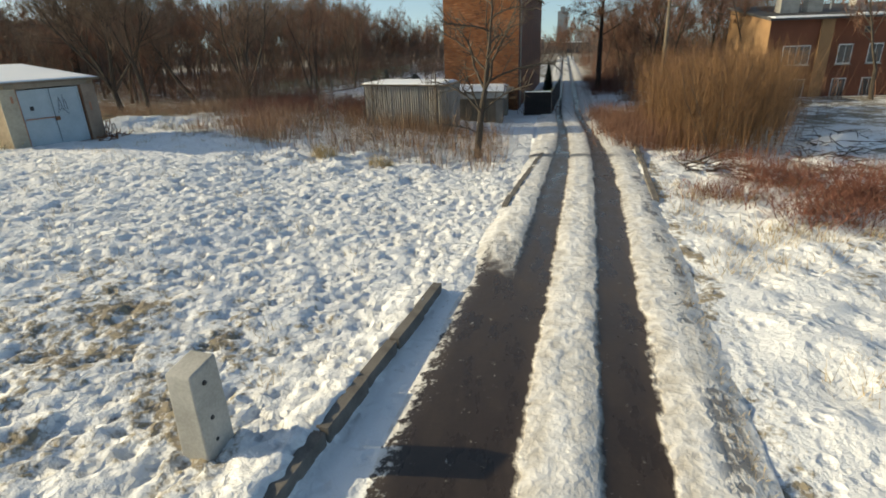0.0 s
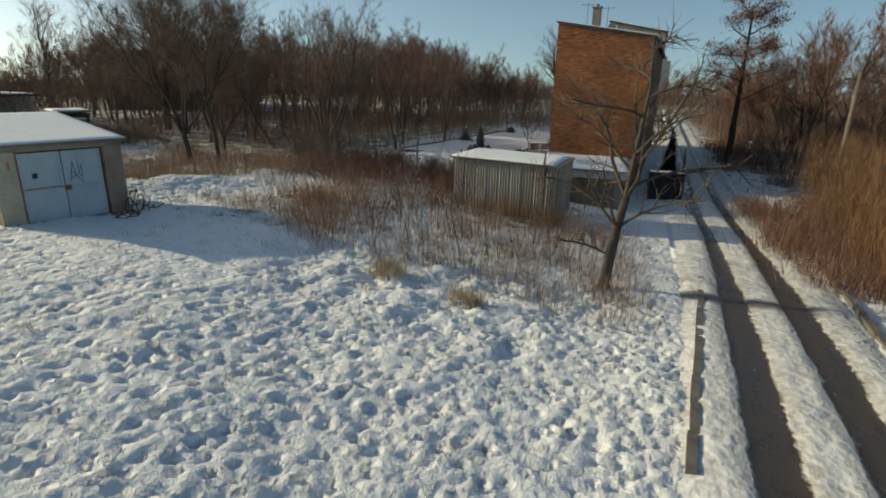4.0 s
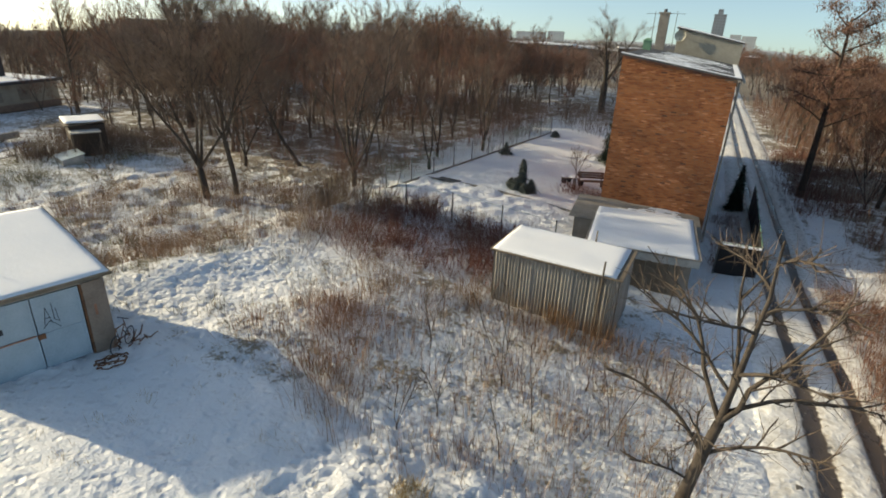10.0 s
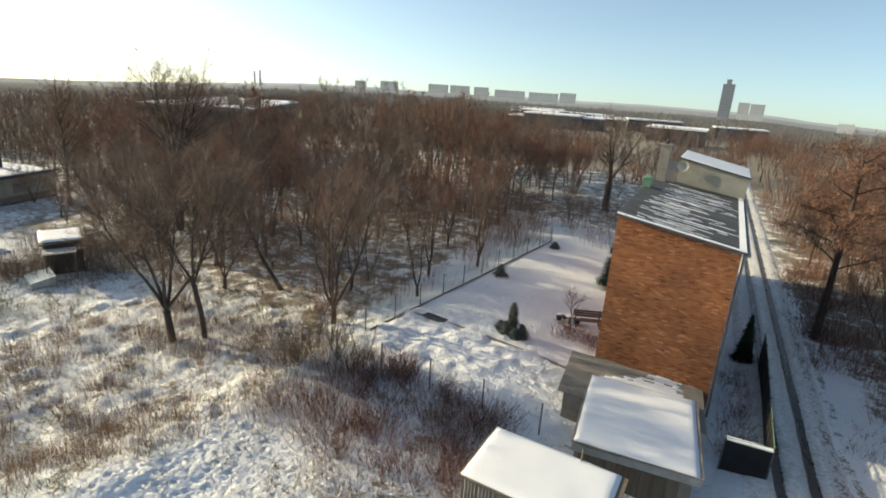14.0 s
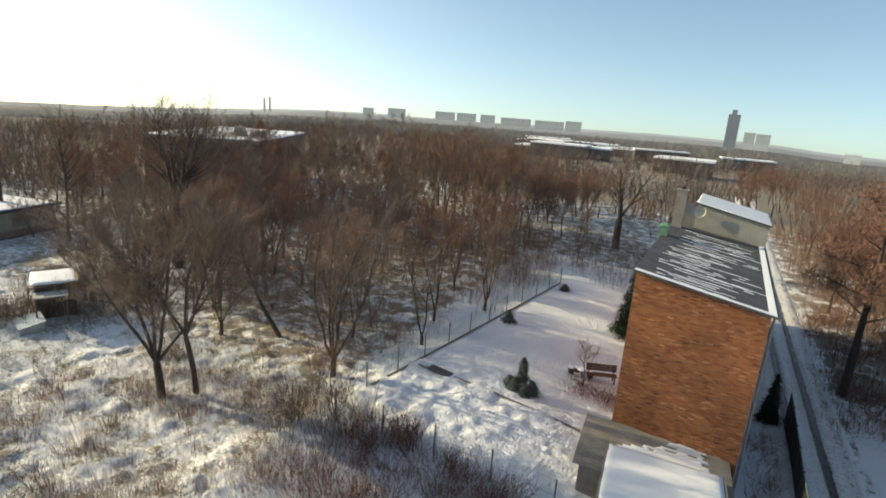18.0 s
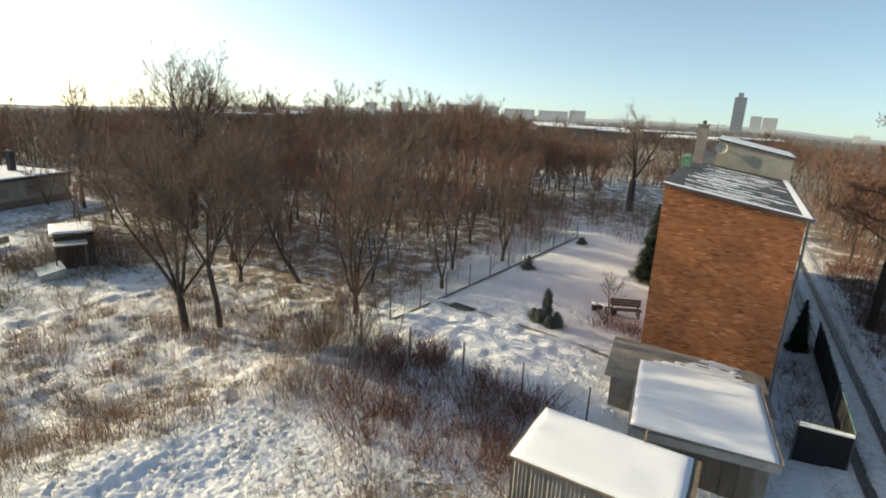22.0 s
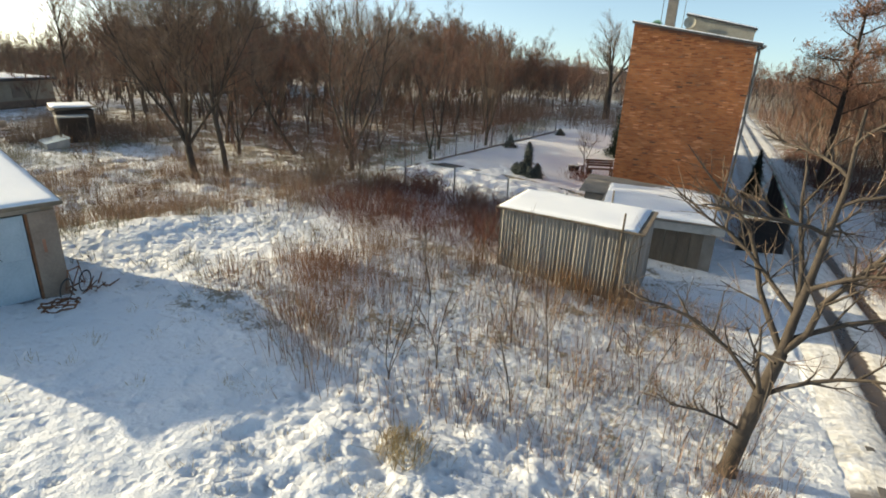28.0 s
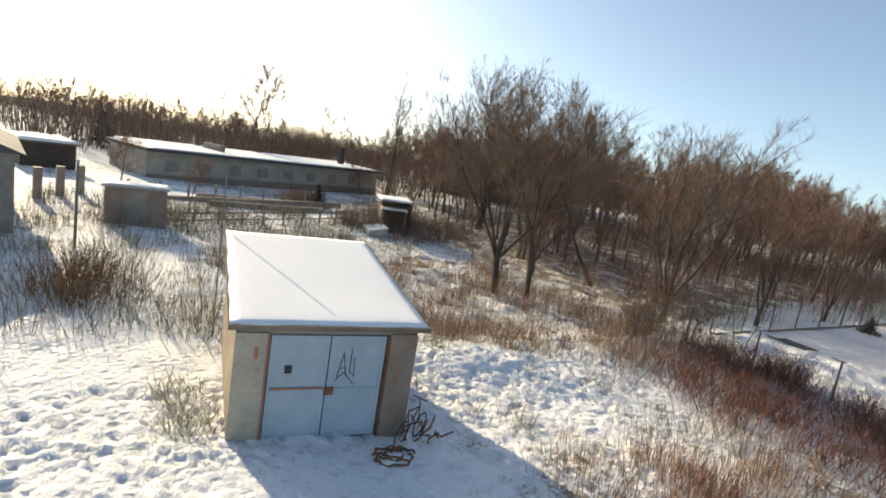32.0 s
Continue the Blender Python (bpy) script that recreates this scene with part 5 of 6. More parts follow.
thicket("dry_weeds", "rusty dead weeds along the verge of the lane", "weeds", M_BRAMBLE, patch_of(3.6, 8, 46, 70, lambda x, y: x > float(lane(y)) + 1.9), 3000, 0.8, 0.014, 71, 0.25, 2, 0.5, 30)
thicket("shrubbery", "brown bare bushes round the garden shed", "shrubs", M_TWIG, patch_of(-47, -36.5, 28.5, 37, lambda x, y: not (-47.2 < x < -42.2 and 28.6 < y < 33.4)), 3000, 1.5, 0.013, 72, 0.2, 5, 0.55, 50)
thicket("hedge", "olive-brown hedge beside the garden shed", "hedge", M_TWIG_OCHRE, patch_of(-50, -47.3, 27.5, 31), 700, 1.3, 0.014, 73, 0.2, 5, 0.4, 50)
thicket("rough_grass", "olive and straw rough grass sticking out of thin snow", "grass", M_GRASS, patch_of(-42, -16.5, 16.5, 35, lambda x, y: (x + 18.6) * 0.92 + (y - 20.8) * -0.39 < -0.3), 15000, 0.32, 0.014, 76, 0.5, 1, 0.35, 24)
thicket("rough_grass", "straw grass round the feet of the weeds", "grass", M_GRASS, patch_of(-13.5, -1.6, 16.5, 25, weed_front), 1800, 0.24, 0.009, 77, 0.5, 1, 0.3, 24)
for name, (xa, ya), (xb, yb) in (("bed_edging", (-46.6, 21.0), (-47.9, 30.7)), ("bed_edging", (-43.6, 21.0), (-45.2, 29.7))):
    b = Build()
    for i in range(7):
        f, g = i / 7, (i + 0.97) / 7
        x0, y0, x1, y1 = xa + (xb - xa) * f, ya + (yb - ya) * f, xa + (xb - xa) * g, ya + (yb - ya) * g
        z0, z1 = gz(x0, y0), gz(x1, y1)
        b.hexa([(x0, y0, z0 - 0.1), (x0 + 0.2, y0, z0 - 0.1), (x1 + 0.2, y1, z1 - 0.1), (x1, y1, z1 - 0.1)], [(x0, y0, z0 + 0.35), (x0 + 0.2, y0, z0 + 0.35), (x1 + 0.2, y1, z1 + 0.35), (x1, y1, z1 + 0.35)])
    tagged(new(name, b.mesh(name, M_CONC_DARK)), "low dark edging of a snowy garden bed", "edging", kind="structure")
frame_box = empty("cold_frame", -38.2, 29.9, gz(-38.2, 29.9) - 0.03, -20, "pale blue-grey cold frame in front of the garden shed", "cold frame")
part("box", Build().hexa([(-0.9, -0.6, 0), (0.9, -0.6, 0), (0.9, 0.6, 0), (-0.9, 0.6, 0)], [(-0.9, -0.6, 0.3), (0.9, -0.6, 0.3), (0.9, 0.6, 0.55), (-0.9, 0.6, 0.55)]), M_CONCRETE, frame_box)
part("lid", Build().hexa([(-0.95, -0.65, 0.304), (0.95, -0.65, 0.304), (0.95, 0.65, 0.575), (-0.95, 0.65, 0.575)], [(-0.95, -0.65, 0.34), (0.95, -0.65, 0.34), (0.95, 0.65, 0.61), (-0.95, 0.65, 0.61)]), M_DOORBLUE, frame_box, "pale blue lid")
thicket("dead_bush", "rusty brown bush of dead stems in the yard", "bush", M_TWIG_OCHRE, patch_of(-27.4, -24.6, 11.2, 13.0), 700, 1.0, 0.012, 74, 0.3, 4, 0.5, 50)
thicket("dry_weeds", "pale dry weeds beside the street", "weeds", M_WEED, patch_of(-44, -34, 8, 27), 4500, 0.8, 0.013, 75, 0.2, 2, 0.4, 40)
thicket("grass_tufts", "straw-coloured grass tufts poking through the snow", "grass", M_STRAW, patch_of(-15, -2.4, 1.6, 18), 2200, 0.20, 0.006, 11, 0.4, 1, 0.12)
thicket("grass_tufts", "straw-coloured tussocks at the edge of the weeds", "grass", M_STRAW, patch_of(-8, -4.2, 15.0, 16.4, lambda x, y: math.hypot(x + 7, y - 15.8) < 0.45 or math.hypot(x + 4.8, y - 15.3) < 0.4), 500, 0.5, 0.010, 12, 0.35, 1, 0.0)
thicket("understorey", "brown undergrowth east of the lane", "undergrowth", M_TWIG_RUST, patch_of(6, 30, 40, 110, lambda x, y: x > float(lane(y)) + 2.6), 8500, 2.6, 0.018, 13, 0.15, 4, 0.6)
thicket("far_wood", "distant brown wood behind the trees", "wood", M_FARTWIG, patch_of(-230, 150, 100, 300, lambda x, y: not (-90 < x < -46 and y < 108) and abs(x - float(lane(y))) > 2.5), 15000, 5.4, 0.09, 14, 0.2, 11, 2.4, 30)
thicket("understorey", "tangled brown undergrowth behind the garden", "undergrowth", M_TWIG, patch_of(-26, -7.5, 55, 76, lambda x, y: not in_garden(x - 0.8, y) and not in_garden(x + 0.8, y)), 3000, 2.2, 0.012, 79, 0.18, 7, 0.6, 20)
thicket("far_wood", "distant bare trees along the street", "wood", M_TWIG, patch_of(-190, -70, -40, 110, lambda x, y: x < -84 - 0.2 * (y - 20) and abs(y - 8 + 0.05 * x) > 4), 6500, 5.5, 0.07, 15, 0.16, 6, 1.8)


def brush_pile(x, y, reach, height, seed):
    """Cut branches thrown on a heap, with some snow on top."""
    rng = random.Random(seed)
    ob = empty("brush_pile", x, y, gz(x, y) - 0.03, rng.uniform(0, 360), "heap of cut branches lying in the snow beside the lane", "brushwood", "brush heaps")
    for i in range(46):
        a, rr = rng.uniform(0, 6.28), reach * rng.random() ** 0.6
        top = height * (1 - rr / reach) + 0.05
        p = Vector((rr * math.cos(a), rr * math.sin(a), rng.uniform(0.02, top)))
        d = rng.uniform(0, 6.28)
        b = Build()
        way(b, rng, p, (math.cos(d), math.sin(d), rng.uniform(-0.05, 0.25)), rng.uniform(0.5, 1.5), rng.uniform(0.012, 0.028), 0.006, 3, 4, 0.15, -0.03)
        part("branch", b, (M_BARK_DARK, M_BARK, M_BARK_PINE)[i % 3], ob)
    lump = Build()
    n = 9
    for i in range(n):
        for j in range(n):
            u, v = 2 * i / (n - 1) - 1, 2 * j / (n - 1) - 1
            lump.v.append((u * reach * 0.8, v * reach * 0.8, height * 0.75 * max(0, 1 - u * u) * max(0, 1 - v * v) + rng.uniform(-0.05, 0.03)))
    lump.f = [(i * n + j, (i + 1) * n + j, (i + 1) * n + j + 1, i * n + j + 1) for i in range(n - 1) for j in range(n - 1)]
    part("snow", lump, M_SNOW, ob, smooth=True)


for k, (x, y, w, h) in enumerate(((12.0, 21.5, 1.5, 0.7), (9.6, 17.6, 1.0, 0.35), (7.2, 15.0, 0.9, 0.22), (8.6, 14.2, 1.1, 0.35), (10.4, 19.6, 1.2, 0.4), (5.6, 16.6, 0.7, 0.2))):
    brush_pile(x, y, w, h, 400 + k)

thicket("street_trees", "hazy bare trees behind the long building", "wood", M_TWIG, patch_of(-104, -67, 10, 60, lambda x, y: x < -68 - 0.2 * (y - 20)), 1900, 6.5, 0.05, 78, 0.14, 10, 1.3, 30)
# bushes with many stems in the tall shrubs, sharing two meshes
BUSH = []
for k in range(3):
    lm, tw = tree_meshes(300 + k, 4.2, 0.03, 8, 0.5, 0.22, 6, 3, 9, 0.05, 0.02, 0.006, 4, 4)
    BUSH.append((lm.mesh("stems", M_BARK, True), tw.mesh("twigs", (M_TWIG_RUST, M_TWIG_RED, M_TWIG_OCHRE)[k])))


def bush(x, y, k, scale, group, label):
    ob = empty("shrub", x, y, gz(x, y) - 0.05, rng.uniform(0, 360), label, "shrub", group)
    ob.scale = (scale, scale, scale)
    for nm, me in zip(("stem", "crown"), BUSH[k]):
        p = new(nm, me)
        p.parent = ob


for i in range(105):
    x, y = rng.uniform(5.3, 17), rng.uniform(18, 40)
    if x < 5.6 + 0.1 * (y - 20) or y < 18 + 0.25 * (x - 5) or x > 0.4 + 0.365 * (y + 1.4):
        continue
    bush(x, y, rng.randrange(3), rng.uniform(0.6, 1.05), "shrubs east of the lane", "bare ochre-brown shrub with many stems")
for x, y, s in ((-17.6, 31.4, 0.75), (-19.4, 30.6, 0.7), (-13.8, 30.9, 0.4), (-20.4, 33.8, 0.8), (-24, 33.5, 0.6), (-28.5, 32.0, 0.6), (-31, 27, 0.5), (-29.5, 22, 0.45), (-24, 22.5, 0.35), (-33, 34, 0.7)):
    bush(x, y, rng.randrange(3), s, "shrubs in the weeds", "bare thin shrub among dry weeds")


def conifer(name, x, y, height, width, label, mat, seed, category="conifer", tiers=22, per=26, taper=0.8):
    rng = random.Random(seed)
    ob = empty(name, x, y, gz(x, y), rng.uniform(0, 360), label, category)
    part("trunk", Build().tube((0, 0, -0.1), (0, 0, height * 0.95), 0.03 + 0.012 * height, 0.01, 7), M_BARK_PINE, ob)
    b = Build()
    for t in range(tiers):
        f = t / tiers
        z = height * (0.06 + 0.92 * f)
        r = width * (1 - f) ** taper * rng.uniform(0.85, 1.1)
        for k in range(int(per * (1.1 - f)) + 4):
            a = rng.uniform(0, 6.28)
            rr = r * rng.uniform(0.75, 1.12)
            tip = Vector((rr * math.cos(a), rr * math.sin(a), z - 0.22 * rr * rng.uniform(0.2, 1.2)))
            root = Vector((0.1 * rr * math.cos(a), 0.1 * rr * math.sin(a), z + 0.1))
            for n in range(5):
                g = 0.3 + 0.16 * n
                s = root.lerp(tip, g)
                e = s + Vector((rng.gauss(0, 1), rng.gauss(0, 1), rng.gauss(-0.2, 0.6))) * (0.10 + 0.14 * r)
                b.blade(s, e, 0.035 + 0.02 * r, rng.uniform(0, 3.14))
            b.blade(root, tip, 0.05, a + 1.57)
    part("needles", b, mat, ob)
    return ob


conifer("spruce", -7.5, 51.2, 5.6, 1.25, "dark green spruce close to the house wall", M_NEEDLE, 1, "conifer", 30, 60)
conifer("spruce", 0.6, 44.9, 2.9, 0.5, "dark narrow conifer beside the house", M_NEEDLE, 2, "conifer", 26, 46)
conifer("thuja", -11.4, 39.1, 1.9, 0.3, "dark upright thuja in the snowy garden", M_THUJA, 3, "shrub", 22, 40, 0.35)
for k, (x, y, h) in enumerate(((-10.8, 39.0, 0.8), (-11.7, 38.9, 0.75), (-12.05, 39.1, 0.6), (-11.1, 38.7, 0.6))):
    conifer("juniper", x, y, h, 0.35, "low spreading juniper in the snowy garden", M_THUJA, 10 + k, "shrub", 9, 26, 0.45)
conifer("juniper", -15.0, 47.5, 1.0, 0.6, "dark low shrub by the garden fence", M_THUJA, 20, "shrub", 8, 16)

# ---- garden ----
fence = empty("garden_fence", -18.5, 32.3, 0, label="wire fence on thin grey posts round the garden", category="fence")
posts = [(-17.9 + 2.56 * i, 31.75 - 0.06 * i) for i in range(5)] + [(-18.55 + 0.165 * (y - 32.3), y) for y in np.arange(34.7, 61, 2.4)]
rail, wires = Build(), Build()
for i, (x, y) in enumerate(posts):
    part("post", Build().tube((0, 0, -0.1), (random.uniform(-0.04, 0.04), 0, 1.45), 0.04, 0.035, 6, True), M_FENCE, fence, m=pose(x + 18.5, y - 32.3, gz(x, y)))
chain = [posts[4], posts[3], posts[2], posts[1], posts[0], *posts[5:]]
for (xa, ya), (xb, yb) in zip(chain, chain[1:]):
    za, zb = gz(xa, ya), gz(xb, yb)
    n = 9 if ya > 33 else 3
    for k in range(n):
        h = 0.12 + 1.25 * k / (n - 1)
        wires.tube((xa + 18.5, ya - 32.3, za + h), (xb + 18.5, yb - 32.3, zb + h), 0.006, 0.006, 3)
    if ya > 32.4:
        for k in range(9):
            f = k / 9
            wires.tube((xa + (xb - xa) * f + 18.5, ya + (yb - ya) * f - 32.3, za + 0.1), (xa + (xb - xa) * f + 18.5, ya + (yb - ya) * f - 32.3, za + 1.37), 0.005, 0.005, 3)
        rail.tube((xa + 18.5, ya - 32.3, za + 0.06), (xb + 18.5, yb - 32.3, zb + 0.06), 0.07, 0.07, 5)
part("wire", wires, M_GREEN, fence, "green wire mesh")
part("footing", rail, M_CONC_DARK, fence, "dark concrete footing")
b = Build()
for i in range(24):
    f0, f1 = i / 24, (i + 1) / 24
    p = lambda f: (-17.2 + 10.2 * f, 38.3 - 1.0 * f + 0.06 * math.sin(9 * f))
    (xa, ya), (xb, yb) = p(f0), p(f1 - 0.004)
    b.hexa([(xa, ya, gz(xa, ya) - 0.1), (xb, yb, gz(xb, yb) - 0.1), (xb, yb + 0.1, gz(xb, yb) - 0.1), (xa, ya + 0.1, gz(xa, ya) - 0.1)],
           [(xa, ya, gz(xa, ya) + 0.07), (xb, yb, gz(xb, yb) + 0.07), (xb, yb + 0.1, gz(xb, yb) + 0.07), (xa, ya + 0.1, gz(xa, ya) + 0.07)])
tagged(new("garden_edging", b.mesh("garden_edging", M_CONC_DARK)), "low dark stone edging across the lawn", "edging", kind="structure")
plate = Build().box(-0.75, -0.28, 0.0, 0.75, 0.28, 0.1)
ob = tagged(new("stone_slab", plate.mesh("stone_slab", M_TAR)), "dark flat slab lying in the snowy garden", "slab")
ob.matrix_world = pose(-15.75, 38.3, gz(-15.75, 38.3), 0, 0, -12)
soften(ob, 0.02)

bench = empty("garden_bench", -7.95, 43.2, gz(-7.95, 43.2), 20, "brown wooden garden bench with a plank back", "bench")
for i in range(3):
    part("seat_plank", Build().box(-0.85, -0.25 + 0.16 * i, 0.42, 0.85, -0.11 + 0.16 * i, 0.46), M_BENCH, bench)
    part("back_plank", Build().box(-0.85, 0.25, 0.55 + 0.15 * i, 0.85, 0.29, 0.67 + 0.15 * i), M_BENCH, bench)
for sx in (-0.7, 0.7):
    part("leg", Build().box(sx - 0.04, -0.24, 0, sx + 0.04, -0.16, 0.42), M_BENCH, bench)
    part("leg", Build().box(sx - 0.04, 0.2, 0, sx + 0.04, 0.248, 0.98), M_BENCH, bench)
tree("sapling", -8.7, 41.9, tree_meshes(71, 2.8, 0.035, 3, 0.4, 0.2, 8, 4, 5, 0.05, 0.3, 0.005), "small bare fruit tree in the garden")
thicket("brambles", "dark dead bedding plants beside the bench", "plants", M_BRAMBLE, patch_of(-9.2, -6.6, 40.6, 42.3), 700, 0.45, 0.012, 31, 0.5, 3, 0.3)

for k, (x, y, w, h) in enumerate(((-9.6, 42.9, 0.2, 0.36), (-9.35, 43.3, 0.17, 0.3), (-8.55, 43.2, 0.18, 0.34))):
    pot = empty("plant_pot", x, y, gz(x, y), 30 * k, "dark plant pot with snow inside in the garden", "pot", "plant pots")
    part("body", Build().tube((0, 0, 0), (0, 0, h), w * 0.75, w, 12, True), M_BLACK, pot)
    part("rim", Build().tube((0, 0, h - 0.05), (0, 0, h + 0.004), w * 1.06, w * 1.08, 12, True), M_CONC_DARK, pot)
    part("snow", Build().tube((0, 0, h + 0.006), (0, 0, h + 0.06), w * 0.95, w * 0.6, 12, True), M_SNOW, pot)
barrel = empty("garden_table", -8.95, 42.75, gz(-8.95, 42.75), 0, "small round garden table with a snowy top", "table")
part("tabletop", Build().tube((0, 0, 0.5), (0, 0, 0.54), 0.33, 0.33, 14, True), M_BENCH, barrel)
part("leg", Build().tube((0, 0, 0), (0, 0, 0.496), 0.05, 0.05, 8, True), M_BENCH, barrel)
part("snow", Build().tube((0, 0, 0.544), (0, 0, 0.61), 0.31, 0.24, 14, True), M_SNOW, barrel)
for k, (x, y) in enumerate(((-13.4, 57.0),)):
    conifer("shrub", x, y, 0.55 + 0.15 * k, 0.45, "dark low evergreen shrub in the snowy garden", M_THUJA, 24 + k, "shrub", 7, 20, 0.45)

# dark screened fence beside the house
screen = empty("screened_fence", -0.2, 34.6, gz(0, 35), label="wire fence with black screening sheet beside the lane", category="fence")


def screen_run(x0, y0, x1, y1, panels):
    for i in range(panels):
        f0, f1 = i / panels, (i + 1) / panels
        xa, ya, xb, yb = x0 + (x1 - x0) * f0, y0 + (y1 - y0) * f0, x0 + (x1 - x0) * f1, y0 + (y1 - y0) * f1
        ln, turn = math.hypot(xb - xa, yb - ya), math.degrees(math.atan2(yb - ya, xb - xa))
        mm = pose(xa + 0.2, ya - 34.6, 0, 0, 0, turn)
        part("sheet", Build().box(0.03, -0.015, 0.03, ln - 0.03, 0.015, 1.45 - 0.05 * (i % 2)), M_SHEET, screen, m=mm)
        part("post", Build().tube((0, 0, -0.1), (0, 0, 1.6), 0.035, 0.035, 6, True), M_FENCE, screen, m=mm)
        part("top_rail", Build().tube((0, 0, 1.5), (ln, 0, 1.5), 0.02, 0.02, 5, True), M_GREEN, screen, m=mm)


screen_run(-0.85, 33.75, 0.85, 33.9, 1)
screen_run(0.85, 33.9, 1.6, 46.2, 6)
part("snow", Build().box(-0.6, -0.92, 1.44, 1.0, -0.68, 1.5), M_SNOW, screen)

# ---- things by the garage ----
heap = empty("scrap_bicycle", -15.95, 16.5, gz(-14.8, 16.4) - 0.04, 105, "rusty scrap bicycle frame leaning among junk by the garage", "bicycle")


def ring(b, cx, cz, r, t, y=0.0, n=20):
    for i in range(n):
        a, c = 2 * math.pi * i / n, 2 * math.pi * (i + 1) / n
        b.tube((cx + r * math.cos(a), y, cz + r * math.sin(a)), (cx + r * math.cos(c), y, cz + r * math.sin(c)), t, t, 5)
    return b


for cx in (-0.45, 0.45):
    wheel = part("wheel", ring(Build(), 0, 0, 0.3, 0.022), M_BLACK, heap, m=pose(cx, 0, 0.31, 14, 0, 0))
    sp = Build()
    for i in range(8):
        a = math.pi * i / 8
        sp.tube((0.3 * math.cos(a), 0, 0.3 * math.sin(a)), (-0.3 * math.cos(a), 0, -0.3 * math.sin(a)), 0.004, 0.004, 3)
    part("spokes", sp, M_RUST, wheel)
fr = Build()
for a, c in (((-0.45, 0.31), (-0.12, 0.32)), ((-0.12, 0.32), (0.3, 0.72)), ((-0.12, 0.32), (-0.22, 0.8)), ((-0.22, 0.75), (0.3, 0.75)), ((-0.45, 0.31), (-0.22, 0.75)), ((0.3, 0.92), (0.45, 0.31))):
    fr.tube((a[0], 0.03, a[1]), (c[0], 0.03, c[1]), 0.02, 0.02, 6, True)
part("frame", fr, M_RUST, heap)
part("handlebar", Build().tube((0.3, -0.25, 0.94), (0.3, 0.3, 0.94), 0.014, 0.014, 6, True), M_BLACK, heap)
coil = Build()
rs = random.Random(5)
for k, (cx, cy, rx, ry) in enumerate(((0, 0, 0.34, 0.22), (0.1, 0.05, 0.28, 0.2), (-0.08, 0.03, 0.3, 0.16))):
    pts = [(cx + rx * math.cos(0.35 * i) * (1 + 0.1 * math.sin(3 * i)), cy + ry * math.sin(0.35 * i), 0.03 + 0.05 * k + 0.03 * math.sin(2.0 * i)) for i in range(17)]
    for p, q in zip(pts, pts[1:]):
        coil.tube(p, q, 0.022, 0.022, 5)
hose = empty("hose_coil", -15.5, 15.85, gz(-14.6, 15.55), 70, "snow-dusted dark hose lying coiled by the garage", "hose")
part("hose", coil, M_RUST, hose)
lump = Build()
for i in range(7):
    for j in range(7):
        u, v = i / 3 - 1, j / 3 - 1
        lump.v.append((0.3 * u, 0.2 * v, 0.11 * max(0, 1 - u * u) * max(0, 1 - v * v) + rs.uniform(-0.01, 0.02)))
lump.f = [(i * 7 + j, (i + 1) * 7 + j, (i + 1) * 7 + j + 1, i * 7 + j + 1) for i in range(6) for j in range(6)]
part("snow", lump, M_SNOW, hose, smooth=True)
for k, (x, y, s) in enumerate(((-15.95, 16.95, 0.18), (-16.1, 16.7, 0.2))):
    r = random.Random(k)
    ob = empty("scrap_heap", x, y, gz(x, y) - 0.02, 0, "small heap of dark scrap and sticks by the garage wall", "scrap")
    for i in range(8):
        a = Vector((r.uniform(-1, 1) * s * 1.4, r.uniform(-1, 1) * s * 1.4, r.uniform(0, 0.15)))
        part("stick", Build().tube(a, a + Vector((r.uniform(-1, 1), r.uniform(-1, 1), r.uniform(0.1, 0.7))) * s * 1.5, 0.022, 0.014, 5, True), M_RUST, ob)
heap.scale = (0.6, 0.6, 0.9)
for k, (xa, ya, xb, yb) in enumerate(thicket_lines):
    thicket("grass_verge", "line of frosty straw grass along the lane edge", "grass", M_STRAW, (lambda q: lambda rng: (lambda f: (q[0] + (q[2] - q[0]) * f + rng.gauss(0, 0.07), q[1] + (q[3] - q[1]) * f))(rng.random()))((xa, ya, xb, yb)), 900, 0.13, 0.008, 60 + k, 0.5, 1)
thicket("ivy_shrub", "yellowish snowy low shrub beside the garage wall", "shrub", islands("ivy", (0.16, 0.13, 0.06), (0.72, 0.66, 0.48)), patch_of(-19.3, -17.4, 12.9, 13.4), 230, 0.4, 0.014, 41, 0.4, 3, 0.25)

# ---- brick block east of the lane ----
flats = empty("apartment_block", 15.6, 41.85, -1.5, 6.5, "long brown brick block with white windows and a snow-edged roof", "building")
FL, FD, FH, RISE = 26.0, 6.8, 6.0, 1.0
b = Build().hexa([(0, 0, 0), (FL, 0, 0), (FL, FD, 0), (0, FD, 0)], [(0, 0, FH), (FL, 0, FH), (FL, FD, FH + RISE), (0, FD, FH + RISE)])
# darker brick holds the shade of the long front
part("wall", b, M_BRICK_RED_SHADED, flats, "brown brick wall with shade in its dark colour")
# thin facing in lighter brick paints the sun on the gable
part("gable_facing", Build().hexa([(-0.03, 0, 0), (-0.004, 0, 0), (-0.004, FD, 0), (-0.03, FD, 0)], [(-0.03, 0, FH), (-0.004, 0, FH), (-0.004, FD, FH + RISE), (-0.03, FD, FH + RISE)]), M_BRICK_TAN_LIT, flats, "tan brick gable with sunlight in its pale colour")
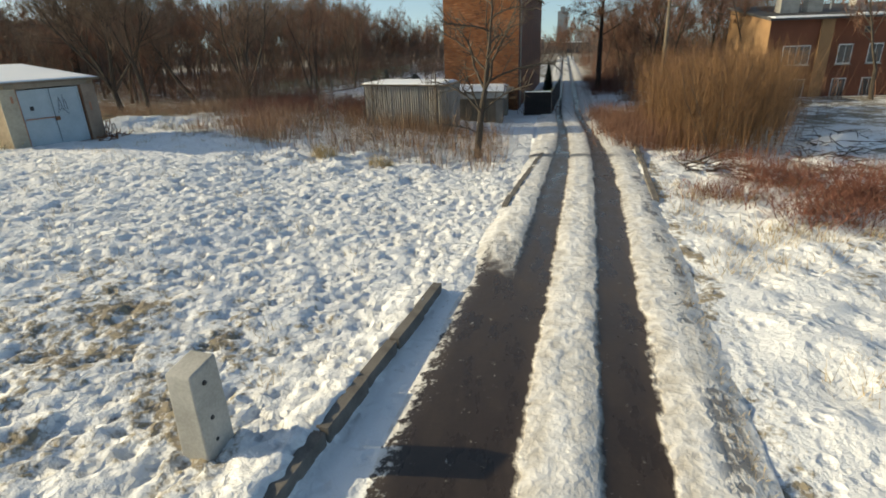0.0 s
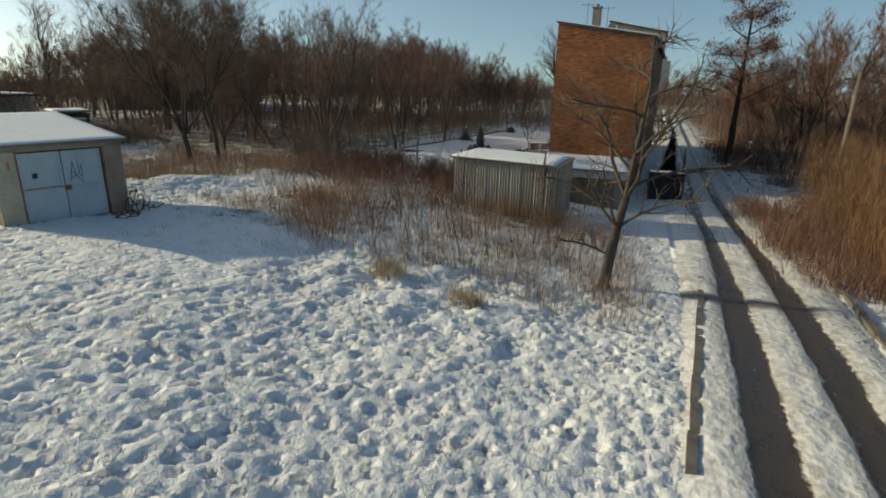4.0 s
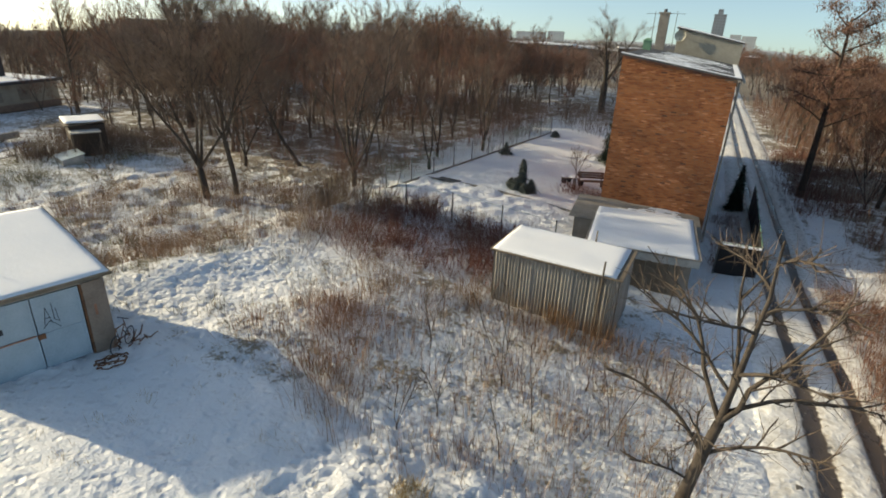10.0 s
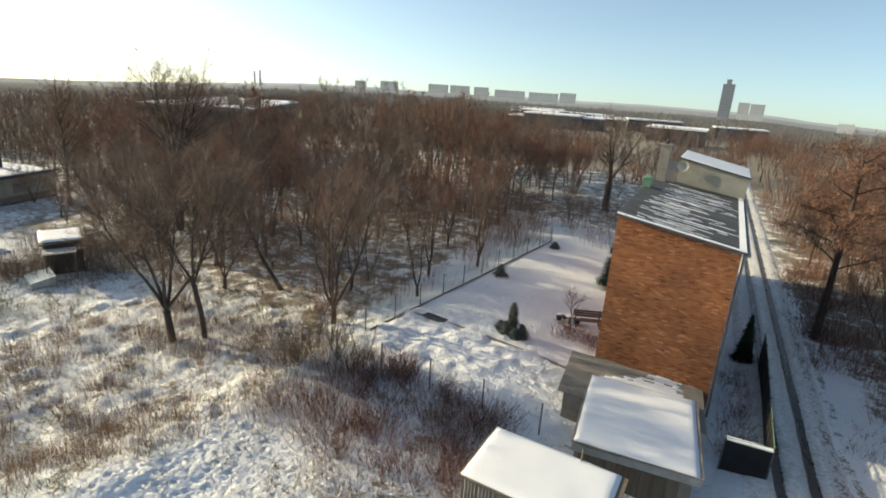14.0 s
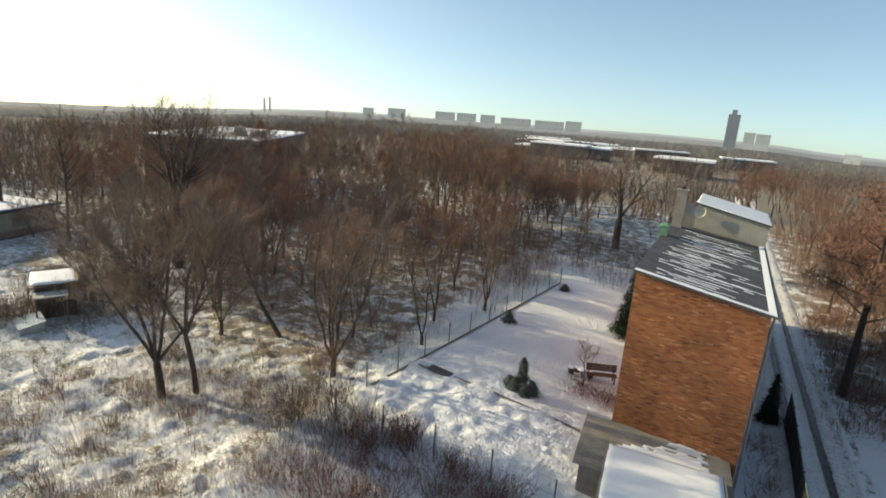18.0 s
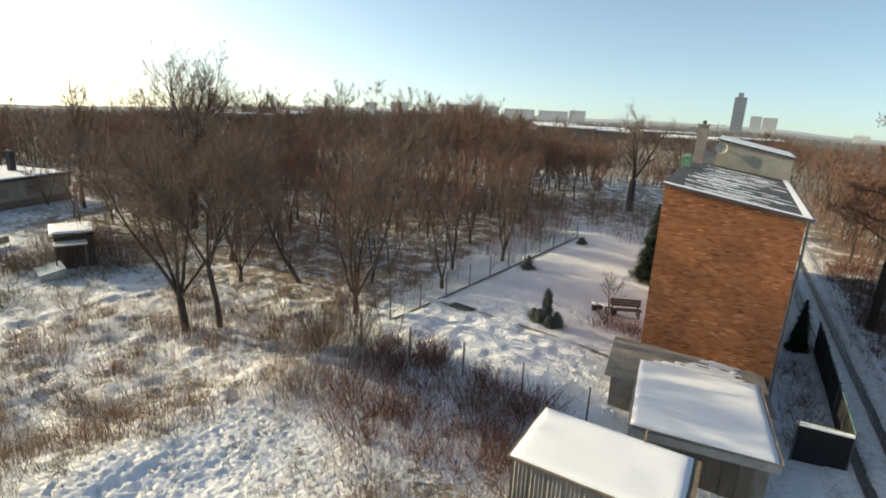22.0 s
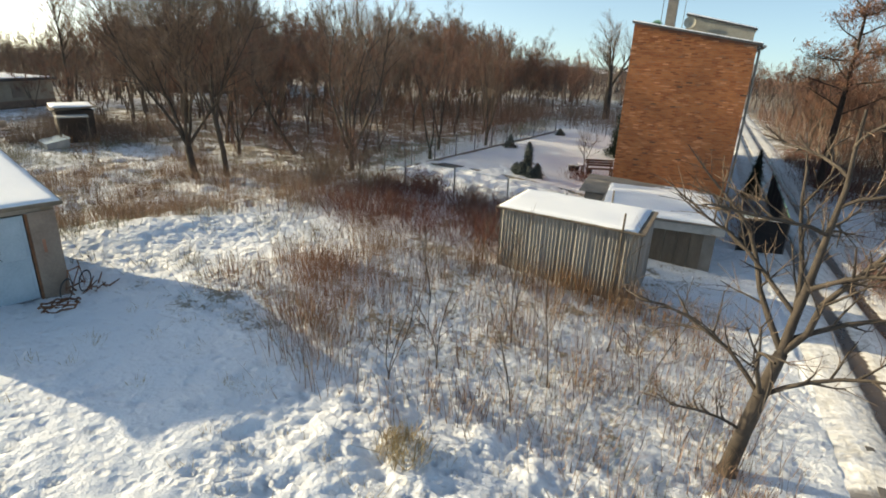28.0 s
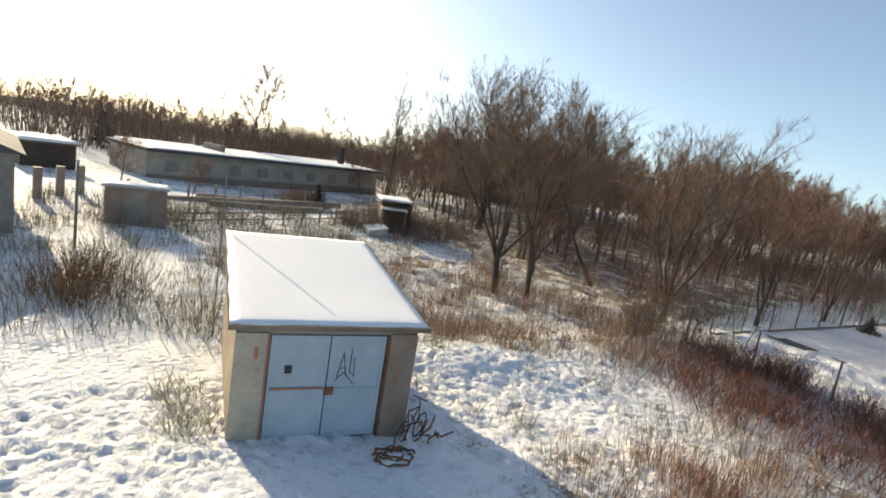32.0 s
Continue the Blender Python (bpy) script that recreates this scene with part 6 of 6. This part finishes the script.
part("roof", Build().hexa([(-0.25, -0.35, FH - 0.046), (FL, -0.35, FH - 0.046), (FL, FD + 0.2, FH + RISE + 0.034), (-0.25, FD + 0.2, FH + RISE + 0.034)], [(-0.25, -0.35, FH + 0.1), (FL, -0.35, FH + 0.1), (FL, FD + 0.2, FH + RISE + 0.18), (-0.25, FD + 0.2, FH + RISE + 0.18)]), M_TAR, flats)
rs = random.Random(9)
for i in range(13):
    x0, x1 = 2 * i + 0.02, 2 * i + 1.98
    w = rs.uniform(0.5, 1.3)
    part("roof_snow", Build().hexa([(x0, -0.38, FH + 0.1), (x1, -0.38, FH + 0.1), (x1, w, FH + 0.1 + 0.16 * w), (x0, w, FH + 0.1 + 0.16 * w)], [(x0, -0.34, FH + 0.2), (x1, -0.34, FH + 0.2), (x1, w - 0.1, FH + 0.13 + 0.16 * w), (x0, w - 0.1, FH + 0.13 + 0.16 * w)]), M_SNOW, flats)
part("pilaster", Build().box(3.3, -0.14, 0, 4.15, -0.004, FH - 0.05), M_BRICK_TAN_LIT, flats, "tan brick pilaster")
for fx in (1.05, 1.95, 4.75, 6.75, 8.75, 12.5, 14.5, 18.0, 20.0, 23.0):
    for fz in (0.75, 3.0):
        win = part("window", Build().box(fx, -0.035, fz, fx + 0.95, -0.004, fz + 1.3), M_WHITE, flats, "white framed window")
        for k in (0, 1):
            part("pane", Build().box(fx + 0.06 + 0.44 * k, -0.05, fz + 0.07, fx + 0.45 + 0.44 * k, -0.037, fz + 1.23), M_GLASS, win)
        part("sill", Build().box(fx - 0.06, -0.13, fz - 0.07, fx + 1.01, -0.006, fz - 0.005), M_CONCRETE, win)
for fx in (6.2, 13.8, 20.8):
    vent = part("attic_window", Build().box(fx, -0.03, 5.0, fx + 0.42, -0.004, 5.42), M_CONC_DARK, flats, "small dark attic opening")
    part("pane", Build().box(fx + 0.05, -0.04, 5.05, fx + 0.37, -0.032, 5.37), M_BLACK, vent)
for cx, w, h in ((1.5, 1.3, 0.95), (3.4, 1.0, 1.05), (6.6, 0.75, 0.75), (11.0, 1.2, 0.9), (16.0, 1.0, 0.9)):
    stack = part("chimney", Build().box(cx, 2.2, FH + 0.3, cx + w, 3.0, FH + 0.5 + h), M_CONCRETE, flats, "grey rendered chimney")
    part("cap", Build().box(cx - 0.06, 2.14, FH + 0.504 + h, cx + w + 0.06, 3.06, FH + 0.58 + h), M_TAR, stack)
part("mast", Build().tube((5.6, 3.4, FH + 0.5), (5.6, 3.4, FH + 3.2), 0.04, 0.03, 6, True), M_WHITE, flats, "thin white mast")
pole = empty("utility_pole", 7.4, 34.4, gz(7.4, 34.4) - 1.2, label="grey utility pole with a crossarm and wires", category="pole")
part("shaft", Build().tube((0, 0, -0.1), (0, 0, 7.6), 0.13, 0.09, 8, True), M_TIMBER, pole)
part("crossarm", Build().box(-0.6, -0.05, 7.2, 0.6, 0.05, 7.3), M_TIMBER, pole)
wire = Build()
for i in range(14):
    f0, f1 = i / 14, (i + 1) / 14
    w = lambda f: (10 * f, 2.5 * f, 7.3 - 0.6 * f - 1.6 * f * (1 - f))
    wire.tube(w(f0), w(f1), 0.012, 0.012, 3)
part("wire", wire, M_BLACK, pole)

# ---- street to the west ----
row = empty("garage_row", -54.8, 19.6, gz(-57, 20) - 0.3, 103, "long low pale building with dark doors and a snowy flat roof", "building")
RL, RD, RH = 25.0, 6.5, 2.35
part("wall", Build().box(0, 0, 0, RL, RD, RH), M_RENDER, row, "pale plaster wall")
part("plinth", Build().box(-0.02, -0.06, 0, RL + 0.02, -0.004, 0.6), M_PIER, row, "dark stained plinth")
part("roof", Build().box(-0.3, -0.5, RH + 0.004, RL + 0.3, RD + 0.3, RH + 0.25), M_TAR, row)
for k, (a, c) in enumerate(((0.2, 7.0), (7.6, 13.4), (14.2, 24.7))):
    part("roof_snow", Build().hexa([(a, -0.4, RH + 0.254), (c, -0.4, RH + 0.254), (c, RD, RH + 0.254), (a, RD, RH + 0.254)], [(a + 0.1, -0.3, RH + 0.34), (c - 0.1, -0.3, RH + 0.34), (c - 0.1, RD, RH + 0.44), (a + 0.1, RD, RH + 0.44)]), M_SNOW, row)
for i in range(8):
    part("window", Build().box(1.4 + 2.75 * i, -0.04, 0.9, 2.5 + 2.75 * i, -0.004, 1.75), M_CONC_DARK, row, "shuttered window opening")
part("chimney", Build().box(22, 3, RH, 22.5, 3.5, RH + 2.2), M_BLACK, row)
part("roof_block", Build().box(7.1, 2, RH + 0.26, 7.5, 5, RH + 0.9), M_CONC_DARK, row)

kiosk = empty("concrete_kiosk", -36.0, 15.5, gz(-35.5, 15.5) - 0.3, -9.5, "plain grey concrete kiosk with snow on its flat roof", "kiosk")
part("wall", Build().box(-0.7, -1.2, 0, 0.7, 1.2, 1.95), M_PIER, kiosk)
part("roof", Build().box(-0.8, -1.3, 1.954, 0.8, 1.3, 2.04), M_CONCRETE, kiosk)
snow_cap("snow", kiosk, -0.75, -1.25, 0.75, 1.25, lambda x: 2.04 + 0 * x, 0.05, 51, gap=0.004)
part("door", Build().box(0.704, -0.5, 0.1, 0.74, 0.45, 1.85), M_CONC_DARK, kiosk)

wall = empty("street_wall", -44.2, 16.6, gz(-45, 22) - 0.1, 0, "low grey wall with posts along the street", "wall", kind="structure")
for i in range(9):
    part("wall_panel", Build().box(-0.1, 1.75 * i + 0.05, 0, 0.1, 1.75 * i + 1.7, 0.45), M_CONC_DARK, wall, m=pose(0, 0, 0, 0, 0, 10))
    part("post", Build().box(-0.07, 1.75 * i - 0.05, 0, 0.07, 1.75 * i + 0.046, 1.3), M_CONC_DARK, wall, m=pose(0, 0, 0, 0, 0, 10))
rails = empty("rail_fence", -36.9, 17.0, gz(-38, 22), 0, "low weathered pole fence along the garden beds", "fence")
for i in range(10):
    f = i / 9
    part("post", Build().tube((-3.4 * f, 12.2 * f, -0.15), (-3.4 * f, 12.2 * f, 0.85), 0.05, 0.045, 6, True), M_TIMBER, rails)
for h in (0.3, 0.68):
    part("rail", Build().tube((0.05, -0.2, h), (-3.45, 12.4, h + 0.03), 0.035, 0.03, 6, True), M_TIMBER, rails)
street = Build()
for i in range(12):
    y0, y1 = -30 + 8 * i, -22 + 8 * i
    f = lambda y: -47.5 - 0.22 * (y - 12)
    street.v += [(f(y0), y0, gz(-47, y0) + 0.03), (f(y0) - 5.5, y0, gz(-52, y0) + 0.03), (f(y1) - 5.5, y1, gz(-52, y1) + 0.03), (f(y1), y1, gz(-47, y1) + 0.03)]
    street.f.append((4 * i + 3, 4 * i + 2, 4 * i + 1, 4 * i))
tagged(new("street", street.mesh("street", snow_material("street_snow", 0.9, 0.3))), "packed snow on a side street", "street", kind="structure")

shack = empty("garden_shed", -39.8, 32.3, gz(-39, 31.9) - 0.05, -28, "small dark wooden garden shed with snow on its roof", "shed")
part("wall", Build().box(-1.3, -1.0, 0, 1.3, 1.0, 2.0), M_DARKWALL, shack)
part("roof", Build().hexa([(-1.5, -1.25, 1.98), (1.5, -1.25, 1.98), (1.5, 1.2, 2.2), (-1.5, 1.2, 2.2)], [(-1.5, -1.25, 2.06), (1.5, -1.25, 2.06), (1.5, 1.2, 2.28), (-1.5, 1.2, 2.28)]), M_TIMBER, shack)
snow_cap("snow", shack, -1.45, -1.2, 1.45, 1.15, lambda x: 2.2 + 0 * x, 0.1, 61, gap=0.0)
part("porch_roof", Build().box(1.5, -1.1, 1.7, 2.6, 0.6, 1.78), M_CONCRETE, shack)
for sy in (-1.0, 0.5):
    part("porch_post", Build().box(2.45, sy - 0.04, 0, 2.53, sy + 0.04, 1.7), M_TIMBER, shack)
conifer("hedge_shrub", -47.3, 30.2, 2.0, 0.9, "dark evergreen shrub beside the garden shed", M_NEEDLE, 33, "shrub", 12, 20)

cottage = empty("house", -33.7, 8.5, gz(-34, 8) - 0.1, 0, "grey house with a steep gable at the edge of the yard", "house")
part("wall", Build().box(-6, -6, 0, 1.2, 2.6, 2.9), M_CONC_DARK, cottage)
b = Build()
b.v = [(-6.3, -6.3, 2.9), (1.5, -6.3, 2.9), (1.5, 2.9, 2.9), (-6.3, 2.9, 2.9), (-6.3, -1.7, 4.8), (1.5, -1.7, 4.8)]
b.f = [(0, 1, 5, 4), (2, 3, 4, 5), (1, 2, 5), (3, 0, 4), (0, 3, 2, 1)]
part("roof", b, M_TAR, cottage)
low_house = empty("garage", -55.5, 13.2, gz(-55, 13) - 0.3, 8, "low dark outbuilding with a bright snowy roof", "garage")
part("wall", Build().box(-2, -1.5, 0, 2, 1.6, 1.9), M_DARKWALL, low_house)
part("roof", Build().box(-2.2, -1.7, 1.904, 2.2, 1.8, 2.02), M_TIMBER, low_house)
snow_cap("snow", low_house, -2.15, -1.65, 2.15, 1.75, lambda x: 2.02 + 0 * x, 0.2, 71, gap=0.004)
lamp = empty("street_lamp", -80, 23.8, gz(-80, 23.8) - 2.4, 60, "street lamp with a short curved arm", "street lamp")
part("shaft", Build().tube((0, 0, -0.1), (0, 0, 7.4), 0.09, 0.06, 8, True), M_CONCRETE, lamp)
part("arm", Build().tube((0, 0, 7.35), (1.3, 0, 7.7), 0.04, 0.03, 6, True), M_FENCE, lamp)
part("head", Build().box(1.2, -0.12, 7.62, 1.8, 0.12, 7.75), M_FENCE, lamp)
for i, (x, y) in enumerate(((-40.5, 12.2), (-41.9, 13.2), (-43.3, 14.2))):
    ob = tagged(new("gate_post", Build().box(-0.18, -0.18, -0.1, 0.18, 0.18, 1.5).mesh("gate_post", M_CONC_DARK)), "grey gate post in the snow by the street", "post", group="gate posts")
    ob.matrix_world = pose(x, y, gz(x, y))
bluepole = empty("pole", -30.6, 12.7, gz(-30.6, 12.7), 0, "thin pale metal pole standing in the yard", "pole")
part("shaft", Build().tube((0, 0, -0.1), (0, 0, 3.0), 0.05, 0.04, 8, True), M_FENCE, bluepole)
part("cap", Build().tube((0, 0, 3.0), (0, 0, 3.06), 0.06, 0.05, 8, True), M_CONCRETE, bluepole)
conifer("spruce", -84, 20.5, 6.5, 1.5, "distant dark spruce behind the long building", M_NEEDLE, 35)
for k, (x, y, s) in enumerate(((-72, 33, 1.5), (-90, 42, 1.3), (-74, 45, 1.25), (-96, 20, 1.0), (-62, 50, 1.0), (-70, 58, 1.1), (-80, 8, 0.9), (-90, 2, 0.9), (-39.5, 15.5, 0.42), (-40.0, 18.8, 0.38), (-60, 8, 0.6))):
    planted(x, y, KINDS[k % 9], s, 40 * k, "trees by the street", "bare tree by the street")
for k in range(20):
    x, y = rng.uniform(-96, -68), rng.uniform(6, 56)
    if x > -70 - 0.2 * (y - 20) or abs(y - 8) < 4:
        continue
    planted(x, y, KINDS[k % 9], rng.uniform(0.55, 0.95), 50 * k, "trees by the street", "bare tree by the street")

for i in range(58):
    x, y = rng.uniform(-135, -76), rng.uniform(-34, 66)
    if x > -86 - 0.2 * (y - 20) or abs(y - 8) < 5:
        continue
    FAR_TREES.append((x, y, rng.randrange(9), rng.uniform(0.55, 0.95)))
for i in range(26):
    x, y = rng.uniform(-66, -40), rng.uniform(36, 50)
    if y < 35 + 0.25 * (-x - 40):
        continue
    planted(x, y, KINDS[rng.randrange(9)], rng.uniform(0.5, 0.72), rng.uniform(0, 360), "trees of the wood", "bare brown tree of the wood in the snow")

def joined_trees(name, label, which):
    """Copies of the planted kinds as one mesh."""
    for nm, mat in ((0, M_BARK_DARK), (1, M_TWIG_RUST)):
        vs, fs, base = [], [], 0
        for x, y, k, s in which:
            me = KINDS[k][nm]
            co = np.empty(len(me.vertices) * 3, np.float32)
            me.vertices.foreach_get("co", co)
            co = co.reshape(-1, 3) * s
            a = 1.7 * x + y
            c, d = math.cos(a), math.sin(a)
            vs.append(np.stack([co[:, 0] * c - co[:, 1] * d + x, co[:, 0] * d + co[:, 1] * c + y, co[:, 2] + gz(x, y) - 0.05], -1))
            vi = np.empty(len(me.loops), np.int32)
            me.loops.foreach_get("vertex_index", vi)
            fs.append(vi.reshape(-1, 3 if nm else 4) + base)
            base += len(co)
        b = Build()
        b.v, b.f = np.concatenate(vs).tolist(), np.concatenate(fs).tolist()
        tagged(new(name, b.mesh(name, mat)), label if nm else "dark trunks of the " + label, "wood", kind="stuff")


joined_trees("distant_trees", "bare brown trees far along lane and street", FAR_TREES)

# ---- far distance ----
M_HALLWALL = mottled("brown_cladding", (0.11, 0.075, 0.06), (0.19, 0.13, 0.10), 0.8, 10)
hall = empty("industrial_hall", -71.5, 61.5, -1.9, 27.5, "long dark industrial hall with a flat snowy roof above the wood", "hall")
part("wall", Build().box(0, 0, 0, 15, 27, 10.2), M_HALLWALL, hall)
part("parapet", Build().box(-0.25, -0.25, 9.9, 15.25, -0.004, 10.35), M_CONC_DARK, hall, "pale roof edge")
part("roof_snow", Build().hexa([(-0.2, 0.02, 10.204), (15.2, 0.02, 10.204), (15.2, 27, 10.204), (-0.2, 27, 10.204)], [(0, 0.2, 10.4), (15, 0.2, 10.4), (15, 26.8, 10.4), (0, 26.8, 10.4)]), M_SNOW, hall)
for a, c in ((10.2, 5.0), (12.6, 6.5), (7.0, 14.0)):
    part("roof_unit", Build().box(a, c, 10.41, a + 1.3, c + 1.4, 11.3), M_CONC_DARK, hall)

# base colours paled and blued to paint in the haze of distance
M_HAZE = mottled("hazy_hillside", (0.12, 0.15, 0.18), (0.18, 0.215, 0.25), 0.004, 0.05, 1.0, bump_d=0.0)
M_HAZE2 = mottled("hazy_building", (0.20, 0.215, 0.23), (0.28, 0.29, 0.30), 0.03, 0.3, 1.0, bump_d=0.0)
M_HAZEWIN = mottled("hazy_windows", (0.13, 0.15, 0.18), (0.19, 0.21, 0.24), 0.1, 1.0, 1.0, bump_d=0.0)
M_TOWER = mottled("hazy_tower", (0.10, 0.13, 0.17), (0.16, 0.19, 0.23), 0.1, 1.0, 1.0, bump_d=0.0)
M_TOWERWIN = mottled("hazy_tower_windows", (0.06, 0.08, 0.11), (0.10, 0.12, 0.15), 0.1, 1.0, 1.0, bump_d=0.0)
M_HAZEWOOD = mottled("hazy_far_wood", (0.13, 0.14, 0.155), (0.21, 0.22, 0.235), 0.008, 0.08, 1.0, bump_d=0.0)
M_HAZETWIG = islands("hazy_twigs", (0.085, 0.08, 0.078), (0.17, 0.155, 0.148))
# emission paints the kilometre of lit air before the skyline onto these materials
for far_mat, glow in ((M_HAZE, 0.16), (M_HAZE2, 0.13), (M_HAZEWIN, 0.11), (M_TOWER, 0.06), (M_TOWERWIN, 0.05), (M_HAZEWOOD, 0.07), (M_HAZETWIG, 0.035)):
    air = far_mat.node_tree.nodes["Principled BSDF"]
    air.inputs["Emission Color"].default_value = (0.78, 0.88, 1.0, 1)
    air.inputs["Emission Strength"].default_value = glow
# grey, not brown: haze is put into the colour
M_MIDWOOD = mottled("far_haze_greyed", (0.07, 0.072, 0.076), (0.15, 0.15, 0.152), 0.05, 0.4, 1.0, bump_d=0.0)


def ridge(name, radius, height, mat, seed, label, wave, deep=1.4):
    """A far ridge all round, as a low broken skyline."""
    b = Build()
    n = 260
    for i in range(n + 1):
        a = 2 * math.pi * i / n
        h = height * (0.75 + 0.5 * noise.noise(Vector((math.cos(a) * wave, math.sin(a) * wave, seed))) + 0.12 * noise.noise(Vector((math.cos(a) * wave * 9, math.sin(a) * wave * 9, seed))))
        for far, up in ((1.0, -3.0), (1.05, max(h, 1.0)), (deep, 0.9 * max(h, 1.0))):
            x, y = far * radius * math.sin(a), far * radius * math.cos(a)
            b.v.append((x, y, up - float(fall(x, y))))
    for i in range(n):
        k = 3 * i
        b.f += [(k + 3, k, k + 1, k + 4), (k + 4, k + 1, k + 2, k + 5)]
    tagged(new(name, b.mesh(name, mat, True)), label, "backdrop", kind="structure")


ridge("backdrop_wood", 430, 4.5, M_MIDWOOD, 1.0, "distant woods on level ground, greyed in colour as by haze", 4.0, 1.95)
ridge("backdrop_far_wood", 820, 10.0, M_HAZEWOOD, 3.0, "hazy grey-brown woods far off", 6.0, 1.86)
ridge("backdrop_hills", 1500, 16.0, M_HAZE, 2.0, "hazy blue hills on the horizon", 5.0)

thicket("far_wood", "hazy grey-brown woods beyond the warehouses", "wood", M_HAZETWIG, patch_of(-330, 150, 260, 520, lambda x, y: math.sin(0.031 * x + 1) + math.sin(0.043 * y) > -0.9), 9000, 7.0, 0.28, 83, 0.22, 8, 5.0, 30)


def block(x, y, w, d, h, turn, label, mat=None, cols=6, rows=7):
    ob = empty("tower_block", x, y, 0, turn, label, "tower block", "distant tower blocks")
    part("wall", Build().box(-w / 2, -d / 2, -25, w / 2, d / 2, h), mat or M_HAZE2, ob)
    pane = Build().box(-w / cols / 4, -0.25, -h / rows / 5, w / cols / 4, -0.01, h / rows / 5).mesh("window", M_TOWERWIN if mat else M_HAZEWIN)
    for i in range(cols):
        for j in range(rows):
            part("window", pane, None, ob, m=pose(-w / 2 + w * (i + 0.5) / cols, -d / 2, h * (j + 0.5) / rows))


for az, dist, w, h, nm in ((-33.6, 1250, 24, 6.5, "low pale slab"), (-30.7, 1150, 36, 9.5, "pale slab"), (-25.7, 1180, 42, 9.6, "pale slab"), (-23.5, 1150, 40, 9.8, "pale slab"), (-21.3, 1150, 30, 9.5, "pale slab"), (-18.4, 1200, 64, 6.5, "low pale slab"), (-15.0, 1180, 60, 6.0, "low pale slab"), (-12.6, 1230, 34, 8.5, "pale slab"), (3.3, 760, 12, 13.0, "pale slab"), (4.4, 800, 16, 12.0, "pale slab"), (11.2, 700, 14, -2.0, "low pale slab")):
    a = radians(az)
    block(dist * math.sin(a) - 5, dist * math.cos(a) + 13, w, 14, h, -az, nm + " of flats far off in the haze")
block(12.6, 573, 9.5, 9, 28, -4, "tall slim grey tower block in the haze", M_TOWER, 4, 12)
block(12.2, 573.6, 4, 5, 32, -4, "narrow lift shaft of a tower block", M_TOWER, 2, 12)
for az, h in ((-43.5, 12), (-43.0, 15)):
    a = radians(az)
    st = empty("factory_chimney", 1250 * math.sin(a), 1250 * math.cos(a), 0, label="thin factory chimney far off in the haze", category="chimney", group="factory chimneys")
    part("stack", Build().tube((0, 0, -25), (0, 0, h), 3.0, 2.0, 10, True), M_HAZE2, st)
rng = random.Random(12)
for i in range(14):
    a = radians(rng.uniform(-17, 3))
    d = rng.uniform(190, 330)
    x, y = d * math.sin(a), d * math.cos(a) + 13
    w, dp, h = rng.uniform(14, 34), rng.uniform(8, 16), rng.uniform(3.5, 5.5)
    ob = empty("warehouse", x, y, gz(x, y), rng.uniform(-14, 14), "low far warehouse with a snow-covered roof", "warehouse", "distant warehouses")
    part("wall", Build().box(-w / 2, -dp / 2, -1, w / 2, dp / 2, h), M_MIDWOOD, ob)
    part("roof_snow", Build().box(-w / 2 - 0.4, -dp / 2 - 0.4, h + 0.01, w / 2 + 0.4, dp / 2 + 0.4, h + 0.5), M_SNOW, ob)
